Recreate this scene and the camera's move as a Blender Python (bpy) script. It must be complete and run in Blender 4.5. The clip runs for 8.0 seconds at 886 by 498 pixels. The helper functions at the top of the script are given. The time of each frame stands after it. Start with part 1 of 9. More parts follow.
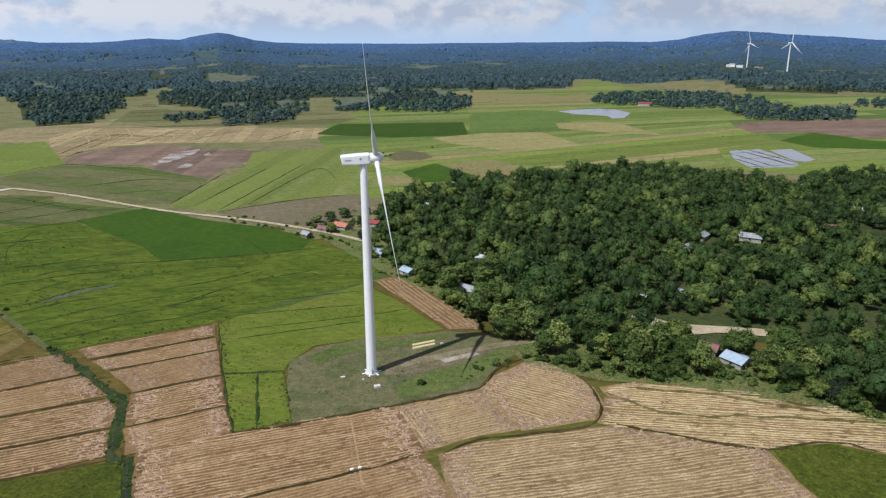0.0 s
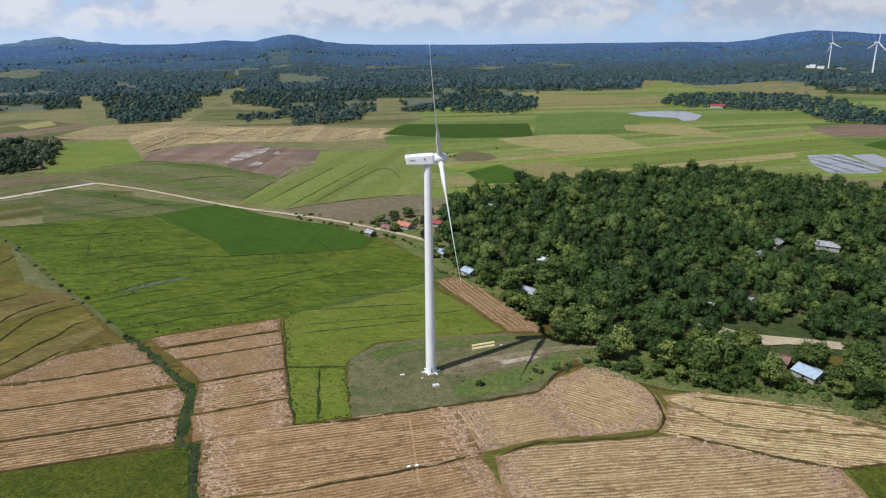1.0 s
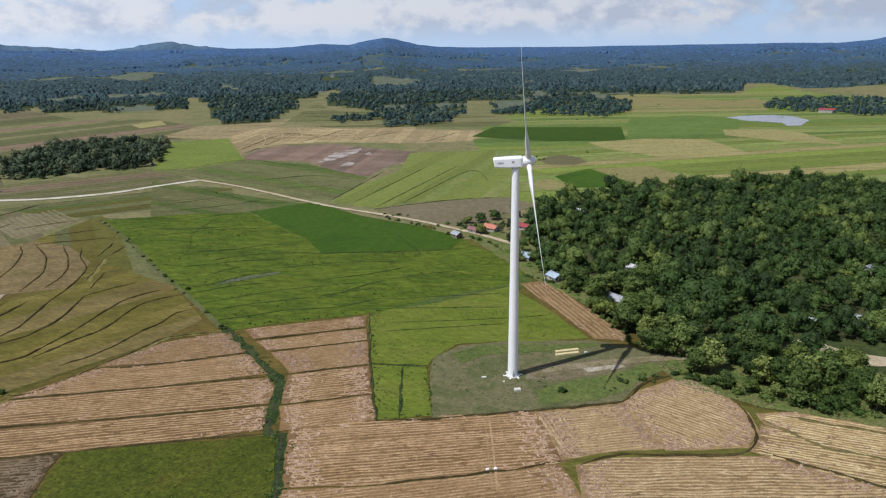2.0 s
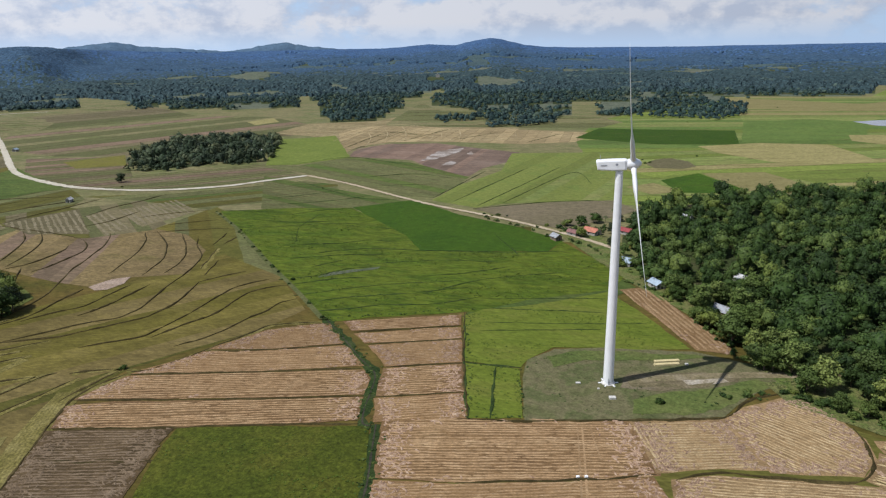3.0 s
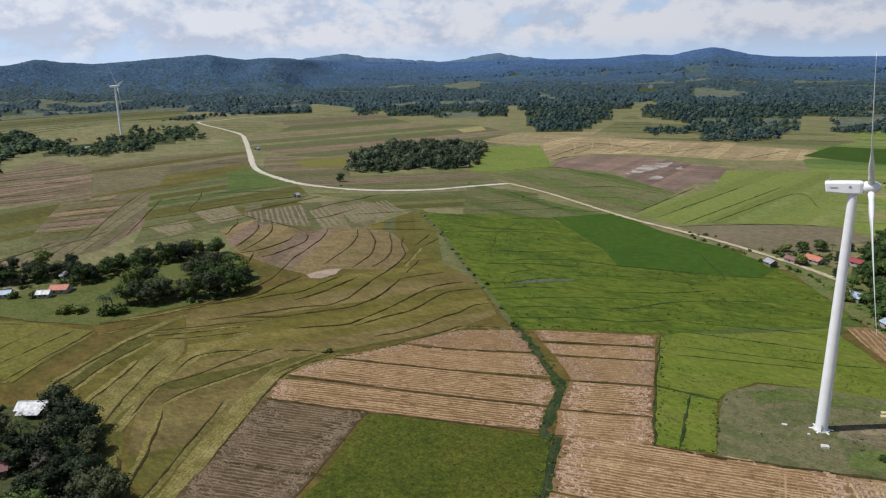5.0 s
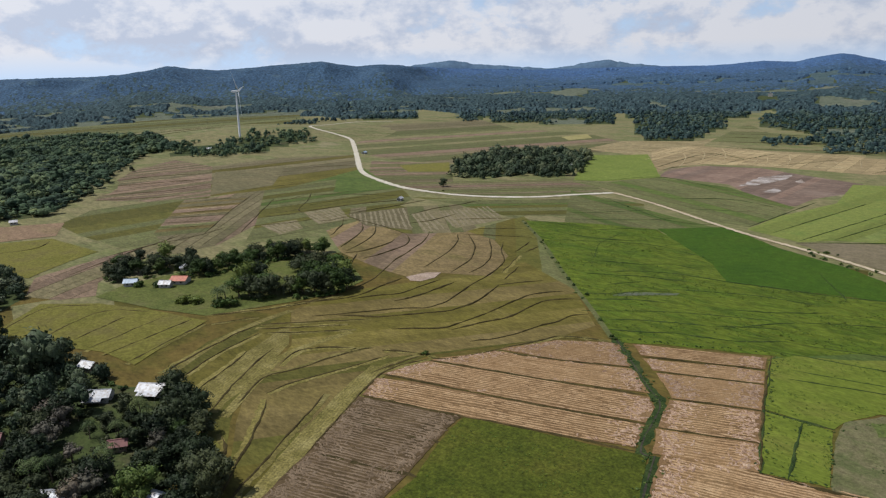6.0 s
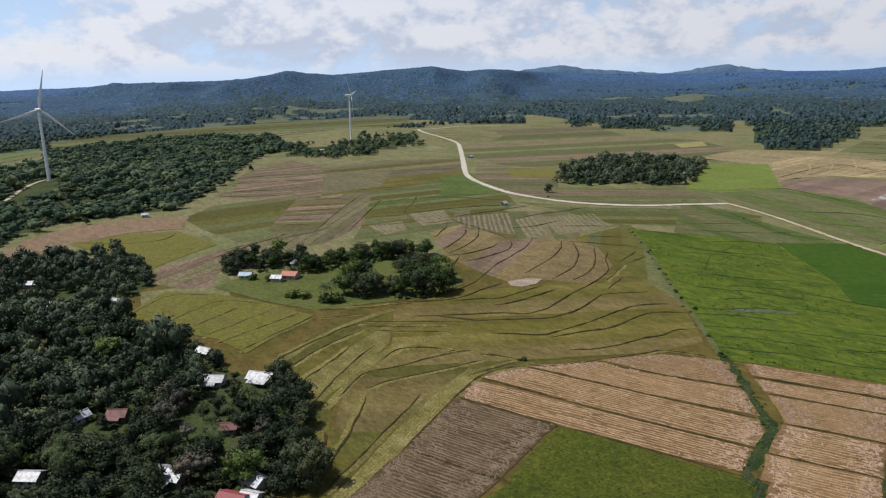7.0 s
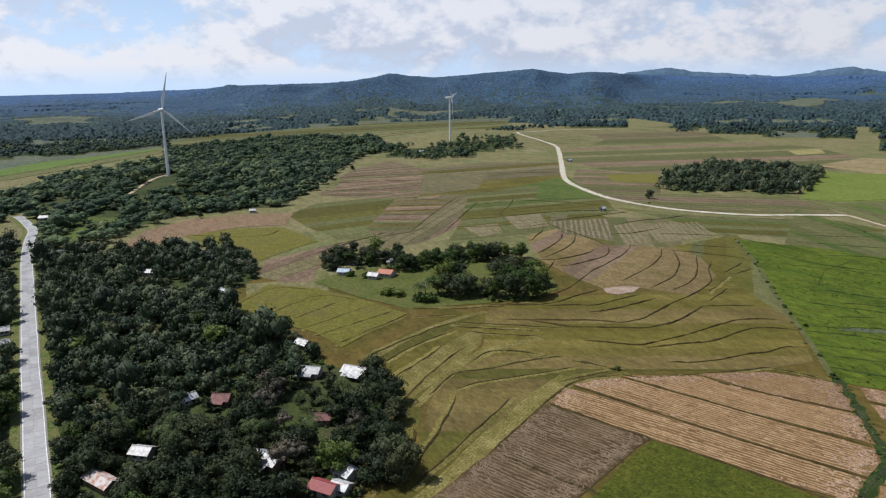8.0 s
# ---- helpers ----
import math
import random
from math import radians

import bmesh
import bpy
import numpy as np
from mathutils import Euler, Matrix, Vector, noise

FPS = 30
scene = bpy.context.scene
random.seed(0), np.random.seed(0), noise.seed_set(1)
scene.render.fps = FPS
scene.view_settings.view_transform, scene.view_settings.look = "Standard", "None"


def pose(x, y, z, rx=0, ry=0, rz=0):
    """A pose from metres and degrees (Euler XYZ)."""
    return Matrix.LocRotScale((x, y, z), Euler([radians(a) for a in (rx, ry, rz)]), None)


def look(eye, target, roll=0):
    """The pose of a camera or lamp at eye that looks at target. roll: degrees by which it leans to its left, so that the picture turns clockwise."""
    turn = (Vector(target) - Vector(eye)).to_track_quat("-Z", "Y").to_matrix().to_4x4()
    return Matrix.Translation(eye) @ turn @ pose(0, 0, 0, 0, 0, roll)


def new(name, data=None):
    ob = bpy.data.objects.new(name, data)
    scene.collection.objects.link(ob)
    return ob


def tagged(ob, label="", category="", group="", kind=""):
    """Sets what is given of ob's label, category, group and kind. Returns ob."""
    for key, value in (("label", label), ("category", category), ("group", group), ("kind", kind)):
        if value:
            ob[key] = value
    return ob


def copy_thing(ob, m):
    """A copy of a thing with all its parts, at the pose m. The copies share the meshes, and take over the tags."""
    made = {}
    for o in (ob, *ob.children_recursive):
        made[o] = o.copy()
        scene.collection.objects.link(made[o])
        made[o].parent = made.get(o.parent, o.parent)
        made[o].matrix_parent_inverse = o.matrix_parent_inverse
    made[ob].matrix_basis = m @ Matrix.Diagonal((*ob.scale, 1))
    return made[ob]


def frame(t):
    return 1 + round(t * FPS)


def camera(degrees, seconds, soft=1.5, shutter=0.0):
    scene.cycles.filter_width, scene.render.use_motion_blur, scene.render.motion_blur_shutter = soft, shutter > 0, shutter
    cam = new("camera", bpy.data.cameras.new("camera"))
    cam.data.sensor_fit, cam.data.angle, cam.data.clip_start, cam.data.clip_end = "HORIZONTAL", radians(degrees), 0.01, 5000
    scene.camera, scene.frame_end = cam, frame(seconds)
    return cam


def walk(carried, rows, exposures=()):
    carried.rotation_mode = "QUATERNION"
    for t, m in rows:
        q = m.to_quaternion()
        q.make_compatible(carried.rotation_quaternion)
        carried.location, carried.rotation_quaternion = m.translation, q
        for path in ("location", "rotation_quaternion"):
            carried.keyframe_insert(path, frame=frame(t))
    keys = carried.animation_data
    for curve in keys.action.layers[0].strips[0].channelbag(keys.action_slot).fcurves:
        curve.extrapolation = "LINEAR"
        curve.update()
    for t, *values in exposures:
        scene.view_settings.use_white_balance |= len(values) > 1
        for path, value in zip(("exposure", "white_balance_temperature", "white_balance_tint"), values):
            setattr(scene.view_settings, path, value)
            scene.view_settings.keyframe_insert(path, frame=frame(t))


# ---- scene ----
cam = camera(65.1, 8.0, 1.25)
PATH = [
    (0, (-0.254, -34.928, 115.594), (-0.226, -33.014, 115.014), -0.4),
    (0.5, (-0.174, -35.001, 115.594), (-0.224, -33.087, 115.016), -0.5),
    (1, (-0.092, -35.075, 115.596), (-0.243, -33.166, 115.02), -0.6),
    (1.5, (-0.006, -35.153, 115.597), (-0.273, -33.255, 115.026), -0.8),
    (3, (0.274, -35.4, 115.604), (-0.393, -33.6, 115.043), -1.1),
    (3.5, (0.381, -35.487, 115.605), (-0.415, -33.739, 115.048), -1.2),
    (4, (0.504, -35.581, 115.605), (-0.418, -33.892, 115.059), -1.3),
    (4.5, (0.64, -35.68, 115.604), (-0.404, -34.061, 115.069), -1.3),
    (6, (1.086, -35.99, 115.601), (-0.295, -34.633, 115.101), -1.2),
    (6.5, (1.244, -36.093, 115.601), (-0.237, -34.841, 115.11), -1.2),
    (7, (1.409, -36.195, 115.601), (-0.165, -35.059, 115.119), -1.1),
    (7.5, (1.578, -36.296, 115.601), (-0.081, -35.287, 115.124), -1.0),
    (8, (1.749, -36.397, 115.601), (0.03, -35.491, 115.131), -1.0),
]
EXPOSURE = ((0.0, 0.0, 6050, 9), (1.0, 0.0, 6080, 9), (4.0, -0.08, 6200, 10), (6.5, -0.09, 6280, 10), (8.0, -0.02, 6280, 10))
walk(cam, [(t, look(eye, target, roll)) for t, eye, target, roll in PATH], EXPOSURE)

# ---- light ----
SUN_DIR = Vector((38.6, 32.2, -77.0)).normalized()      # the way that sunlight travels
SUN_EL = math.asin(-SUN_DIR.z)
SUN_AZ = math.atan2(-SUN_DIR.x, -SUN_DIR.y)             # compass bearing of the sun from +y
sun = new("sun", bpy.data.lights.new("sun", "SUN"))
sun.data.energy, sun.data.angle, sun.data.color = 4.65, radians(0.5), (1.0, 0.957, 0.89)
sun.matrix_world = look((0, 0, 300), Vector((0, 0, 300)) + SUN_DIR)


def make_world():
    """Clear tropical sky with fair-weather cumulus banks all round the horizon."""
    w = bpy.data.worlds.new("sky")
    scene.world = w
    w.use_nodes = True
    nt = w.node_tree
    N, L = nt.nodes, nt.links
    bg = N["Background"]
    sky = N.new("ShaderNodeTexSky")
    sky.sky_type, sky.sun_disc = "NISHITA", False
    sky.sun_elevation, sky.sun_rotation = SUN_EL, SUN_AZ
    sky.air_density, sky.dust_density, sky.ozone_density = 0.6, 0.4, 1.0
    tc = N.new("ShaderNodeTexCoord")
    sep = N.new("ShaderNodeSeparateXYZ")
    L.new(tc.outputs["Generated"], sep.inputs[0])

    def math_node(op, a, b=None):
        n = N.new("ShaderNodeMath")
        n.operation = op
        for i, v in enumerate((a, b)):
            if v is None:
                continue
            if isinstance(v, (int, float)):
                n.inputs[i].default_value = v
            else:
                L.new(v, n.inputs[i])
        return n.outputs[0]

    def puffs(lift, scale, detail):
        comb = N.new("ShaderNodeCombineXYZ")
        L.new(sep.outputs[0], comb.inputs[0])
        L.new(sep.outputs[1], comb.inputs[1])
        L.new(math_node("ADD", math_node("MULTIPLY", sep.outputs[2], 1.7), lift), comb.inputs[2])
        n = N.new("ShaderNodeTexNoise")
        n.inputs["Scale"].default_value, n.inputs["Detail"].default_value, n.inputs["Roughness"].default_value = scale, detail, 0.62
        L.new(comb.outputs[0], n.inputs["Vector"])
        return n.outputs[0]

    def ramp(src, stops):
        r = N.new("ShaderNodeValToRGB")
        while len(r.color_ramp.elements) < len(stops):
            r.color_ramp.elements.new(0.5)
        for e, (p, c) in zip(r.color_ramp.elements, stops):
            e.position, e.color = p, (*c, 1)
        L.new(src, r.inputs[0])
        return r.outputs[0]

    body = puffs(0.0, 6.5, 9.0)
    above = puffs(0.045, 6.5, 9.0)                        # the same field a little higher: lit tops, grey feet
    cover = ramp(body, [(0.36, (0, 0, 0)), (0.415, (0.6, 0.6, 0.6)), (0.465, (1, 1, 1))])
    low = ramp(sep.outputs[2], [(0.0, (0.1, 0.1, 0.1)), (0.03, (1, 1, 1)), (0.15, (0.9, 0.9, 0.9)), (0.34, (0.15, 0.15, 0.15))])
    amount = math_node("MULTIPLY", cover, low)
    tone = ramp(math_node("ADD", math_node("SUBTRACT", body, above), 0.5), [(0.44, (0.74, 0.8, 0.89)), (0.5, (0.91, 0.935, 0.97)), (0.55, (1.06, 1.05, 1.03))])
    cloud = N.new("ShaderNodeMixRGB")
    cloud.blend_type = "MULTIPLY"
    cloud.inputs[0].default_value = 1.0
    cloud.inputs[2].default_value = (CLOUD * 0.98, CLOUD * 0.995, CLOUD * 1.07, 1)
    L.new(tone, cloud.inputs[1])
    haze = N.new("ShaderNodeMixRGB")                     # bright moist air near the horizon
    haze.inputs[2].default_value = (6.4, 8.2, 10.8, 1)
    L.new(ramp(sep.outputs[2], [(0.0, (0.95, 0.95, 0.95)), (0.16, (0.45, 0.45, 0.45)), (0.34, (0.04, 0.04, 0.04))]), haze.inputs[0])
    L.new(sky.outputs[0], haze.inputs[1])
    mix = N.new("ShaderNodeMixRGB")
    L.new(amount, mix.inputs[0])
    L.new(haze.outputs[0], mix.inputs[1])
    L.new(cloud.outputs[0], mix.inputs[2])
    glow = N.new("ShaderNodeVectorMath")                 # air and cloud scatter more light towards the sun
    glow.operation = "DOT_PRODUCT"
    glow.inputs[1].default_value = -SUN_DIR
    L.new(tc.outputs["Generated"], glow.inputs[0])
    gain = math_node("ADD", math_node("MULTIPLY", glow.outputs["Value"], 0.35), 1.06)
    lit = N.new("ShaderNodeMixRGB")
    lit.blend_type = "MULTIPLY"
    lit.inputs[0].default_value = 1.0
    L.new(mix.outputs[0], lit.inputs[1])
    L.new(gain, lit.inputs[2])
    L.new(lit.outputs[0], bg.inputs[0])
    bg.inputs[1].default_value = 0.081


CLOUD = 8.3
make_world()
scene.view_settings.exposure = 0.0


# ---- materials ----
def ground_mat(name, cols, scale=0.03, fine=1.2, rough=0.95, bump=0.3, stripe=None, streak=None, grain=0.35, tone=0.16, mottle=0.22, relief=0.4):
    """Soil or crop: two scales of colour variation, fine relief, and drill or furrow lines (angle in degrees, spacing in metres, depth)."""
    m = bpy.data.materials.new(name)
    m.use_nodes = True
    N, L = m.node_tree.nodes, m.node_tree.links
    b = N["Principled BSDF"]
    b.inputs["Roughness"].default_value = rough
    b.inputs["Specular IOR Level"].default_value = 0.12
    geo = N.new("ShaderNodeNewGeometry")
    vec = geo.outputs["Position"]
    if streak:
        mp = N.new("ShaderNodeMapping")
        mp.inputs["Rotation"].default_value[2] = radians(-streak[0])
        mp.inputs["Scale"].default_value = (streak[1], 1, 1)
        L.new(vec, mp.inputs[0])
        svec = mp.outputs[0]
    else:
        svec = vec
    big = N.new("ShaderNodeTexNoise")
    big.inputs["Scale"].default_value, big.inputs["Detail"].default_value, big.inputs["Roughness"].default_value = scale, 6, 0.62
    L.new(svec, big.inputs["Vector"])
    r = N.new("ShaderNodeValToRGB")
    while len(r.color_ramp.elements) < len(cols):
        r.color_ramp.elements.new(0.5)
    for i, (e, c) in enumerate(zip(r.color_ramp.elements, cols)):
        e.position, e.color = 0.32 + 0.36 * i / max(1, len(cols) - 1), (*c, 1)
    L.new(big.outputs[0], r.inputs[0])
    sm = N.new("ShaderNodeTexNoise")
    sm.inputs["Scale"].default_value, sm.inputs["Detail"].default_value, sm.inputs["Roughness"].default_value = fine, 5, 0.7
    L.new(svec, sm.inputs["Vector"])
    md = N.new("ShaderNodeTexNoise")
    md.inputs["Scale"].default_value, md.inputs["Detail"].default_value, md.inputs["Roughness"].default_value = max(scale * 7, 0.12), 4, 0.65
    L.new(svec, md.inputs["Vector"])
    mm = N.new("ShaderNodeMapRange")
    mm.inputs[1].default_value, mm.inputs[2].default_value, mm.inputs[3].default_value, mm.inputs[4].default_value = 0.32, 0.68, 1 - mottle, 1 + mottle
    L.new(md.outputs[0], mm.inputs[0])
    rr = N.new("ShaderNodeMapRange")
    rr.inputs[1].default_value, rr.inputs[2].default_value, rr.inputs[3].default_value, rr.inputs[4].default_value = 0.3, 0.7, 1 - grain, 1 + grain
    L.new(sm.outputs[0], rr.inputs[0])
    mul = N.new("ShaderNodeMixRGB")
    mul.blend_type = "MULTIPLY"
    mul.inputs[0].default_value = 1
    grains = N.new("ShaderNodeMath")
    grains.operation = "MULTIPLY"
    L.new(rr.outputs[0], grains.inputs[0])
    L.new(mm.outputs[0], grains.inputs[1])
    L.new(r.outputs[0], mul.inputs[1])
    L.new(grains.outputs[0], mul.inputs[2])
    col = mul.outputs[0]
    height = sm.outputs[0]
    if stripe:
        mp = N.new("ShaderNodeMapping")
        mp.inputs["Rotation"].default_value[2] = radians(-stripe[0] - 90)
        L.new(vec, mp.inputs[0])
        wv = N.new("ShaderNodeTexWave")
        wv.inputs["Scale"].default_value = 0.314 / stripe[1]
        wv.inputs["Distortion"].default_value, wv.inputs["Detail"].default_value, wv.inputs["Detail Scale"].default_value = 1.6, 2, 0.4
        L.new(mp.outputs[0], wv.inputs["Vector"])
        sr = N.new("ShaderNodeMapRange")
        sr.inputs[3].default_value, sr.inputs[4].default_value = 1 - stripe[2], 1 + stripe[2]
        L.new(wv.outputs["Fac"], sr.inputs[0])
        m2 = N.new("ShaderNodeMixRGB")
        m2.blend_type = "MULTIPLY"
        m2.inputs[0].default_value = 1
        L.new(col, m2.inputs[1])
        L.new(sr.outputs[0], m2.inputs[2])
        col = m2.outputs[0]
    if tone:                                            # plots differ a little from one another
        oi = N.new("ShaderNodeObjectInfo")
        tr = N.new("ShaderNodeMapRange")
        tr.inputs[3].default_value, tr.inputs[4].default_value = 1 - tone, 1 + tone
        L.new(oi.outputs["Random"], tr.inputs[0])
        m3 = N.new("ShaderNodeMixRGB")
        m3.blend_type = "MULTIPLY"
        m3.inputs[0].default_value = 1
        L.new(col, m3.inputs[1])
        L.new(tr.outputs[0], m3.inputs[2])
        col = m3.outputs[0]
    L.new(col, b.inputs["Base Color"])
    bp = N.new("ShaderNodeBump")
    bp.inputs["Strength"].default_value, bp.inputs["Distance"].default_value = bump, relief
    L.new(height, bp.inputs["Height"])
    L.new(bp.outputs[0], b.inputs["Normal"])
    return m


LEAF_GRAIN = 3.0                                        # leaf sprays to the metre


def leaf_mat(name, dark, light, rough=0.6, per_object=True, grain=LEAF_GRAIN):
    """Foliage: tone and hue differ from tree to tree, a little from clump to clump."""
    m = bpy.data.materials.new(name)
    m.use_nodes = True
    N, L = m.node_tree.nodes, m.node_tree.links
    b = N["Principled BSDF"]
    b.inputs["Roughness"].default_value = rough
    b.inputs["Specular IOR Level"].default_value = 0.12
    geo = N.new("ShaderNodeNewGeometry")
    if per_object:
        tree = N.new("ShaderNodeObjectInfo").outputs["Random"]
    else:                                               # in a joined wood each tree carries its own tone
        at = N.new("ShaderNodeAttribute")
        at.attribute_name = "tone"
        tree = at.outputs["Fac"]
    ad = N.new("ShaderNodeMath")
    ad.operation = "MULTIPLY_ADD"
    ad.inputs[1].default_value = 0.78
    L.new(tree, ad.inputs[0])
    part_of = N.new("ShaderNodeMath")
    part_of.operation = "MULTIPLY"
    part_of.inputs[1].default_value = 0.22
    L.new(geo.outputs["Random Per Island"], part_of.inputs[0])
    L.new(part_of.outputs[0], ad.inputs[2])
    r = N.new("ShaderNodeValToRGB")
    mid = tuple(a + (b_ - a) * k for a, b_, k in zip(dark, light, (0.3, 0.42, 0.3)))
    warm = tuple(min(0.3, c * k) for c, k in zip(light, (1.2, 1.1, 0.85)))
    r.color_ramp.elements.new(0.5)
    r.color_ramp.elements.new(0.5)
    for e, (p, c) in zip(r.color_ramp.elements, ((0.0, dark), (0.45, mid), (0.8, light), (1.0, warm))):
        e.position, e.color = p, (*c, 1)
    L.new(ad.outputs[0], r.inputs[0])
    ns = N.new("ShaderNodeTexNoise")
    ns.inputs["Scale"].default_value, ns.inputs["Detail"].default_value = grain, 4
    L.new(geo.outputs["Position"], ns.inputs["Vector"])
    mr = N.new("ShaderNodeMapRange")
    mr.inputs[1].default_value, mr.inputs[2].default_value, mr.inputs[3].default_value, mr.inputs[4].default_value = 0.32, 0.68, 0.48, 1.5
    L.new(ns.outputs[0], mr.inputs[0])
    ml = N.new("ShaderNodeMixRGB")
    ml.blend_type = "MULTIPLY"
    ml.inputs[0].default_value = 1
    L.new(r.outputs[0], ml.inputs[1])
    L.new(mr.outputs[0], ml.inputs[2])
    L.new(ml.outputs[0], b.inputs["Base Color"])
    return m


def hard_mat(name, col, rough=0.5, metal=0.0, vary=0.15, scale=1.5, stain=None):
    """Paint, sheet metal, concrete: base colour with blotches and stains."""
    m = bpy.data.materials.new(name)
    m.use_nodes = True
    N, L = m.node_tree.nodes, m.node_tree.links
    b = N["Principled BSDF"]
    b.inputs["Roughness"].default_value, b.inputs["Metallic"].default_value = rough, metal
    geo = N.new("ShaderNodeNewGeometry")
    n = N.new("ShaderNodeTexNoise")
    n.inputs["Scale"].default_value, n.inputs["Detail"].default_value = scale, 6
    L.new(geo.outputs["Position"], n.inputs["Vector"])
    r = N.new("ShaderNodeValToRGB")
    lo = stain or tuple(c * (1 - vary) for c in col)
    r.color_ramp.elements[0].position, r.color_ramp.elements[0].color = 0.36, (*lo, 1)
    r.color_ramp.elements[1].position, r.color_ramp.elements[1].color = 0.56, (*col, 1)
    L.new(n.outputs[0], r.inputs[0])
    L.new(r.outputs[0], b.inputs["Base Color"])
    bp = N.new("ShaderNodeBump")
    bp.inputs["Strength"].default_value, bp.inputs["Distance"].default_value = 0.12, 0.05
    L.new(n.outputs[0], bp.inputs["Height"])
    L.new(bp.outputs[0], b.inputs["Normal"])
    return m


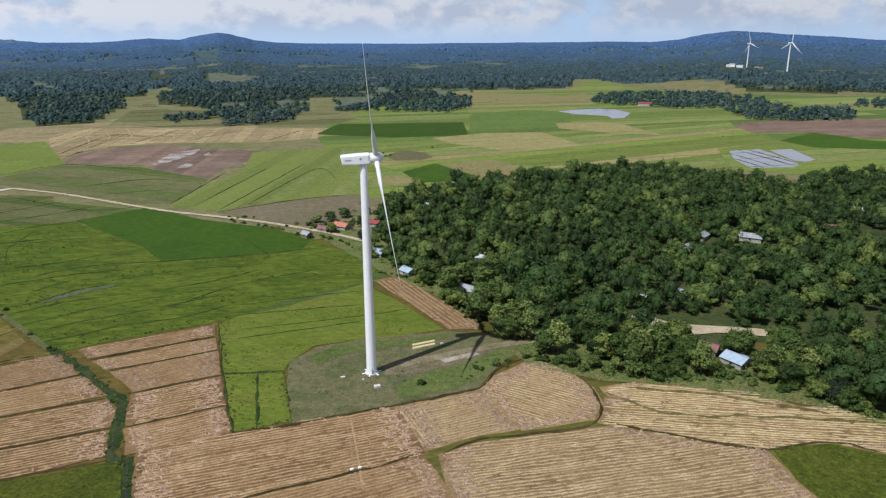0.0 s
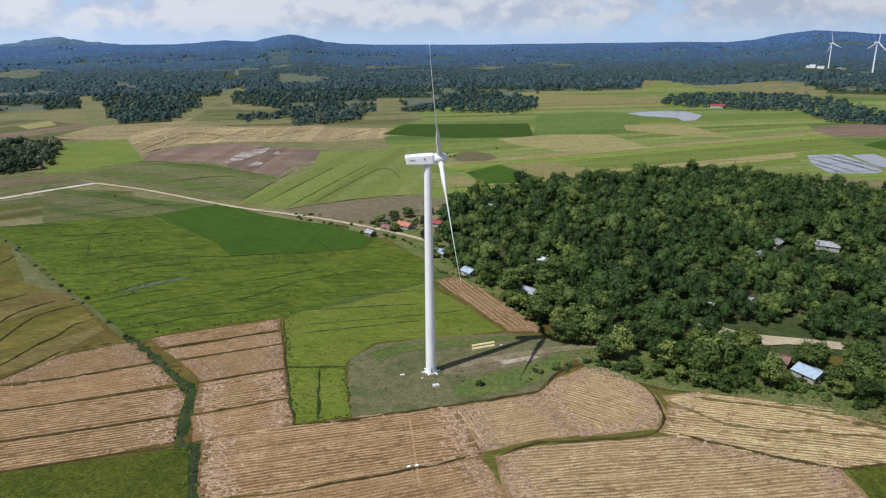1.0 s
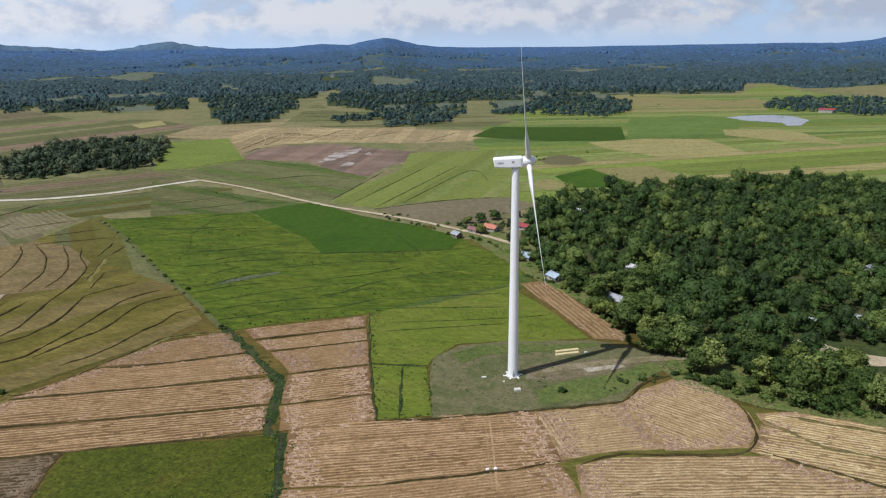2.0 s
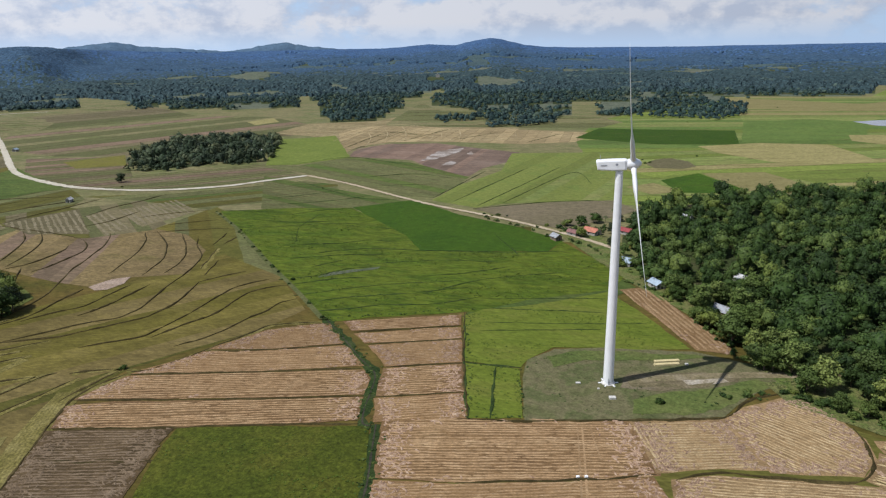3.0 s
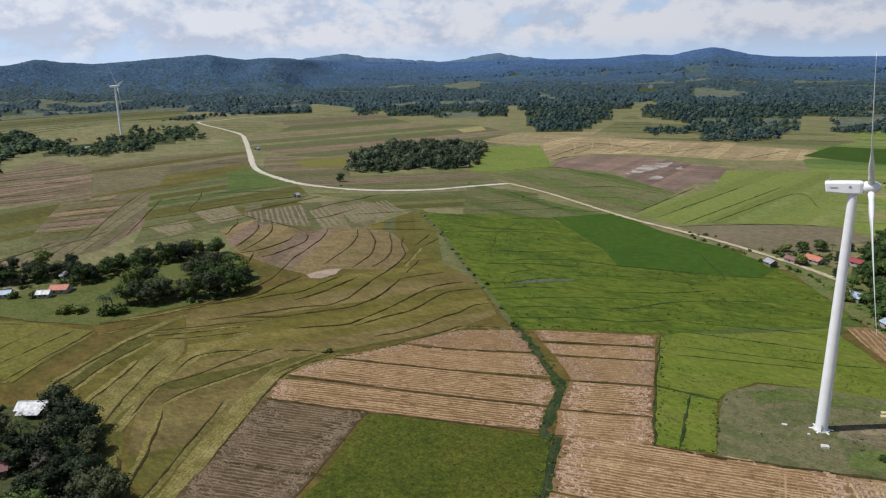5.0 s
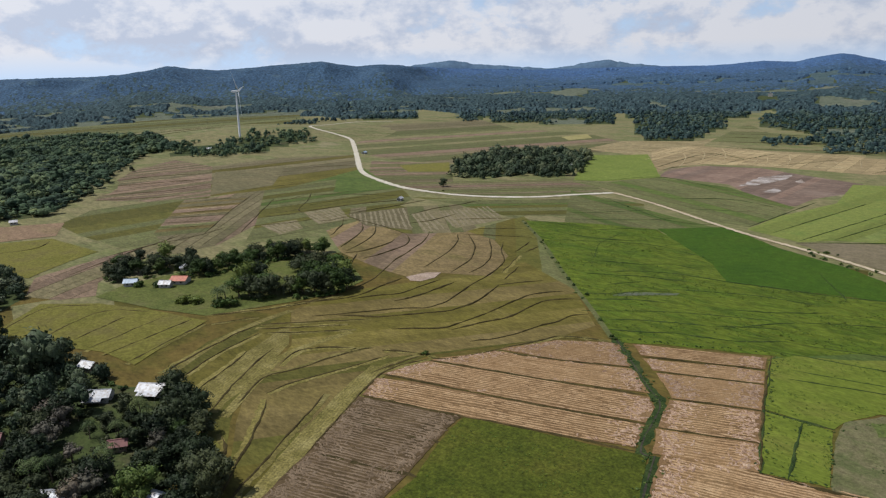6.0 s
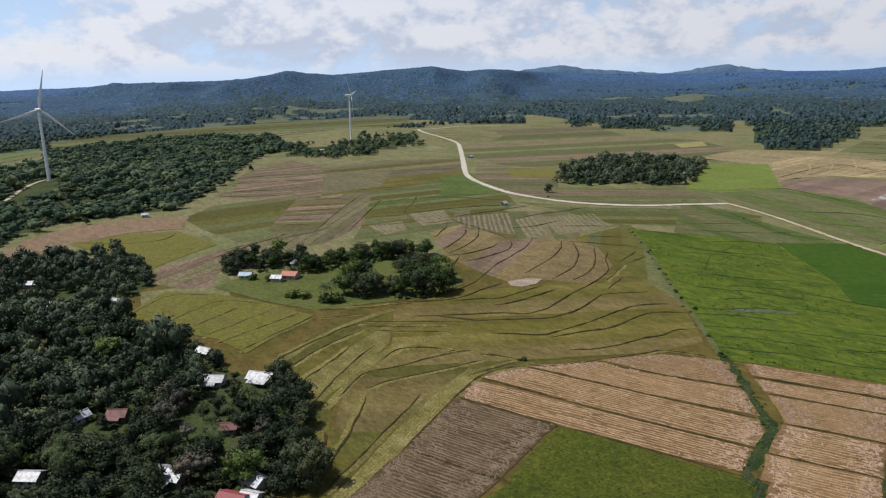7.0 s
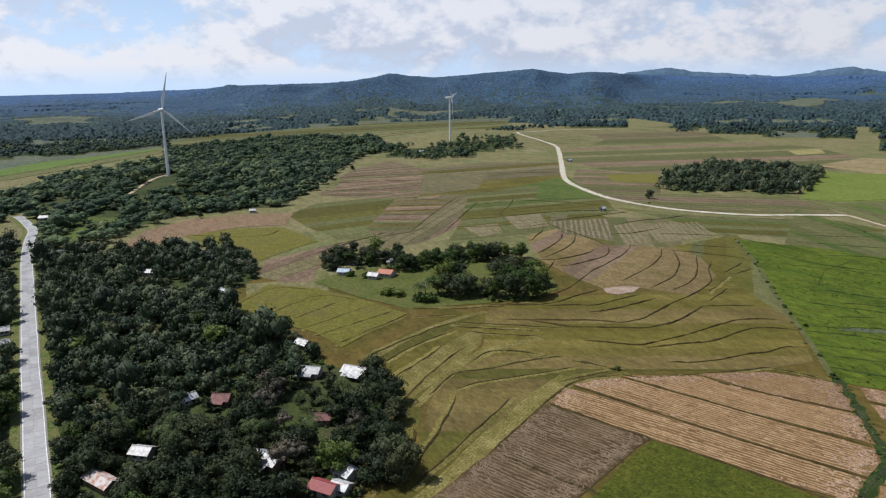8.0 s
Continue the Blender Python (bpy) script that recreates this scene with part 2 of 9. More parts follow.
M = {
    "ground": ground_mat("grassland", [(0.0593, 0.05179, 0.01187), (0.08199, 0.06537, 0.01516), (0.1003, 0.07301, 0.01911), (0.06716, 0.06113, 0.01187), (0.1221, 0.08993, 0.02834)], 0.014, 0.5, tone=0.0, streak=(40, 0.55)),
    "woodfloor": ground_mat("wood_floor", [(0.025, 0.035, 0.014), (0.045, 0.06, 0.018), (0.06, 0.055, 0.028)], 0.05, 0.8, tone=0.0),
    # clearing grass with distance haze mixed into its colour
    "farfloor": ground_mat("hazed_far_clearings", [(0.0735, 0.09016, 0.063), (0.09975, 0.1122, 0.07665), (0.0861, 0.1012, 0.06825), (0.1208, 0.1242, 0.08925)], 0.006, 0.06, bump=0.6, tone=0.0, relief=4.0),
    "stub": ground_mat("rice_stubble", [(0.1283, 0.07658, 0.03621), (0.1692, 0.1038, 0.04893), (0.1969, 0.126, 0.06068)], 0.06, 1.6),
    "stubdark": ground_mat("weathered_stubble", [(0.055, 0.03972, 0.01901), (0.0946, 0.06442, 0.03274), (0.1265, 0.08914, 0.04752)], 0.07, 1.6),
    "straw": ground_mat("straw", [(0.2194, 0.1403, 0.07096), (0.2705, 0.1779, 0.09494), (0.3214, 0.2225, 0.125)], 0.15, 3.0, grain=0.35),
    "strawgrey": ground_mat("old_straw", [(0.121, 0.08663, 0.054), (0.167, 0.1215, 0.07776), (0.2016, 0.1508, 0.1015)], 0.15, 3.0),
    "rice": ground_mat("green_rice", [(0.04616, 0.07551, 0.0081), (0.06924, 0.1044, 0.00972), (0.08976, 0.1166, 0.01215), (0.05514, 0.08661, 0.0081), (0.0795, 0.1111, 0.01035)], 0.035, 0.6, streak=(18, 0.35), grain=0.4, bump=1.0, mottle=0.26, relief=0.7),
    "ricedark": ground_mat("deep_green_rice", [(0.02744, 0.0604, 0.005079), (0.03585, 0.07332, 0.005559), (0.04012, 0.07423, 0.00604)], 0.03, 0.9, grain=0.3),
    "ricelight": ground_mat("bright_rice", [(0.07412, 0.1008, 0.012), (0.09651, 0.1207, 0.016), (0.1073, 0.115, 0.022)], 0.05, 0.9, grain=0.3, streak=(20, 0.4), bump=0.5, mottle=0.16, relief=0.5),
    "riceyellow": ground_mat("ripening_rice", [(0.1, 0.135, 0.03), (0.13, 0.15, 0.036), (0.112, 0.14, 0.03)], 0.04, 0.8, grain=0.22),
    "gold": ground_mat("golden_rice", [(0.112, 0.108, 0.02), (0.14, 0.129, 0.027), (0.122, 0.106, 0.031)], 0.05, 0.8, grain=0.3),
    "olive": ground_mat("olive_paddy", [(0.07514, 0.0671, 0.01327), (0.09547, 0.08223, 0.01642), (0.1176, 0.0964, 0.02652)], 0.03, 0.9, streak=(45, 0.4)),
    "tan": ground_mat("bare_paddy", [(0.1305, 0.08925, 0.05225), (0.171, 0.1148, 0.07125), (0.1485, 0.1105, 0.057)], 0.03, 0.7, streak=(40, 0.4)),
    "pink": ground_mat("dry_paddy", [(0.1014, 0.08134, 0.02961), (0.1441, 0.1069, 0.04576), (0.1691, 0.1248, 0.05787), (0.1102, 0.09079, 0.03163)], 0.025, 0.7, streak=(50, 0.5)),
    "plough": ground_mat("ploughed_soil", [(0.12, 0.08, 0.058), (0.16, 0.108, 0.08), (0.195, 0.138, 0.105)], 0.03, 0.7, streak=(70, 0.25)),
    "pale": ground_mat("pale_dry_soil", [(0.14, 0.1, 0.075), (0.2, 0.16, 0.13), (0.36, 0.32, 0.29), (0.4, 0.36, 0.33)], 0.09, 0.9, streak=(70, 0.5)),
    "grey": ground_mat("fallow_field", [(0.135, 0.115, 0.065), (0.165, 0.135, 0.085)], 0.03, 0.7, grain=0.2),
    "pad": ground_mat("worn_grass", [(0.0682, 0.077, 0.0297), (0.0924, 0.0946, 0.0396), (0.1188, 0.1078, 0.055), (0.077, 0.088, 0.033), (0.1012, 0.0946, 0.0462)], 0.05, 1.0, grain=0.32, mottle=0.2),
    "lawn": ground_mat("lawn", [(0.063, 0.078, 0.02), (0.0903, 0.1034, 0.026), (0.1071, 0.1025, 0.039)], 0.05, 0.9),
    "bund": ground_mat("bund_grass", [(0.028, 0.0216, 0.0075), (0.0462, 0.036, 0.01275), (0.07, 0.05328, 0.02025)], 0.12, 1.5),
    "bundgreen": ground_mat("bund_green", [(0.016, 0.0304, 0.0081), (0.0272, 0.0448, 0.0117), (0.0432, 0.0544, 0.018)], 0.1, 1.5),
    "gravel": ground_mat("coral_gravel", [(0.3496, 0.306, 0.2322), (0.4232, 0.387, 0.3096), (0.4784, 0.441, 0.3698)], 0.1, 1.5, grain=0.15),
    "concrete_road": ground_mat("concrete_road", [(0.275, 0.273, 0.282), (0.327, 0.325, 0.334), (0.37, 0.368, 0.374)], 0.08, 1.2, grain=0.1, bump=0.1, rough=0.85, mottle=0.08, tone=0.12),
    "mud": ground_mat("wet_mud", [(0.03, 0.03, 0.02), (0.055, 0.05, 0.034)], 0.1, 1.0, rough=0.85),
    # blue-grey instead of green: the haze over the hills is in the colour
    "hill": ground_mat("hazed_hill_forest", [(0.045, 0.072, 0.08), (0.06, 0.09, 0.09), (0.05, 0.08, 0.084)], 0.005, 0.05, bump=1.0, grain=0.35, tone=0.0, mottle=0.15, relief=7.0),
    "white": hard_mat("white_tower_paint", (0.8, 0.81, 0.82), 0.35, 0, 0.05, 0.4),
    "whitedim": hard_mat("blade_gelcoat", (0.78, 0.79, 0.8), 0.35, 0, 0.05, 0.3),
    "conc": hard_mat("concrete", (0.55, 0.53, 0.49), 0.85, 0, 0.2, 1.0),
    "board": hard_mat("sawn_timber", (0.55, 0.46, 0.24), 0.8, 0, 0.2, 1.0),
    "wall": hard_mat("house_wall", (0.38, 0.36, 0.32), 0.85, 0, 0.3, 0.8),
    "wallwood": hard_mat("weathered_boards", (0.22, 0.16, 0.11), 0.85, 0, 0.4, 0.8),
    "tin": hard_mat("galvanised_sheet", (0.34, 0.36, 0.39), 0.5, 0.1, 0.25, 0.8, stain=(0.22, 0.2, 0.19)),
    "tinwhite": hard_mat("bright_sheet", (0.52, 0.53, 0.55), 0.5, 0.0, 0.2, 0.8, stain=(0.3, 0.27, 0.25)),
    "tinblue": hard_mat("blue_sheet", (0.34, 0.42, 0.5), 0.5, 0.0, 0.2, 0.8),
    "tinrust": hard_mat("rusty_sheet", (0.22, 0.1, 0.09), 0.8, 0.0, 0.3, 0.7, stain=(0.12, 0.065, 0.06)),
    "tinred": hard_mat("red_sheet", (0.27, 0.045, 0.048), 0.65, 0.0, 0.2, 0.8),
    "tileorange": hard_mat("orange_roof", (0.46, 0.17, 0.11), 0.7, 0.0, 0.25, 0.8),
    "dark": hard_mat("dark_opening", (0.03, 0.03, 0.035), 0.4, 0, 0.2, 2.0),
    "mark": hard_mat("grey_lettering", (0.3, 0.32, 0.36), 0.5, 0, 0.1, 1.0),
    "bark": hard_mat("bark", (0.16, 0.12, 0.08), 0.9, 0, 0.4, 2.0),
    "leaf": leaf_mat("broad_leaves", (0.021, 0.036, 0.01), (0.098, 0.128, 0.03)),
    "leafdark": leaf_mat("dark_leaves", (0.012, 0.0185, 0.0098), (0.05, 0.06, 0.027)),
    "leaflight": leaf_mat("bamboo_leaves", (0.05, 0.072, 0.02), (0.15, 0.185, 0.05)),
    "palm": leaf_mat("palm_fronds", (0.04, 0.058, 0.02), (0.092, 0.118, 0.044)),
    # extra blue in these leaves imitates the haze before the north wood
    "northleaf": leaf_mat("hazed_north_leaves", (0.029, 0.047, 0.034), (0.1, 0.13, 0.062), 0.85, per_object=False, grain=0.5),
    # dark leaves, with a veil of haze painted in as added blue
    "villageleaf": leaf_mat("dark_hazed_leaves", (0.022, 0.033, 0.02), (0.088, 0.104, 0.056), per_object=False, grain=1.8),
    "brownleaf": leaf_mat("bare_twigs", (0.055, 0.047, 0.038), (0.115, 0.098, 0.078)),
    "woodleaf": leaf_mat("wood_leaves", (0.017, 0.031, 0.01), (0.09, 0.123, 0.031), per_object=False, grain=1.9),
    # leaf colour shifted to blue to stand in for haze
    "farleaf": leaf_mat("haze_blue_far_leaves", (0.0148, 0.029, 0.034), (0.059, 0.087, 0.07), 0.7, per_object=False, grain=0.4),
}


def water_mat():
    m = bpy.data.materials.new("paddy_water")
    m.use_nodes = True
    N, L = m.node_tree.nodes, m.node_tree.links
    b = N["Principled BSDF"]
    b.inputs["Base Color"].default_value = (0.2, 0.2, 0.215, 1)
    b.inputs["Roughness"].default_value = 0.16
    n = N.new("ShaderNodeTexNoise")
    n.inputs["Scale"].default_value = 0.8
    bp = N.new("ShaderNodeBump")
    bp.inputs["Strength"].default_value, bp.inputs["Distance"].default_value = 0.05, 0.05
    L.new(n.outputs[0], bp.inputs["Height"])
    L.new(bp.outputs[0], b.inputs["Normal"])
    return m


M["water"] = water_mat()


# ---- mesh helpers ----
def mesh_ob(name, verts, faces, material, parent=None, smooth=False):
    me = bpy.data.meshes.new(name)
    me.from_pydata([tuple(v) for v in verts], [], [tuple(f) for f in faces])
    me.materials.append(material)
    if smooth:
        me.polygons.foreach_set("use_smooth", [True] * len(me.polygons))
    me.update()
    ob = new(name, me)
    ob.parent = parent
    return ob


def big_mesh(name, V, F, material, smooth=False, tone=None):
    """A large triangle mesh from numpy arrays: V (n,3), F (m,3)."""
    me = bpy.data.meshes.new(name)
    me.vertices.add(len(V))
    me.vertices.foreach_set("co", np.ascontiguousarray(V, dtype=np.float32).ravel())
    me.loops.add(3 * len(F))
    me.loops.foreach_set("vertex_index", np.ascontiguousarray(F, dtype=np.int32).ravel())
    me.polygons.add(len(F))
    me.polygons.foreach_set("loop_start", np.arange(0, 3 * len(F), 3, dtype=np.int32))
    me.polygons.foreach_set("loop_total", np.full(len(F), 3, dtype=np.int32))
    if smooth:
        me.polygons.foreach_set("use_smooth", np.ones(len(F), dtype=bool))
    if tone is not None:
        at = me.attributes.new("tone", "FLOAT", "POINT")
        at.data.foreach_set("value", np.ascontiguousarray(tone, dtype=np.float32))
    me.materials.append(material)
    me.update(calc_edges=True)
    return me


def part(name, bm, material, parent, label="", smooth=False):
    me = bpy.data.meshes.new(name)
    bm.to_mesh(me)
    bm.free()
    me.materials.append(material)
    if smooth:
        me.polygons.foreach_set("use_smooth", [True] * len(me.polygons))
    ob = new(name, me)
    ob.parent = parent
    if label:
        ob["label"] = label
    return ob


def box_bm(sx, sy, sz, m=None, bevel=0.0):
    bm = bmesh.new()
    bmesh.ops.create_cube(bm, size=1, matrix=(m or Matrix()) @ Matrix.Diagonal((sx, sy, sz, 1)))
    if bevel:
        bmesh.ops.bevel(bm, geom=bm.edges[:], offset=bevel, segments=2, affect="EDGES")
    return bm


# ---- terrain ----
CX, CY = 0.0, -36.0                                     # the camera's place on plan, from which the land is laid out
SKYLINE_WEST = ((-180, 0), (-99, -0.47), (-90.5, -0.45), (-86.9, -0.44), (-83, -0.32), (-81, -0.27), (-78.9, -0.14), (-74.7, -0.05), (-72, -0.08), (-69.8, 0.0), (-68, 0.36), (-66.2, 0.66), (-64.4, 0.38),
           (-62.6, 0.25), (-60.8, 0.42), (-58.5, 0.57), (-57, 0.62), (-54.7, 0.73), (-53.2, 0.5), (-52, 0.34), (-50.2, 0.47), (-48.5, 0.34), (-46.5, 0.2), (-44, 0.08), (-40, -0.04), (-36.7, -0.12), (-28.6, -0.09))
SKYLINE_EAST = ((-25, -0.1), (-23.4, -0.04), (-22, 0.08), (-21.1, 0.15), (-19, 0.06), (-18, 0.3), (-17.2, 0.44), (-16.2, 0.55), (-15.5, 0.45), (-14.5, 0.2), (-13.5, -0.05), (-12, -0.2), (-9.4, -0.28), (-7, -0.32),
           (4, -0.36), (8.3, -0.32), (12.7, -0.31), (16.9, -0.35), (18.9, -0.18), (20.1, 0.06), (20.9, 0.21), (22.8, 0.39), (24.7, 0.26), (26.6, 0.1), (29.1, -0.04), (32.1, -0.3), (45, -0.3), (180, 0))
SKYLINE = SKYLINE_WEST + SKYLINE_EAST
MOUNDS = ((-860, 75, 190, 11.5), (-1230, 640, 300, 15.0), (190, 390, 220, 8.0), (890, 1790, 420, 23.3), (1055, 2390, 480, 9.0))


def smooth01(a, b, v):
    k = min(1.0, max(0.0, (v - a) / (b - a)))
    return k * k * (3 - 2 * k)


def land(x, y):
    """Height of the ground: a flat rice plain, wooded mounds and a rim of hills fitted to the camera's skyline."""
    dx, dy = x - CX, y - CY
    r = math.hypot(dx, dy)
    z = 0.0
    for mx, my, mr, mh in MOUNDS:
        q = ((x - mx) ** 2 + (y - my) ** 2) / mr ** 2
        if q < 1:
            z += mh * (1 - q) ** 2
    if r > 2000:
        az = math.degrees(math.atan2(dx, dy))
        el = SKYLINE[-1][1]
        for (a0, e0), (a1, e1) in zip(SKYLINE, SKYLINE[1:]):
            if a0 <= az <= a1:
                k = (az - a0) / (a1 - a0)
                k = 0.5 * k + 0.5 * k * k * (3 - 2 * k)
                el = e0 + (e1 - e0) * k
                break
        near = smooth01(-43, -50, az) * smooth01(-86, -74, az)
        crest, foot = 4560 - 1150 * near, 3850 - 1300 * near
        top = 115.6 + crest * math.tan(radians(el)) - 2
        u = (r - foot) / (crest - foot)
        if u < 1:
            slope = max(0.0, (r - 2050) / (crest - 2050)) ** 1.3
            base = top * (slope * (1 - 0.7 * near) + 0.7 * near * smooth01(0.0, 1.0, u) ** 1.2)
        else:
            base = top * max(0.5, 1 - (u - 1) * 0.8)
        calm = 1 - smooth01(0.7, 0.95, u) * 0.8
        z += base + noise.noise((x * 0.0016, y * 0.0016, 3.0)) * (20 + 14 * near) * smooth01(2050, 2700, r) * calm
        z += noise.noise((x * 0.005, y * 0.005, 9.0)) * (11 + 17 * near) * smooth01(2050, 2700, r) * calm
        if near:                                        # spurs and gullies down the flank of the near hills
            rib = 1 - abs(noise.noise((az * 0.2 + 0.9 * noise.noise((x * 0.0016, y * 0.0016, 2.0)), r * 0.0022, 6.0))) * 2.2
            z += near * (20 * rib - 6) * smooth01(2350, 2750, r) * calm * smooth01(1.0, 0.75, u)
    return z


def make_ground():
    rings = [0.0]
    step = 25.0
    while rings[-1] < 4880:
        rings.append(rings[-1] + step)
        step = min(60.0, step * 1.025)
    seg = 480
    V, F = [(CX, CY, 0.0)], []
    for r in rings[1:]:
        for k in range(seg):
            a = 2 * math.pi * k / seg
            x, y = CX + r * math.sin(a), CY + r * math.cos(a)
            V.append((x, y, land(x, y) - 6 * smooth01(2600, 3600, r)))
    for k in range(seg):
        F.append((0, 1 + (k + 1) % seg, 1 + k))
    for i in range(len(rings) - 2):
        a, b = 1 + i * seg, 1 + (i + 1) * seg
        for k in range(seg):
            n = (k + 1) % seg
            F.append((a + k, a + n, b + n, b + k))
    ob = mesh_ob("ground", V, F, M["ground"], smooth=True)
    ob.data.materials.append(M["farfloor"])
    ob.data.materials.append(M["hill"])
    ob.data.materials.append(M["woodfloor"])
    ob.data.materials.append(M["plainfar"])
    far = []
    for p in ob.data.polygons:
        c = p.center
        r = math.hypot(c.x - CX, c.y - CY)
        corners = [ob.data.vertices[i].co for i in p.vertices]
        wooded = any(all(in_poly(v.x, v.y, w) for v in corners) for w in WOODS)
        inside = in_poly(c.x, c.y, PLAIN)
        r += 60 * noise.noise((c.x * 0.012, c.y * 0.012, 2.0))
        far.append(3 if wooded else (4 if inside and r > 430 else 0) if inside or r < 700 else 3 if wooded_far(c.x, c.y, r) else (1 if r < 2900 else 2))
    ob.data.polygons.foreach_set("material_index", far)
    return tagged(ob, "broad rice plain of olive grass rimmed by dark wooded hills", "ground", kind="structure")


def wooded_far(x, y, q):
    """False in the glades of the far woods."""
    w = noise.noise_vector((x * 0.012, y * 0.012, 4.0))
    if any(in_poly(x + 45 * w.x, y + 45 * w.y, c) for c in CLEARINGS):
        return False
    az = math.atan2(x - CX, y - CY)
    glade = noise.noise((az * 6.0, q * 0.0045, 0.5)) + 0.55 * noise.noise((az * 26.0, q * 0.012, 2.5)) + 0.3 * noise.noise((az * 80.0, q * 0.03, 4.5))
    hill = smooth01(2450, 2700, q) * smooth01(-0.72, -0.85, az) * smooth01(-1.55, -1.35, az)
    return glade < 0.36 - 0.08 * smooth01(1700, 2300, q) + 0.2 * smooth01(3200, 3900, q) + 1.0 * hill


def in_poly(x, y, pts):
    odd = False
    j = len(pts) - 1
    for i in range(len(pts)):
        xi, yi = pts[i]
        xj, yj = pts[j]
        if (yi > y) != (yj > y) and x < (xj - xi) * (y - yi) / (yj - yi) + xi:
            odd = not odd
        j = i
    return odd


def curve_pts(pts, step):
    """A smooth line through the corners, a point every step metres."""
    P = [Vector((p[0], p[1])) for p in pts]
    P = [2 * P[0] - P[1]] + P + [2 * P[-1] - P[-2]]
    out = []
    for i in range(1, len(P) - 2):
        a, b, c, d = P[i - 1], P[i], P[i + 1], P[i + 2]
        n = max(2, int((c - b).length / step))
        for k in range(n):
            t = k / n
            out.append(0.5 * (2 * b + (c - a) * t + (2 * a - 5 * b + 4 * c - d) * t * t + (3 * b - a - 3 * c + d) * t ** 3))
    out.append(P[-2])
    return out


def ribbon(pts, width, lift, crown=0.0, step=6.0, wob=0.0, seed=0.0, foot=-0.05, taper=False):
    """Verts and faces of a strip that follows the land; crown: how far its middle stands above its rims."""
    C = curve_pts(pts, step)
    V, F = [], []
    for i, c in enumerate(C):
        d = C[min(i + 1, len(C) - 1)] - C[max(i - 1, 0)]
        n = Vector((-d.y, d.x)).normalized()
        wv = width * (1 + wob * noise.noise((c.x * 0.35 + seed, c.y * 0.35, 1.7)))
        h = crown * (1 + wob * noise.noise((c.x * 0.5, c.y * 0.5 + seed, 4.1)))
        if taper:
            fade = min(1.0, 0.25 + 0.25 * i, 0.25 + 0.25 * (len(C) - 1 - i)) * (0.55 + 0.75 * abs(noise.noise((c.x * 0.06, c.y * 0.06, seed))) ** 0.5)
            wv, h = wv * fade, h * fade
        for s, up in ((-0.5, foot), (-0.22, h * 0.85), (0.22, h), (0.5, foot)) if crown else ((-0.5, 0.0), (0.5, 0.0)):
            q = c + n * (wv * s)
            V.append((q.x, q.y, land(q.x, q.y) + lift + up))
    m = 4 if crown else 2
    for i in range(len(C) - 1):
        for k in range(m - 1):
            a = i * m + k
            F.append((a, a + 1, a + m + 1, a + m))
    return V, F


LEVEL = [0.05]


def field(name, label, pts, material, layer=1, rough_edge=0.5, category="field", level=None):
    """A flat plot with an uneven edge, a hand's breadth over the plain."""
    per = sum(math.dist(pts[i], pts[i - 1]) for i in range(len(pts)))
    step = max(3.0, per / 160)
    out = []
    for i in range(len(pts)):
        a, b = Vector(pts[i]), Vector(pts[(i + 1) % len(pts)])
        n = max(1, int((b - a).length / step))
        for k in range(n):
            p = a.lerp(b, k / n)
            j = noise.noise_vector((p.x * 0.08, p.y * 0.08, layer * 3.1)) + 0.6 * noise.noise_vector((p.x * 0.33, p.y * 0.33, layer * 1.7))
            out.append((p.x + j.x * rough_edge * step * 0.5, p.y + j.y * rough_edge * step * 0.5))
    if level is None:
        LEVEL[0] += 0.0018
        level = LEVEL[0]
    V = [(x, y, level) for x, y in out]
    ob = mesh_ob(name, V, [range(len(V))], material)
    ob["level"] = level
    if ob.data.polygons[0].normal.z < 0:
        ob.data.flip_normals()
    return tagged(ob, label, category, kind="structure")


def grown(pts, d):
    """A plot with its rim moved outwards by d metres."""
    turn = sum(p[0] * q[1] - q[0] * p[1] for p, q in zip(pts, pts[1:] + pts[:1]))
    out = []
    for i, p in enumerate(pts):
        a, b = Vector(p) - Vector(pts[i - 1]), Vector(pts[(i + 1) % len(pts)]) - Vector(p)
        n = Vector((a.y, -a.x)).normalized() + Vector((b.y, -b.x)).normalized()
        if n.length > 0.2:
            n = n.normalized() * d / max(0.5, n.length / 2)
        out.append((p[0] + n.x * (1 if turn > 0 else -1), p[1] + n.y * (1 if turn > 0 else -1)))
    return out


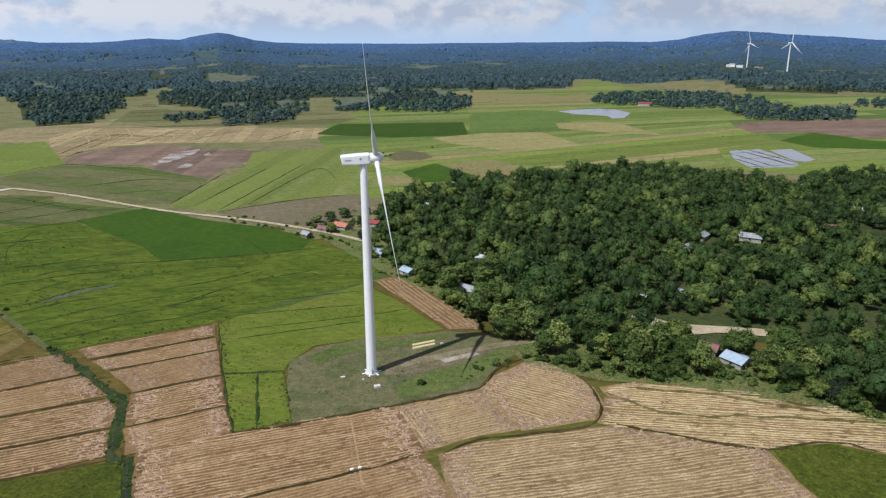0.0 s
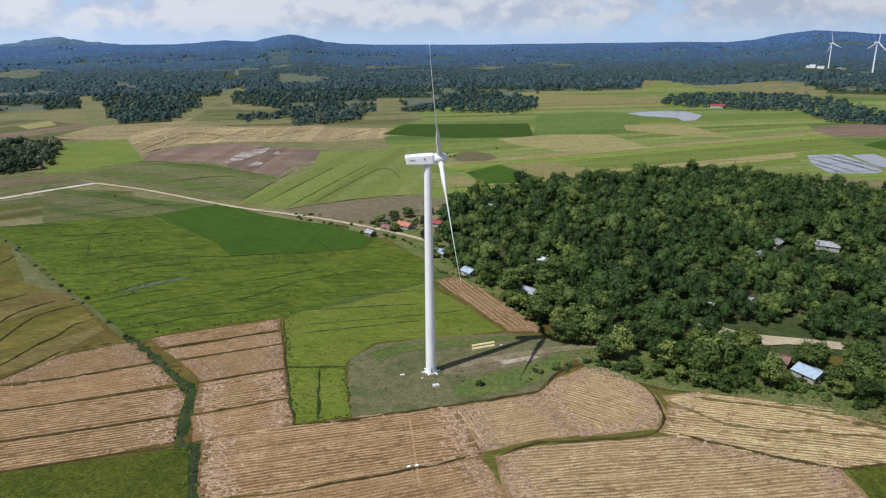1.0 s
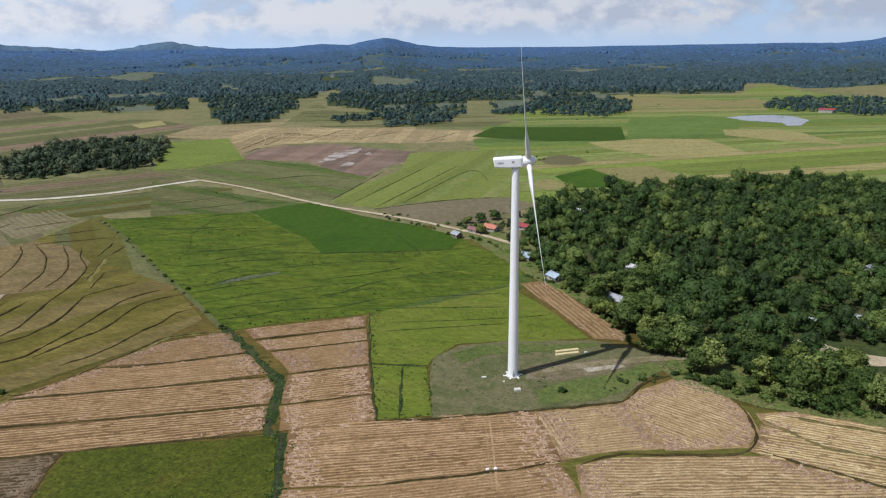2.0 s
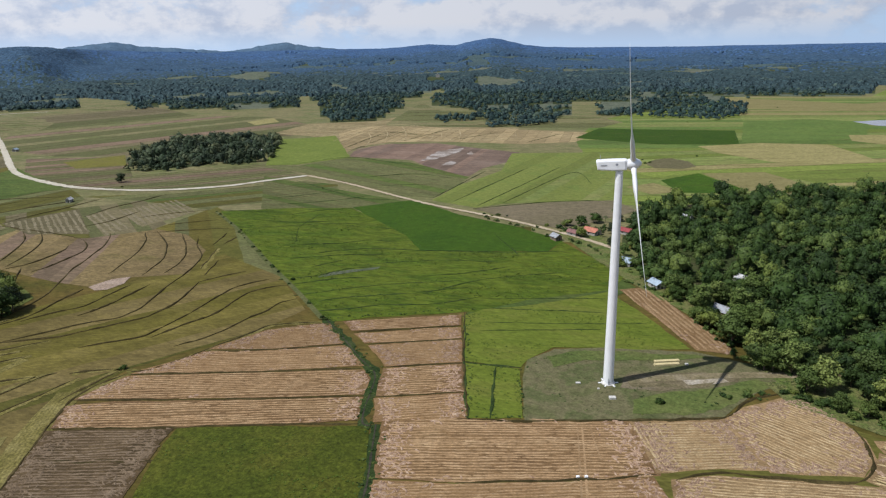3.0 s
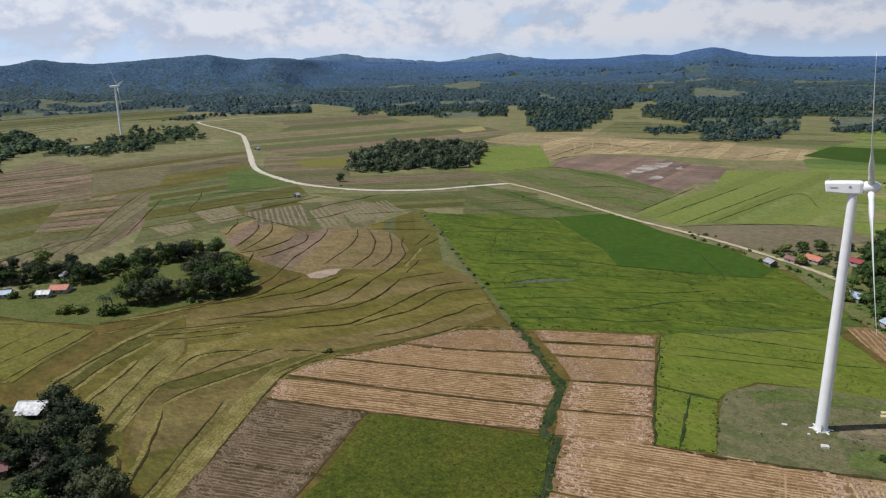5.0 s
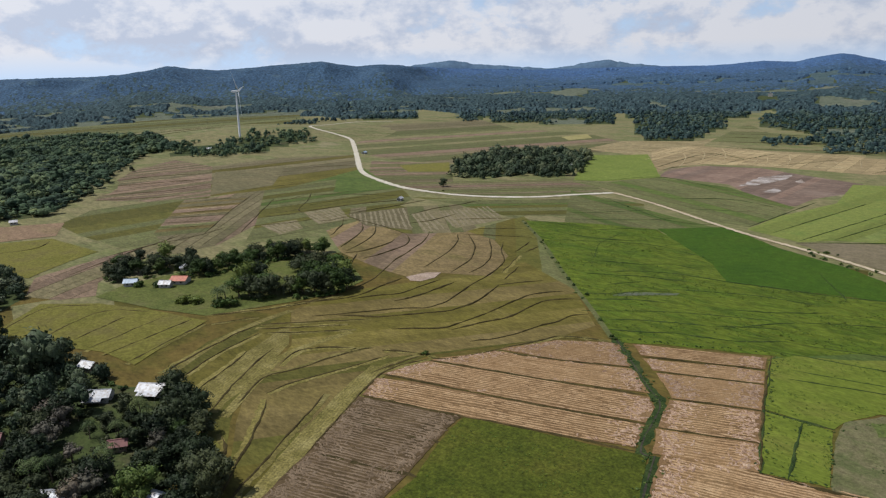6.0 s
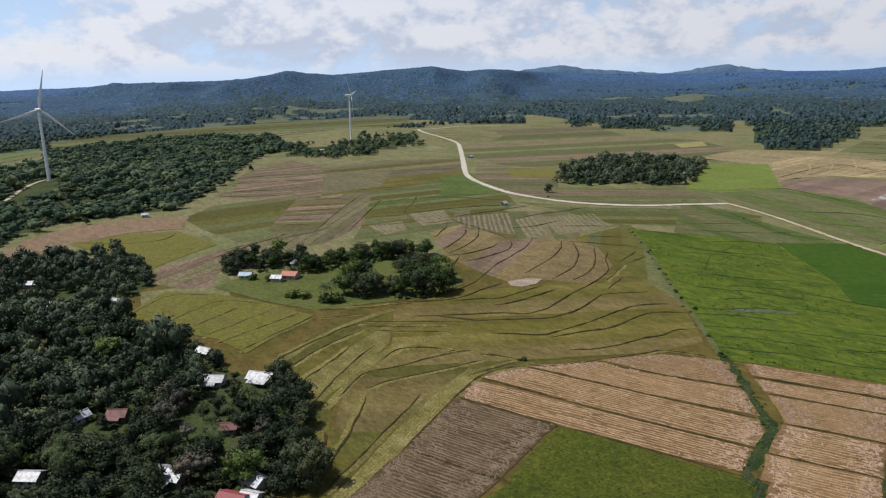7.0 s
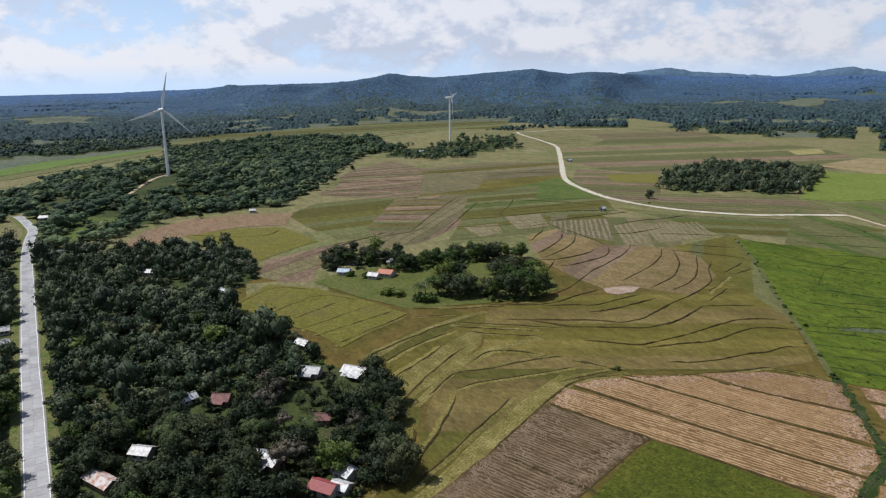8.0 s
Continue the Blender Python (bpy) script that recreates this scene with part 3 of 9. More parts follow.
def windrows(owner, pts, angle, material, spacing=2.4, width=1.15, height=0.22, seed=1, messy=0.12):
    """Rows of cut straw across a harvested plot, combed one way, broken and strewn about at the ends."""
    rnd = random.Random(seed)
    a = radians(angle)
    u, n = Vector((math.cos(a), math.sin(a))), Vector((-math.sin(a), math.cos(a)))
    offs = [Vector(p).dot(n) for p in pts]
    lo, hi = min(offs), max(offs)
    V, F = [], []
    tangle = set()
    z0 = owner["level"]

    def strip(line, w, h):
        base = len(V)
        for i, c in enumerate(line):
            d = (line[min(i + 1, len(line) - 1)] - line[max(i - 1, 0)])
            if d.length < 1e-6:
                d = u.copy()
            m = Vector((-d.y, d.x)).normalized()
            k = 1 + 0.7 * noise.noise((c.x * 0.5, c.y * 0.5, seed)) + 0.5 * noise.noise((c.x * 1.7, c.y * 1.7, seed))
            e = 0.35 if i in (0, len(line) - 1) else 1.0
            for s, up in ((-0.5, 0.004), (0.0, h * k * e), (0.5, 0.004)):
                q = c + m * (w * k * e * s)
                V.append((q.x, q.y, z0 + up))
        for i in range(len(line) - 1):
            for k in range(2):
                j = base + i * 3 + k
                F.append((j, j + 1, j + 4, j + 3))

    o = lo + spacing * 0.6
    while o < hi - spacing * 0.3:
        cuts = []
        for i in range(len(pts)):
            p, q = Vector(pts[i]), Vector(pts[(i + 1) % len(pts)])
            dp, dq = p.dot(n) - o, q.dot(n) - o
            if dp * dq < 0:
                cuts.append(p.lerp(q, dp / (dp - dq)).dot(u))
        cuts.sort()
        for s0, s1 in zip(cuts[0::2], cuts[1::2]):
            s0, s1 = s0 + rnd.uniform(0.6, 3.5), s1 - rnd.uniform(0.6, 3.5)
            s = s0
            while s < s1 - 2:
                e = min(s1, s + rnd.uniform(9, 55))
                k = max(2, int((e - s) / 1.3))
                line = []
                for i in range(k + 1):
                    v = s + (e - s) * i / k
                    wob = 0.8 * noise.noise((v * 0.06, o * 0.2, seed)) + 0.4 * noise.noise((v * 0.5, o, seed + 5))
                    line.append(u * v + n * (o + wob))
                strip(line, width * rnd.uniform(0.75, 1.25), height * rnd.uniform(0.7, 1.3))
                s = e + rnd.choice((0.3, 0.5, 2.0))
            for end, sign in ((s0, 1), (s1, -1)):
                for _ in range(9 if rnd.random() < messy * 4 else 0):
                    c = u * (end + sign * rnd.uniform(0, 11) * rnd.random()) + n * (o + rnd.uniform(-1.5, 1.5))
                    t = rnd.uniform(0, 6.28)
                    bend = rnd.uniform(-0.5, 0.5)
                    line = []
                    for i in range(rnd.randint(3, 5)):
                        line.append(c.copy())
                        c = c + Vector((math.cos(t), math.sin(t))) * 0.65
                        t += bend
                    if all(in_poly(p.x, p.y, pts) for p in line):
                        n0 = len(F)
                        strip(line, 0.62, 0.3)
                        tangle.update(range(n0, len(F)))
        o += spacing * (1 + 0.35 * noise.noise((o * 0.3, seed, 1.0)) + rnd.uniform(-0.12, 0.12))
    if V:
        ob = mesh_ob("straw_rows", V, F, material, owner, smooth=True)
        ob.data.materials.append(M["strawloose"] if messy < 0.6 else material)
        ob.data.polygons.foreach_set("material_index", [1 if i in tangle else 0 for i in range(len(F))])
        tagged(ob, "rows of pale cut straw", kind="stuff")


def bund(pts, material, width=1.3, height=0.42, seed=0.0):
    """A trodden earth bank: it wavers, swells and thins out; dry grass lies along the broad ones."""
    near = math.dist(pts[0], (0, -36)) < 450
    line = []
    for p in curve_pts(pts, 4.0 if near else 12.0):
        j = noise.noise_vector((p.x * 0.11, p.y * 0.11, seed * 0.37)) + 0.5 * noise.noise_vector((p.x * 0.4, p.y * 0.4, seed))
        line.append((p.x + j.x * width * 0.7, p.y + j.y * width * 0.7))
    V, F = ribbon(line, width * 1.15, 0.12, height, 2.0 if near else 6.0, 1.1, seed, -0.2, True)
    ob = mesh_ob("bund", V, F, material, smooth=True)
    if width == 1.15 and material == M["bund"]:
        side = 1.1 if int(seed) % 2 else -1.1
        V, F = ribbon([(x + side, y + side * 0.4) for x, y in line], 2.6, 0.135, 0.0, 3.0, 1.2, seed + 9)
        mesh_ob("dry_grass", V, F, M["verge"], ob, smooth=True)["label"] = "strip of flattened dry grass"
    return tagged(ob, "low grassy earth bund between rice paddies", "bund", "paddy bunds", "structure")


def clip_half(pts, n, o, sign):
    """The part of a plot on one side of a line."""
    out = []
    for i in range(len(pts)):
        p, q = pts[i], pts[(i + 1) % len(pts)]
        dp, dq = sign * (p[0] * n[0] + p[1] * n[1] - o), sign * (q[0] * n[0] + q[1] * n[1] - o)
        if dp >= 0:
            out.append(p)
        if dp * dq < 0:
            k = dp / (dp - dq)
            out.append((p[0] + (q[0] - p[0]) * k, p[1] + (q[1] - p[1]) * k))
    return out


def strips(pts, angle, spacing, mats, label, seed, line=0.9, vary=0.35):
    """A block of narrow paddies side by side, each a plot of its own, with bunds between them."""
    rnd = random.Random(seed)
    a = radians(angle)
    n = (-math.sin(a), math.cos(a))
    offs = [p[0] * n[0] + p[1] * n[1] for p in pts]
    o, hi = min(offs), max(offs)
    LEVEL[0] += 0.0018
    level = LEVEL[0]
    while o < hi:
        w = spacing * rnd.uniform(1 - vary, 1 + vary)
        piece = clip_half(clip_half(pts, n, o, 1), n, o + w, -1)
        if len(piece) > 2:
            tagged(field("paddy_strip", label, piece, M[rnd.choice(mats)], 1, 0.25, level=level), group="paddy strips")
            edge = sorted((p for p in piece if abs(p[0] * n[0] + p[1] * n[1] - o - w) < 0.05), key=lambda p: p[0] * math.cos(a) + p[1] * math.sin(a))
            if len(edge) > 1 and math.dist(edge[0], edge[-1]) > 6 and line:
                p, q = Vector(edge[0]), Vector(edge[-1])
                k = max(2, int((q - p).length / 25))
                mid = [p.lerp(q, i / k) + Vector(n) * (noise.noise((i * 0.7, o, seed)) * spacing * 0.1 if 0 < i < k else 0) for i in range(k + 1)]
                bund([(v.x, v.y) for v in mid], M["bund" if line > 0.45 else "bundpale"], line, 0.4 if line > 0.45 else 0.14, seed + o)
        o += w


def concrete_road(pts, lane=3.5, bay=5.0):
    """Two-lane road of cast slabs on a grey bed, with painted edge lines."""
    V, F = ribbon(pts, 2 * lane + 1.2, 0.42, 0.0, 5.0)
    road = mesh_ob("road", V, F, M["roadbed"])
    tagged(road, "light grey concrete country road with white edge lines", "road", kind="structure")
    C = curve_pts(pts, 2.5)
    run = [0.0]
    for a, b in zip(C, C[1:]):
        run.append(run[-1] + (b - a).length)

    def at(s):
        i = max(k for k in range(len(run) - 1) if run[k] <= s)
        d = C[i + 1] - C[i]
        return C[i] + d * ((s - run[i]) / d.length), d.normalized()

    slab_mesh = None
    n = min(150, int(run[-1] / bay))
    for k in range(n):
        p, d = at((k + 0.5) * bay)
        for side in (-1, 1):
            c = p + Vector((-d.y, d.x)) * side * lane * 0.5
            if slab_mesh is None:
                bm = box_bm(bay - 0.06, lane - 0.05, 0.12, None, 0.02)
                slab_mesh = bpy.data.meshes.new("slab")
                bm.to_mesh(slab_mesh)
                bm.free()
                slab_mesh.materials.append(M["concrete_road"])
            ob = new("slab", slab_mesh)
            ob.parent = road
            ob.matrix_basis = pose(c.x, c.y, 0.43, 0, 0, math.degrees(math.atan2(d.y, d.x)))
    for side in (-1, 1):
        edge = []
        for i in range(0, len(C), 4):
            d = (C[min(i + 1, len(C) - 1)] - C[max(i - 1, 0)]).normalized()
            q = C[i] + Vector((-d.y, d.x)) * side * (lane - 0.2)
            edge.append((q.x, q.y))
        V, F = ribbon(edge, 0.28, 0.5, 0.0, 5.0)
        ob = mesh_ob("edge_line", V, F, M["roadpaint"], road)
        ob["label"] = "worn white edge line"


SWATH = 119.9                                        # bearing of the wheel tracks
M["ricedark2"] = ground_mat("dark_field_rice", [(0.04059, 0.0528, 0.00612), (0.05526, 0.06688, 0.007905), (0.06975, 0.07322, 0.01045)], 0.06, 1.0, grain=0.5, mottle=0.3, bump=0.8)
M["ricelight2"] = ground_mat("far_light_rice", [(0.1154, 0.1512, 0.02869), (0.1474, 0.1799, 0.03762)], 0.03, 0.5, grain=0.2)
M["rice2"] = ground_mat("far_green_rice", [(0.07624, 0.1197, 0.02655), (0.102, 0.1444, 0.03303)], 0.02, 0.4, grain=0.2)
M["tan2"] = ground_mat("far_straw_plots", [(0.2005, 0.1507, 0.07636), (0.2643, 0.2024, 0.1067), (0.3114, 0.2472, 0.1316)], 0.02, 0.25, grain=0.3, streak=(100, 0.35))
M["tanyel"] = ground_mat("pale_yellow_stubble", [(0.19, 0.17, 0.065), (0.23, 0.2, 0.085)], 0.03, 0.4, grain=0.2)
M["tan3"] = ground_mat("combed_straw", [(0.1326, 0.1131, 0.06396), (0.1638, 0.1388, 0.08424), (0.195, 0.1677, 0.1092)], 0.1, 1.2)
M["pink3"] = ground_mat("brown_terrace", [(0.09024, 0.0714, 0.02236), (0.1175, 0.09078, 0.03096), (0.141, 0.1091, 0.043)], 0.035, 0.8, streak=(45, 0.4))
M["grey2"] = ground_mat("oval_fallow", [(0.1, 0.094, 0.045), (0.125, 0.108, 0.056)], 0.04, 0.5, grain=0.2)
M["grey3"] = ground_mat("dark_fallow", [(0.095, 0.086, 0.043), (0.128, 0.108, 0.055)], 0.03, 0.5, grain=0.25, streak=(60, 0.4))
M["dirt2"] = ground_mat("sandy_dirt", [(0.34, 0.275, 0.18), (0.42, 0.35, 0.25)], 0.1, 1.2, grain=0.18)
M["dirt3"] = ground_mat("worn_track", [(0.11, 0.098, 0.05), (0.17, 0.14, 0.08), (0.22, 0.185, 0.125)], 0.12, 1.2)
M["trackgrass"] = ground_mat("track_grass", [(0.055, 0.068, 0.022), (0.09, 0.09, 0.036)], 0.1, 1.2)
M["tinrust2"] = hard_mat("patched_sheet", (0.52, 0.48, 0.46), 0.6, 0.0, 0.3, 0.6, stain=(0.33, 0.15, 0.1))
M["tandry"] = ground_mat("dry_far_plots", [(0.15, 0.125, 0.06), (0.2, 0.16, 0.08), (0.25, 0.2, 0.105), (0.17, 0.15, 0.07)], 0.03, 0.3, grain=0.3, streak=(100, 0.5), mottle=0.25)
M["bundtan"] = ground_mat("dry_straw_bund", [(0.24, 0.19, 0.105), (0.32, 0.26, 0.15)], 0.1, 1.0)
M["plough3"] = ground_mat("dull_ploughed_soil", [(0.1032, 0.072, 0.05336), (0.1376, 0.0972, 0.0736), (0.1677, 0.1242, 0.0966)], 0.03, 0.7, streak=(70, 0.25))
M["weedbund"] = ground_mat("weedy_dry_bund", [(0.07, 0.06, 0.022), (0.115, 0.092, 0.036), (0.17, 0.13, 0.058)], 0.2, 1.5)
M["undergrowth"] = leaf_mat("dark_undergrowth", (0.013, 0.019, 0.009), (0.05, 0.058, 0.025), per_object=False, grain=1.8)
M["olive2"] = ground_mat("green_olive_paddy", [(0.06643, 0.06602, 0.01362), (0.08303, 0.07717, 0.0174), (0.07472, 0.07375, 0.01551)], 0.03, 0.8, streak=(45, 0.4))
M["rice3"] = ground_mat("grassy_rice", [(0.052, 0.08, 0.018), (0.07, 0.096, 0.022), (0.082, 0.096, 0.028)], 0.03, 0.8, streak=(20, 0.4))
M["ricey"] = ground_mat("far_yellowing_rice", [(0.1214, 0.162, 0.0396), (0.1489, 0.1785, 0.049), (0.1775, 0.1785, 0.0612)], 0.02, 0.4, grain=0.2)
M["swath"] = ground_mat("flattened_grass", [(0.09188, 0.08211, 0.02176), (0.1351, 0.115, 0.0356), (0.1891, 0.1619, 0.06132)], 0.1, 1.2, grain=0.55, stripe=(SWATH, 1.2, 0.08))
M["stub2"] = ground_mat("bright_rice_stubble", [(0.1546, 0.1019, 0.05026), (0.2061, 0.1372, 0.06773), (0.239, 0.1663, 0.08521)], 0.06, 1.6)
M["straw2"] = ground_mat("bright_straw", [(0.2881, 0.2036, 0.1064), (0.3521, 0.257, 0.14), (0.4161, 0.318, 0.1848)], 0.15, 3.0, grain=0.35)
M["verge"] = ground_mat("dry_terrace_grass", [(0.1026, 0.09149, 0.02374), (0.1405, 0.1196, 0.0356), (0.1838, 0.1572, 0.05736)], 0.1, 0.9, grain=0.5)
M["baresoil"] = ground_mat("bare_soil", [(0.16, 0.135, 0.085), (0.27, 0.235, 0.18), (0.34, 0.31, 0.26)], 0.25, 1.4)
M["grass2"] = ground_mat("yellowing_grass", [(0.09428, 0.07997, 0.0178), (0.1179, 0.0971, 0.02374), (0.1457, 0.1177, 0.03758)], 0.04, 0.8, streak=(40, 0.4))
# distance haze is painted into these four as blue, more with each step
M["canopy"] = ground_mat("hazed_canopy", [(0.0216, 0.04039, 0.04594), (0.03888, 0.06283, 0.06637), (0.02808, 0.05049, 0.05743), (0.06912, 0.09649, 0.07913)], 0.014, 0.1, bump=0.7, grain=0.62, tone=0.0, mottle=0.45, relief=5.0)
M["canopymid"] = ground_mat("half_hazed_canopy", [(0.02687, 0.05663, 0.1005), (0.04081, 0.07701, 0.1234), (0.03284, 0.06568, 0.112), (0.05971, 0.09966, 0.1321)], 0.011, 0.08, bump=0.7, grain=0.42, tone=0.0, mottle=0.5, relief=4.0)
M["canopyfar"] = ground_mat("haze_blue_canopy", [(0.03589, 0.07766, 0.1648), (0.04629, 0.09209, 0.1837), (0.04061, 0.08432, 0.1727), (0.06045, 0.111, 0.1892)], 0.009, 0.06, bump=0.6, grain=0.38, tone=0.0, mottle=0.42, relief=4.0)
M["hazehill"] = ground_mat("haze_blue_hill", [(0.06479, 0.112, 0.1771), (0.07838, 0.1288, 0.1911), (0.07106, 0.1198, 0.1825)], 0.006, 0.05, bump=0.4, grain=0.2, tone=0.0, mottle=0.12, relief=4.0)
M["padgreen"] = ground_mat("short_green_grass", [(0.066, 0.09184, 0.0242), (0.0902, 0.112, 0.0308), (0.11, 0.1176, 0.0396)], 0.06, 1.0, grain=0.35, mottle=0.2)
M["padsoil"] = ground_mat("trodden_soil", [(0.1037, 0.08856, 0.0462), (0.1404, 0.1145, 0.0682), (0.1674, 0.1404, 0.0935)], 0.07, 1.0, grain=0.3, mottle=0.2)
M["pad2"] = ground_mat("weedy_grass", [(0.06, 0.088, 0.022), (0.1, 0.128, 0.034), (0.135, 0.132, 0.05), (0.074, 0.105, 0.024)], 0.12, 1.4, grain=0.6, bump=0.9)
M["strawloose"] = ground_mat("tangled_straw", [(0.13, 0.08, 0.057), (0.235, 0.155, 0.105), (0.3, 0.21, 0.145), (0.36, 0.265, 0.19)], 0.7, 3.0)
M["strawpale"] = ground_mat("fresh_pale_straw", [(0.2988, 0.2187, 0.1045), (0.3812, 0.2916, 0.1515), (0.4431, 0.3541, 0.1985)], 0.15, 3.0)
M["olive3"] = ground_mat("grey_green_paddy", [(0.0806, 0.0872, 0.0328), (0.102, 0.1029, 0.0408), (0.0877, 0.098, 0.0344)], 0.03, 0.8, streak=(10, 0.4), grain=0.45)
M["wet"] = ground_mat("waterlogged_growth", [(0.05, 0.066, 0.026), (0.075, 0.085, 0.05), (0.09, 0.095, 0.07)], 0.12, 1.2, rough=0.6)
M["dry2"] = ground_mat("pinkish_dry_soil", [(0.19, 0.14, 0.1), (0.25, 0.19, 0.145), (0.28, 0.22, 0.175)], 0.12, 1.2)
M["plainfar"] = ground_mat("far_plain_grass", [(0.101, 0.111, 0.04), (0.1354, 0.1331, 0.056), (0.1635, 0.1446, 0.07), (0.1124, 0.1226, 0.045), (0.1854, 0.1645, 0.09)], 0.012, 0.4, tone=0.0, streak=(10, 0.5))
M["roadbed"] = ground_mat("road_shoulder", [(0.22, 0.21, 0.19), (0.28, 0.27, 0.25)], 0.1, 1.2, grain=0.15)
M["roadpaint"] = hard_mat("road_paint", (0.7, 0.7, 0.68), 0.6, 0, 0.25, 0.6)
M["pink2"] = ground_mat("faded_dry_paddy", [(0.1254, 0.09287, 0.057), (0.1568, 0.1105, 0.07296), (0.1828, 0.127, 0.08892)], 0.03, 0.6, streak=(40, 0.4), tone=0.2)
M["olive4"] = ground_mat("brownish_paddy", [(0.09945, 0.09005, 0.04195), (0.1232, 0.1045, 0.0552), (0.1374, 0.1142, 0.06403)], 0.03, 0.6, streak=(40, 0.4), tone=0.2)
M["tuft"] = leaf_mat("rice_tufts", (0.045, 0.075, 0.01), (0.085, 0.115, 0.016), 0.7, per_object=False, grain=0.6)
M["weedtuft"] = leaf_mat("dry_weed_tufts", (0.05, 0.06, 0.022), (0.13, 0.125, 0.055), 0.8, per_object=False, grain=0.6)
M["bundpale"] = ground_mat("low_dry_bund", [(0.062, 0.054, 0.025), (0.09, 0.075, 0.036), (0.12, 0.1, 0.05)], 0.1, 1.2)


# ---- plan of the land ----
PLAIN_EAST = [(700, 700), (980, 1200), (946, 1427), (848, 1437), (698, 1502), (694, 1630), (680, 1714), (627, 1765), (507, 1803), (480, 1987), (499, 2238), (460, 2244), (359, 1798), (314, 1635), (179, 1613), (91, 1642), (61, 1205), (33, 1110), (-41, 1126), (-108, 1141), (-158, 1164), (-198, 1455), (-257, 1461), (-202, 1086), (-222, 1008), (-252, 961), (-317, 940), (-380, 999), (-413, 1103), (-379, 1109), (-342, 1142), (-429, 1249), (-523, 1338), (-583, 1494), (-621, 1703)]
PLAIN_WEST = [(-702, 1883), (-684, 1710), (-637, 1530), (-649, 1442), (-555, 1239), (-550, 1168), (-510, 1069), (-513, 1009), (-536, 989), (-566, 984), (-618, 1046), (-688, 1170), (-946, 1554), (-957, 1511), (-783, 1232), (-882, 1132), (-930, 1177), (-1026, 1132), (-1211, 1321), (-1084, 1149), (-1102, 1117), (-1326, 1341), (-1585, 1429), (-1285, 1142), (-1404, 1038), (-1600, 1080), (-1829, 891), (-1909, 712), (-1511, 447), (-1567, 261), (-1419, 117), (-1281, -21), (-1207, -134), (-1023, -146), (-186.3, -70.3)]
PLAIN = PLAIN_EAST + PLAIN_WEST
WOOD_EAST = [(-28.5, 310.3), (-9.6, 297.1), (6.7, 264.8), (21.5, 235.9), (36.9, 225.5), (39.3, 203), (56.8, 200.1), (72.9, 189.6), (96.1, 186.3), (114.6, 189.3), (125.3, 172.5), (142.7, 158.2), (160.2, 138.2), (253.7, 214.7), (445, 504), (391, 550), (316, 529), (270, 480), (235, 514), (213, 558), (178, 593), (115, 563), (64, 545), (6, 502), (-32, 461), (-43, 400.3)]
WOOD_VILLAGE = [(-551, -66), (-523, -6), (-506, 53), (-446, 60), (-415.1, 53.8), (-391.1, 30.5), (-363.9, 26.6), (-331.4, 29.7), (-295.8, 44.8), (-266.8, 46), (-246.1, 58.3), (-224.9, 60.2), (-200.8, 48.4), (-180.3, 29.9), (-166.8, 17.8), (-144.8, 4), (-154.5, -51.6), (-209.8, -53.8), (-289.5, -56.6), (-361.8, -60.2)]
WOOD_ROADSIDE = [(-187.7, -72.8), (-180, -59.1), (-213.9, -61.2), (-294.6, -65.4), (-367.3, -69.5), (-482, -76), (-613, -84), (-635, -118)]
WOOD_NORTH = [(-567, -70), (-570, -52), (-579, -22), (-622, 0), (-639, 31), (-667, 56), (-660, 99), (-661, 137), (-702, 166), (-785, 225), (-935, 301), (-1061, 387), (-1093, 452), (-1398, 510), (-1597, 447), (-1519, 252), (-1417, 137), (-1228, 93), (-1151, 14), (-1123, -39), (-1033, -73), (-949, -94), (-912, -114), (-899, -129), (-708, -113), (-736, -85), (-629, -72)]
WOOD_BELT = [(-1010, 385), (-943, 422), (-919, 467), (-937, 537), (-993, 645), (-1129, 729), (-1123, 639), (-1106, 569), (-1131, 469)]
GROVE_GARDEN = [(-411.1, 90.3), (-411, 116.9), (-404.1, 141.9), (-382.7, 168.4), (-335.7, 165.8), (-310, 165.1), (-303.9, 185.6), (-337, 211.5), (-368.9, 207.4), (-412, 180), (-427, 148), (-446, 118)]
GROVE_FIELD = [(-537, 511), (-491, 519), (-487, 564), (-452, 571), (-431, 602), (-480, 691), (-530, 764), (-604, 758), (-659, 715), (-611, 603)]
WOODS = (WOOD_EAST, WOOD_NORTH, WOOD_BELT, GROVE_FIELD, WOOD_ROADSIDE)
CLEARINGS_WEST = ([(-1223, -157), (-1356, -79), (-1491, 120), (-1206, 94), (-1103, 11), (-1078, -40), (-991, -75), (-912, -93), (-897, -113), (-871, -127)], [(-713, -34), (-717, -20), (-699, 7), (-659, 0), (-642, -19), (-652, -33)], [(-801, -70), (-839, -53), (-799, -44), (-731, -53), (-747, -67)], [(-618, -54), (-656, -40), (-640, -32), (-598, -41), (-589, -52)], [(-1602, 150), (-1751, 324), (-1824, 548), (-1914, 821), (-1898, 1003), (-1825, 1162), (-1474, 932), (-1340, 698), (-1237, 516), (-1330, 483), (-1528, 426), (-1459, 240), (-1350, 118)], [(-764, 7), (-827, 17), (-878, 37), (-933, 67), (-891, 70), (-800, 56), (-759, 33), (-731, 12)],)
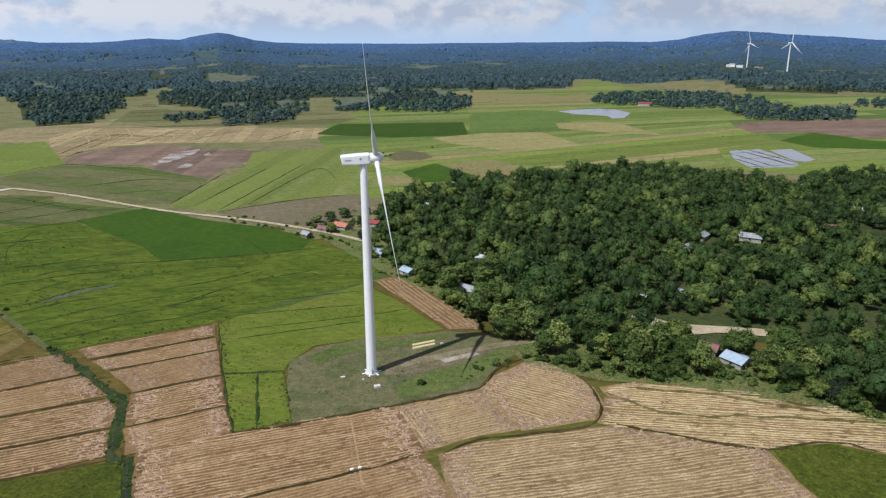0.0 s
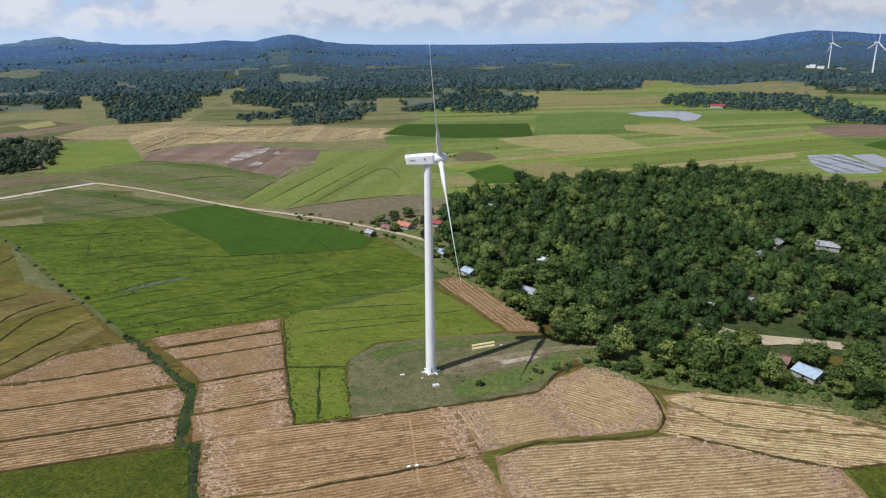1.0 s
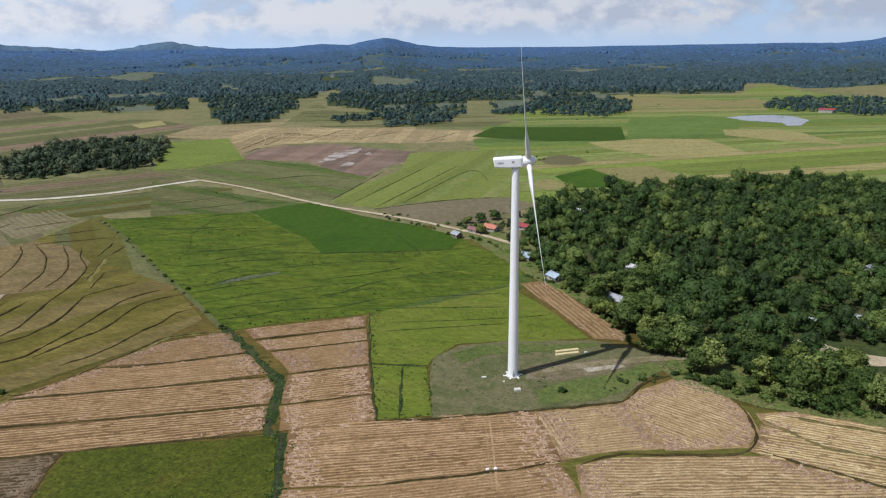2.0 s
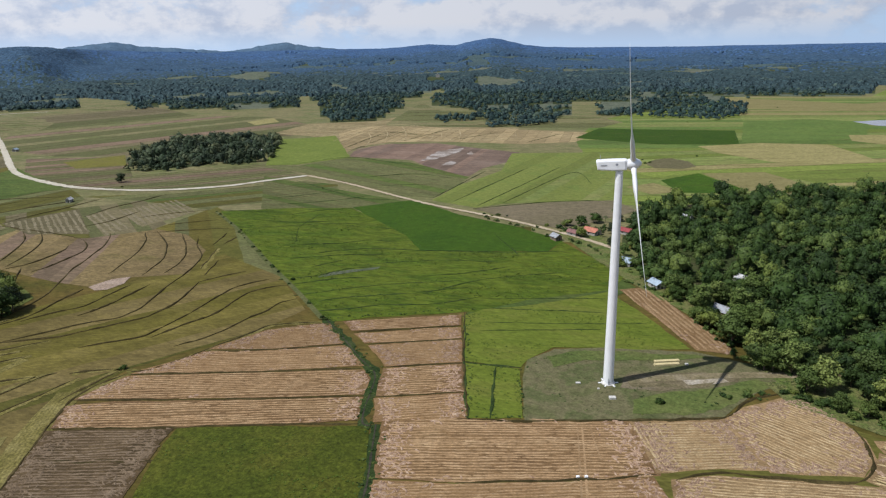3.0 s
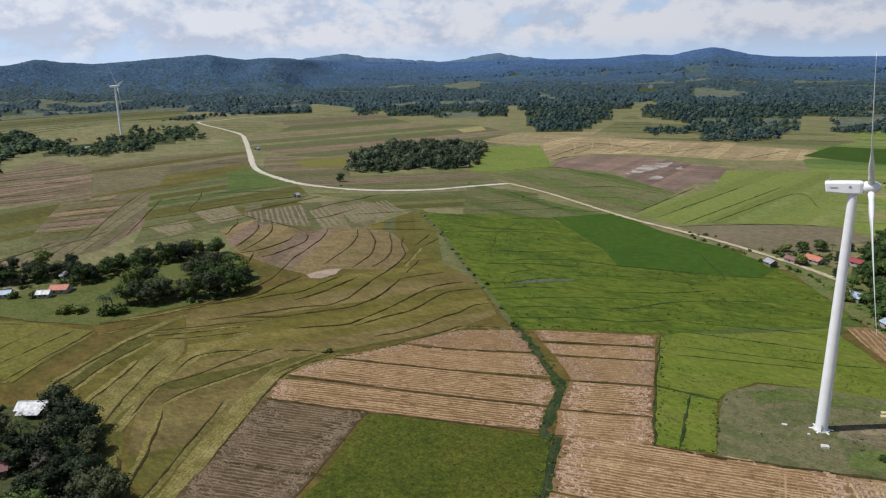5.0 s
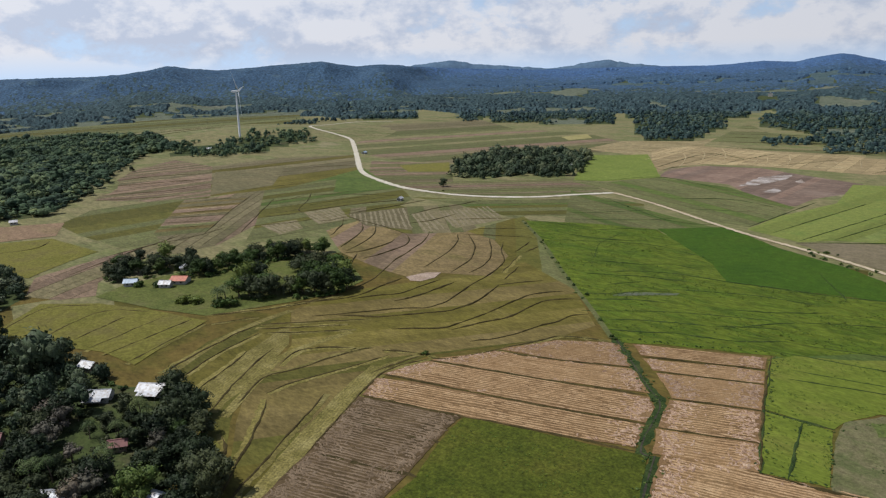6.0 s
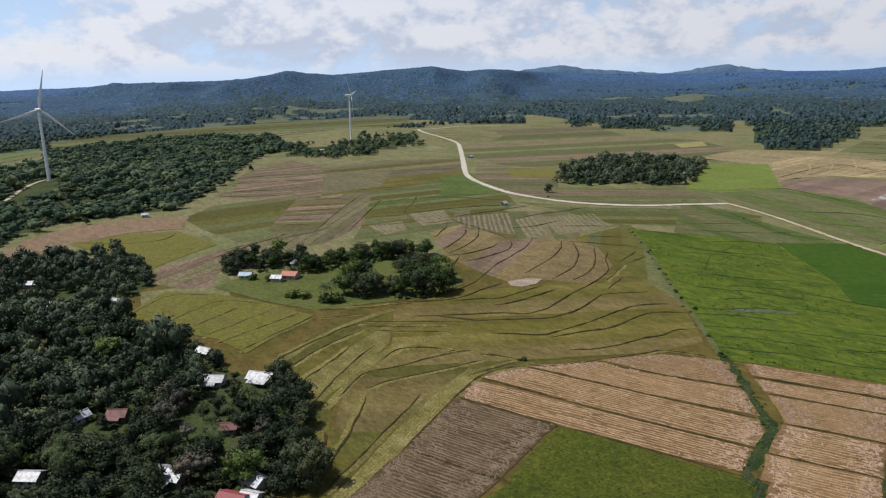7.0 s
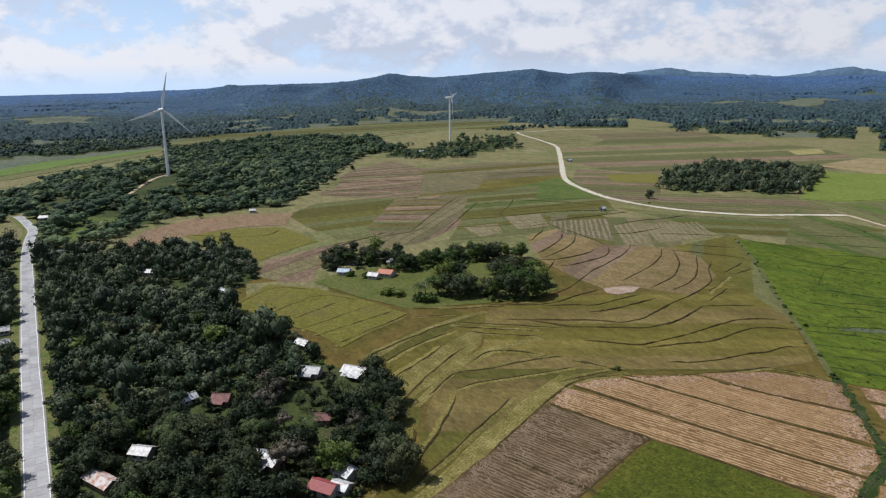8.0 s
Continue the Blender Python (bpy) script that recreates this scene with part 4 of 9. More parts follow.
CLEARINGS_EAST = ([(-639, 1948), (-479, 1979), (-565, 2291), (-737, 2317)], [(-900, 2754), (-818, 2740), (-917, 3081), (-1010, 3098)], [(-978, 1724), (-931, 1719), (-1048, 1950), (-1116, 1983)], [(-309, 3153), (-199, 3198), (-227, 3671), (-352, 3612)], [(-1536, 2027), (-1387, 2033), (-1675, 2488), (-1791, 2491)], [(-4219, 765), (-3928, 970), (-4673, 1162), (-4896, 896)], [(-2419, -159), (-2447, 37), (-2662, 28), (-2644, -169)],)
CLEARINGS = CLEARINGS_WEST + CLEARINGS_EAST
FAR_GROVE = [(290, 1250), (360, 1189), (414, 1144), (490, 1147), (473, 1073), (458, 978), (510, 952), (591, 953), (637, 1010), (672, 1093), (611, 1156), (598, 1200), (636, 1315), (572, 1466), (412, 1499), (331, 1401)]
FAR_BELT = [(-1380.6, 773.0), (-1341.1, 812.1), (-1329.7, 869.1), (-1392.3, 935.1), (-1391.7, 1030.9), (-1265.0, 1137.0), (-1390.3, 1254.5), (-1565.6, 1166.3), (-1564.2, 1031.7), (-1531.0, 906.5)]
FAR_GROVE_2 = [(713, 1147), (748, 1114), (795, 1140), (863, 1244), (784, 1251)]
ground = make_ground()

# plots
field("wood_floor", "dark leafy ground under the village trees", WOOD_VILLAGE, M["woodfloor"], -1, category="ground")
strips([(-148, 1082), (-120, 1161), (85, 1591), (328, 1640), (446, 2002), (628, 1486), (688, 1021), (697, 898), (399, 485), (269, 481), (226, 514), (166, 566), (63, 533), (-29, 483), (-55, 484), (-87, 606), (-146, 846)], 13.1, 34, ("ricey", "ricelight2", "ricey", "rice2",), "broad yellow-green rice land of the far plain", 13, 0.4)
strips([(-259.5, 61.1), (-280.6, 92.3), (-287.3, 120.3), (-288.3, 140.7), (-250.7, 114.7), (-220.1, 73.5), (-204.8, 62.4), (-181.6, 47.9), (-161.6, 24.2), (-198.9, 47.6), (-226.7, 62.2)], 116.6, 10, ("olive", "grass2", "olive2", "swath", "grass2",), "narrow olive terrace", 14, 0)
strips([(-253, 251), (-274, 292), (-309, 319), (-342, 326), (-345, 395), (-330, 385), (-228, 287), (-203, 262)], -50, 13, ("olive2", "olive3", "olive"), "olive paddy strip beside green rice", 40, 0)
strips([(-288.3, 140.7), (-292.9, 179.6), (-278, 214.3), (-257.4, 288.2), (-202.8, 262.5), (-164.4, 224), (-169.1, 198.7), (-196.2, 148.7), (-198.1, 121.7), (-172, 71.8), (-156.6, 35.9), (-162.1, 26.1), (-180.7, 49.5), (-203.8, 64.1), (-219, 75.4), (-248.8, 115.1)], 59.5, 11, ("olive", "olive2", "pink3", "olive", "grass2",), "curving olive terrace strip", 15, 0)
strips([(-444, 269), (-452, 301), (-372, 292), (-342, 326), (-309, 319), (-273.7, 292.3), (-253, 251.4), (-279.2, 237.3), (-287.5, 218.4), (-314.5, 219.4), (-362.3, 226.7)], -59.7, 15, ("pink", "pink2", "pink",), "pinkish tan dry terrace", 16, 0)
strips([(-363, 650), (-382, 707), (-361, 754), (-304, 773), (-243, 743), (-186, 720), (-181, 658), (-196, 611), (-196, 570), (-209, 563), (-239, 591), (-285, 643), (-324, 645)], 93.4, 13, ("plough", "plough3"), "reddish brown ploughed paddy strip", 17, 0)
strips([(314, 693), (351, 702), (348, 611), (333, 594), (293, 593), (297, 640)], -82.9, 15, ("water",), "silver flooded paddy strip", 18, 0.7)
strips([(-462, 124), (-484, 155), (-630, 274), (-640, 338), (-484, 234), (-446, 183), (-445, 151)], 133.9, 9, ("pink2", "olive4",), "narrow olive and tan dry paddy", 19, 0.36)
strips([(-669, 355), (-653, 473), (-559, 445), (-470, 389), (-454, 356), (-436, 305), (-416, 224), (-437, 198), (-484, 234)], 81.8, 17, ("olive3", "olive3", "rice3", "olive2",), "green and olive paddy plot", 20, 0.36)
strips([(-851, 384), (-857, 489), (-791, 580), (-646, 468), (-653, 441), (-622, 352), (-638, 274)], 85, 26, ("olive4", "olive4", "pink2", "olive",), "long olive and tan paddy", 21, 0.36)
strips([(-708, 190), (-804, 239), (-896, 300), (-962, 384), (-851, 384), (-638, 274), (-655, 223)], 93.1, 10, ("pink2", "pink2", "olive4",), "pinkish tan dry paddy strip", 22, 0.36)
strips([(-1153, 762), (-1225, 931), (-1259, 1289), (-879, 1034), (-714, 1034), (-537, 904), (-528, 794), (-655, 799), (-646, 649), (-619, 592), (-704, 568), (-808, 593), (-927, 667)], 69.2, 38, ("olive3", "olive3", "olive4", "plainfar", "pink2",), "long brown and olive paddy", 23, 0.36)
strips([(-613, 451), (-509, 424), (-450, 431), (-398, 471), (-350, 530), (-421, 587), (-481, 508), (-510, 484), (-621, 590), (-721, 544)], 45.7, 11, ("olive4", "pink2", "olive3",), "narrow paddy along the gravel road", 24, 0.36)
strips([(-460, 284), (-485, 308), (-469, 362), (-448, 360), (-419, 400), (-344, 339), (-341, 323), (-368, 293), (-374, 292), (-465, 302)], 141, 12, ("olive4", "olive3", "olive2",), "small olive paddy strip", 25, 0.3)
plot = [(-497.7, 288.0), (-494.1, 322.5), (-445.8, 297.3), (-448.1, 269.1)]
f = field("cut_field", "small paddy combed with pale cut straw", plot, M["olive4"], 3)
windrows(f, plot, -16.7, M["tan3"], 4.4, 1.7, 0.1, 130, 0.0)
plot = [(-461.8, 306.8), (-445.2, 359.5), (-375.5, 301.9), (-415.2, 289.6)]
f = field("cut_field", "small paddy combed with pale cut straw", plot, M["olive4"], 3)
windrows(f, plot, -36.7, M["tan3"], 4.4, 1.7, 0.1, 131, 0.0)
plot = [(-421.4, 343.5), (-420.0, 362.8), (-358.7, 321.9), (-359.7, 300.4)]
f = field("cut_field", "small paddy combed with pale cut straw", plot, M["olive4"], 3)
windrows(f, plot, -33.0, M["tan3"], 4.4, 1.7, 0.1, 132, 0.0)
plot = [(-413.6, 364.1), (-393.9, 411.9), (-347.7, 373.9), (-354.9, 327.9)]
f = field("cut_field", "small paddy combed with pale cut straw", plot, M["olive4"], 3)
windrows(f, plot, -34.0, M["tan3"], 4.4, 1.7, 0.1, 133, 0.0)
plot = [(-479.6, 236.3), (-476.3, 266.8), (-444.2, 251.7), (-439.8, 228.5)]
f = field("cut_field", "small paddy combed with pale cut straw", plot, M["olive4"], 3)
windrows(f, plot, -11.4, M["tan3"], 4.4, 1.7, 0.1, 134, 0.0)
strips([(-479, 397), (-388, 444), (-334, 506), (-296, 500), (-268, 452), (-344, 398), (-342, 384), (-416, 396)], 44.4, 14, ("olive3", "olive2", "rice3",), "olive green paddy strip", 26, 0.3)
strips([(-385, 519), (-338, 501), (-208, 450), (-239, 415), (-280, 402), (-307, 399)], -23, 12, ("rice3", "olive3", "olive3",), "green and olive paddy along the dirt road", 27, 0.3)
strips([(-420, 573), (-385, 581), (-360, 641), (-279, 627), (-194, 562), (-194, 468), (-217, 472), (-302, 516), (-366, 548), (-413, 562)], -27.1, 13, ("olive3", "rice3", "olive3",), "olive paddy behind the dirt road", 28, 0.3)
field("stubble_field", "dry tan harvested land below dark groves", [(-572.8, 818.4), (-588.2, 948.6), (-541.2, 977.3), (-493.7, 1006.4), (-487.5, 1085.4), (-420.6, 1023.1), (-341.2, 973.6), (-246.3, 958.4), (-210.2, 815.3), (-431.4, 754.5), (-502, 802.8)], M["tandry"], 1)
strips([(-493, 868), (-471, 936), (-360, 929), (-246, 934), (-123, 914), (-142, 820), (-197, 789), (-322, 787), (-367, 767), (-388, 719), (-377, 671), (-432, 758)], 96.5, 13, ("tan2",), "pale harvested paddy plot", 29, 0.4)
strips([(-79, 738), (45, 835), (141, 862), (425, 964), (406, 898), (402, 764), (306, 705), (275, 588), (297, 547), (215, 564), (181, 623), (101, 597), (64, 655), (8, 638), (-35, 603), (-64, 635)], 27.2, 21, ("ricey", "ricelight2", "ricey", "tanyel", "ricelight2",), "yellow-green distant rice plot", 30, 0.4)
strips([(46, 1595), (328, 1640), (385, 1597), (285, 1211), (230, 1134), (60, 1110), (55, 1324)], 10.3, 30, ("ricey", "rice2", "tanyel",), "distant green and yellow plot", 31, 0.4)
strips([(-192, 460), (-191, 522), (-175, 602), (-193, 712), (-104, 740), (-66, 605), (-57, 495), (-97, 482), (-135, 463), (-151, 445)], 83.1, 16, ("riceyellow", "riceyellow", "ricey",), "yellow-green ripening rice strip", 32, 0)
strips([(-1602, 150), (-1751, 324), (-1824, 548), (-1914, 821), (-1898, 1003), (-1825, 1162), (-1474, 932), (-1340, 698), (-1237, 516), (-1330, 483), (-1528, 426), (-1459, 240), (-1350, 118)], 91.5, 60, ("olive3", "plainfar", "olive2", "olive3",), "far green field behind the turbine", 33, 1.1)
strips([(-1173, -153), (-1207, -134), (-1293, -78), (-1323, -20), (-1436, 114), (-1312, 102), (-1222, 18), (-1198, -38), (-1100, -81), (-1000, -96), (-970, -118), (-939, -133)], 140.8, 60, ("olive3", "rice2", "plainfar",), "far green field among woods", 34, 1.1)
strips([(-417.7, 54.4), (-454, 69), (-471, 110), (-487, 160), (-474, 174), (-438, 115), (-413.8, 91.1), (-389.6, 81.6), (-397, 64.7)], 122.5, 10, ("pink2", "olive4",), "brown dry paddy strip beside the grove", 35, 0.36)
strips([(-465, 975), (-566, 1377), (-456, 1197), (-153, 1126), (-109, 1054), (-134, 974), (-365, 942), (-453, 948)], 16.2, 60, ("olive3", "plainfar", "olive3",), "far olive plot below dark groves", 36, 1.1)
strips([(-610, 128), (-655, 168), (-655, 223), (-638, 274), (-484, 155), (-488, 133), (-555, 127)], 92.7, 18, ("olive3", "olive2",), "smooth olive paddy", 37, 0)
strips([(-639.1, 247.7), (-610.4, 302.9), (-550.1, 247), (-483.5, 189.9), (-496.5, 161.7), (-516.4, 166.4), (-567.6, 200)], 66.4, 11, ("pink2", "olive4", "pink3", "olive3"), "narrow pinkish olive terrace", 41, 0)
strips([(628, 1486), (688, 1021), (960, 1180), (930, 1410), (848, 1420), (698, 1490)], 8, 60, ("ricey", "rice2", "plainfar",), "far green plot below the wooded hill", 38, 0.4)
field("grass_patch", "rough grass between rice fields", [(-92.6, 236.3), (-89, 258.7), (-59.3, 296.1), (-39.2, 323.1), (-22.6, 299.2), (-30, 284.3), (-63.1, 255.8), (-85, 243.5)], M["rice3"], 1)
field("rice_field", "wide field of green rice with uneven growth", [(-332, 382), (-288, 406), (-240, 419), (-163.9, 356.6), (-146.6, 327.9), (-76, 346.9), (-74, 373), (-41.1, 331), (-30.5, 313.3), (-32.1, 293.1), (-69.4, 266.3), (-87.2, 244.7), (-93.1, 242.4), (-121.6, 228.3), (-146.9, 214.1), (-227.5, 286.6)], M["rice"], 1)
field("rice_field", "deep green rice field beside the dirt road", [(-241, 421), (-206, 458), (-156, 421), (-109.3, 399.2), (-73.1, 373.3), (-76.2, 348), (-148.2, 327.4), (-170.1, 357.3)], M["ricedark"], 2)
field("rice_field", "bright green rice field beside the turbine ground", [(-91.7, 238.1), (-86.2, 247.9), (-64.1, 261.4), (-34.5, 288.6), (-12.6, 257.7), (4, 231.1), (-16, 224.8), (-29.6, 222.5), (-46.8, 216.5), (-54.8, 203.2), (-55.3, 195.4), (-77.7, 194.6)], M["ricelight"], 2)
field("rice_field", "small yellow-green rice plot", [(-77, 192.9), (-55.5, 194), (-50.5, 177.2), (-45.7, 160.3), (-62.9, 154.2)], M["ricelight"], 2)
field("turbine_ground", "worn grey-green grass round the turbine foot", [(-54.6, 202.3), (-46.6, 215.5), (-29.5, 221.9), (4.7, 229.3), (18.5, 226.1), (36.3, 221.1), (37.9, 215.7), (22.7, 196.4), (15, 180.6), (-5.9, 172.6), (-24.1, 166), (-44.8, 159), (-51.7, 181.2)], M["pad"], 1)
plot = [(-30.2, 293.5), (-18.3, 300), (-6.5, 282), (7.8, 257), (18.8, 237.2), (19, 230.7), (5.9, 231), (-2.3, 246), (-12.8, 263.3)]
f = field("stubble_field", "narrow strip of cut straw along the wood", plot, M["stub"], 3)
windrows(f, plot, -63, M["straw"], 2.2, 1.2, 0.25, 10, 0.05)
field("stubble_field", "rough olive grass between harvested paddies", [(-63.3, 149.2), (-23.9, 163.2), (15.1, 176.6), (26.7, 185.7), (46.1, 187.7), (58.7, 181.5), (107.7, 167.6), (136.5, 148.4), (88, 71.6), (-46.7, 74.5)], M["olive2"], 1)
plot = grown([(-86.4, 143.5), (-62.8, 152.6), (-47, 157), (-24, 165), (-13.3, 168.3), (-8.3, 157.4), (-3.4, 142.3), (-21.1, 133.8), (-41.8, 126.9), (-55.5, 121.7), (-77.4, 116.8), (-82.3, 130.7)], 1.2)
f = field("stubble_field", "harvested paddy with rows of pale straw", plot, M["stub"], 2)
windrows(f, plot, 18, M["straw"], 1.4, 0.68, 0.17, 12, 0.3)
plot = [(-13.3, 168.3), (-5.9, 171.4), (15.3, 179.4), (18.1, 175.4), (23.2, 162.3), (27.6, 153.8), (13.4, 150.3), (-3.4, 142.3), (-8.3, 157.4)]
f = field("stubble_field", "harvested paddy with strewn straw rows", plot, M["stub2"], 2)
windrows(f, plot, 20, M["straw2"], 1.4, 0.68, 0.17, 13, 0.3)
plot = [(-13.3, 168.3), (-5.9, 171.4), (-0.3, 157.1), (3.8, 145.7), (-3.4, 142.3), (-8.3, 157.4)]
f = field("stubble_field", "wedge of harvested paddy with cross rows", plot, M["stub2"], 3)
windrows(f, plot, -66, M["straw2"], 1.4, 0.68, 0.17, 14, 0.1)
plot = grown([(15.3, 179.4), (22, 188.4), (33.4, 198.4), (39.8, 199.1), (47.8, 191.2), (53.3, 179.2), (53.8, 168.7), (49.8, 159.2), (40.4, 156.8), (27.6, 153.8), (23.2, 162.3), (18.1, 175.4)], 1.2)
f = field("stubble_field", "rounded end of a harvested paddy with straw rows", plot, M["stub2"], 2)
windrows(f, plot, -31, M["straw2"], 1.45, 0.7, 0.17, 15, 0.3)
plot = grown([(2, 139.9), (13.1, 145.7), (39.3, 150.9), (54.6, 153.1), (69.2, 147), (95.2, 140.4), (96.5, 126.3), (99.1, 115.4), (91.5, 71.5), (29.1, 66.6), (10.4, 105.9), (4.1, 126)], 1.2)
f = field("stubble_field", "large harvested paddy with straw rows", plot, M["stub2"], 2)
windrows(f, plot, 11, M["straw2"], 1.4, 0.68, 0.17, 16, 0.3)
plot = grown([(-76.2, 113.7), (-54.7, 118.9), (-41.2, 124.2), (-20.8, 131.2), (-4.5, 138.9), (-0.8, 132.5), (2.5, 123.6), (8.2, 103.9), (19.3, 73.1), (-28.5, 62), (-71.1, 89.7)], 1.2)
f = field("stubble_field", "harvested paddy with straw rows beside a bund", plot, M["stub"], 2)
windrows(f, plot, 21, M["straw"], 1.4, 0.68, 0.17, 17, 0.3)
plot = grown([(58.1, 179), (68.6, 181.6), (92.7, 177.3), (110.1, 172.9), (115.9, 165.2), (96.8, 163.9), (70.9, 169.4), (58.7, 173.5)], 1.2)
f = field("stubble_field", "narrow harvested terrace of pale straw", plot, M["stub2"], 2)
windrows(f, plot, -10, M["strawpale"], 1.4, 0.75, 0.2, 18, 0.1)
plot = grown([(57.2, 171.2), (70.2, 167.2), (95.9, 161.8), (114.5, 162.4), (130.2, 164.1), (140.6, 154.8), (150.7, 145.9), (142.9, 130.3), (130.2, 138.4), (117.5, 144.6), (95.7, 141.6), (69.8, 148.9), (51.5, 157.1), (54.4, 163.3)], 1.2)
f = field("stubble_field", "curved harvested terrace of pale straw", plot, M["stub2"], 2)
windrows(f, plot, -8, M["strawpale"], 1.4, 0.75, 0.2, 19, 0.1)
field("rice_field", "dense dark green rice plot", [(98.1, 141.2), (116.6, 143.1), (129.3, 137), (142.2, 129.3), (132.1, 93.6), (97.8, 74.1), (100.4, 116.6), (97.5, 126.8)], M["ricedark2"], 2)
plot = grown([(-139.7, 216.1), (-93.6, 238.6), (-90, 228.1), (-131.7, 208.3)], 0.5)
f = field("stubble_field", "narrow harvested paddy strip with straw rows", plot, M["stub"], 2)
windrows(f, plot, 25, M["straw"], 1.5, 0.7, 0.17, 21, 0.4)
plot = grown([(-129.1, 205.3), (-89, 225.1), (-85.5, 215), (-121, 197.8)], 0.5)
f = field("stubble_field", "narrow harvested paddy strip with straw rows", plot, M["stub"], 2)
windrows(f, plot, 25, M["straw"], 1.5, 0.7, 0.17, 22, 0.4)
plot = grown([(-118, 196), (-84.7, 212.8), (-77.8, 193.5), (-103.7, 181.5)], 0.5)
f = field("stubble_field", "narrow harvested paddy strip with straw rows", plot, M["stub"], 2)
windrows(f, plot, 25, M["straw"], 1.5, 0.7, 0.17, 23, 0.4)
plot = grown([(-103.1, 179.2), (-77, 191.2), (-69.9, 171.1), (-96.8, 159.3), (-100.8, 168.6)], 0.5)
f = field("stubble_field", "narrow harvested paddy strip with straw rows", plot, M["stub"], 2)
windrows(f, plot, 25, M["straw"], 1.5, 0.7, 0.17, 24, 0.4)
plot = grown([(-96.6, 157.1), (-69.2, 169.6), (-63.4, 154.4), (-90, 143.5)], 0.5)
f = field("stubble_field", "narrow harvested paddy strip with straw rows", plot, M["stub"], 2)
windrows(f, plot, 25, M["straw"], 1.5, 0.7, 0.17, 25, 0.4)
plot = grown([(-178.3, 173.8), (-166.8, 197.1), (-151.1, 208.9), (-144.5, 211.4), (-129, 195.2), (-155.9, 180.9)], 0.5)
f = field("stubble_field", "long harvested paddy strip with straw rows", plot, M["stub"], 2)
windrows(f, plot, 21, M["straw"], 1.5, 0.7, 0.17, 26, 0.35)
plot = grown([(-190.3, 148.9), (-178.6, 170.7), (-154.6, 179), (-127, 193), (-112.9, 178.9), (-144.5, 164.1), (-191.5, 145.7)], 0.5)
f = field("stubble_field", "long harvested paddy strip with straw rows", plot, M["stub"], 2)
windrows(f, plot, 21, M["straw"], 1.5, 0.7, 0.17, 27, 0.35)
plot = grown([(-192.5, 143.2), (-143.3, 162.4), (-110.7, 175.5), (-105.5, 170.1), (-102.1, 158.4), (-132.6, 146.5), (-183.2, 128.7), (-196, 124)], 0.5)
f = field("stubble_field", "long harvested paddy strip with straw rows", plot, M["stub"], 2)
windrows(f, plot, 21, M["straw"], 1.5, 0.7, 0.17, 28, 0.35)
plot = grown([(-195.1, 118.9), (-181.3, 126.8), (-131.1, 144.4), (-101.3, 156.1), (-96.3, 142.5), (-122.4, 131.5), (-150.3, 120.4), (-187.6, 107.1)], 0.5)
f = field("stubble_field", "long harvested paddy strip with straw rows", plot, M["stub"], 2)
windrows(f, plot, 21, M["straw"], 1.5, 0.7, 0.17, 29, 0.35)
plot = [(-188.1, 104.9), (-180.2, 107.8), (-150, 119.2), (-144, 101.6), (-138.2, 85.6), (-133.4, 71.6), (-125.8, 53.2), (-112.6, 27.4), (-130.1, -0.8), (-154.3, 38.3), (-168.2, 67.3)]
f = field("stubble_field", "weathered grey-brown stubble plot with old straw", plot, M["stubdark"], 2)
windrows(f, plot, 21, M["strawgrey"], 1.5, 0.62, 0.17, 30, 0.7)
field("rice_field", "dark green rice plot beside the ditch", [(-149.2, 119.7), (-121.3, 130), (-96.7, 138.2), (-90.3, 139.6), (-84.8, 125.9), (-75.7, 103.6), (-65.6, 80.9), (-129.5, 53.9), (-133.6, 81.5), (-142.9, 101.9)], M["ricedark2"], 2)
field("dry_mud", "pale whitish dried mud on ploughed soil", [(-273.2, 635.6), (-275.9, 675.5), (-279, 710.2), (-271.5, 721.7), (-258.4, 739.9), (-253.2, 708.5), (-256.9, 681.1), (-262.7, 654.5)], M["pale"], 2, 1.6)
field("dry_mud", "pale whitish dried mud on ploughed soil", [(-242.9, 618.6), (-242.1, 645), (-231.8, 636.8), (-233.1, 621.6)], M["pale"], 3, 1.6)
field("dry_mud", "pale whitish dried mud on ploughed soil", [(-243.2, 702.5), (-240.6, 716.8), (-231.7, 697.2), (-235.6, 687.4)], M["pale"], 4, 1.6)
field("fallow_field", "smooth grey-brown fallow field", [(-151, 440), (-133, 456), (-97, 480), (-56, 497), (-36, 465), (-51, 444), (-75.6, 398.8), (-112, 415)], M["grey"], 1)
field("rice_field", "light green rice field", [(-531, 764), (-502, 779), (-469, 815), (-358, 644), (-389, 587), (-420, 573)], M["ricelight2"], 1)
field("rice_field", "distant dark green rice field", [(-133, 967), (-53, 968), (45, 976), (45, 835), (-45, 819), (-148, 857)], M["ricedark"], 1)
field("rice_field", "distant green rice field", [(60, 1084), (146, 1141), (229, 1125), (189, 919), (99, 876), (48, 856)], M["rice2"], 1)
field("stubble_field", "distant tan harvested field", [(0, 812), (68, 855), (141, 856), (169, 741), (118, 711), (70, 714), (22, 763)], M["tanyel"], 1)
field("fallow_field", "oval brown fallow plot", [(-48, 678), (-40, 704), (-25, 715), (-7, 698), (0, 669), (-12, 652), (-37, 650)], M["grey2"], 1)
field("rice_field", "dark green triangular rice plot", [(-28, 589), (2, 632), (40, 561), (16, 543), (-10, 539)], M["ricedark"], 1)
field("stubble_field", "tan harvested plot behind the wood", [(5, 632), (59, 652), (96, 583), (75, 557), (41, 559)], M["tanyel"], 1)
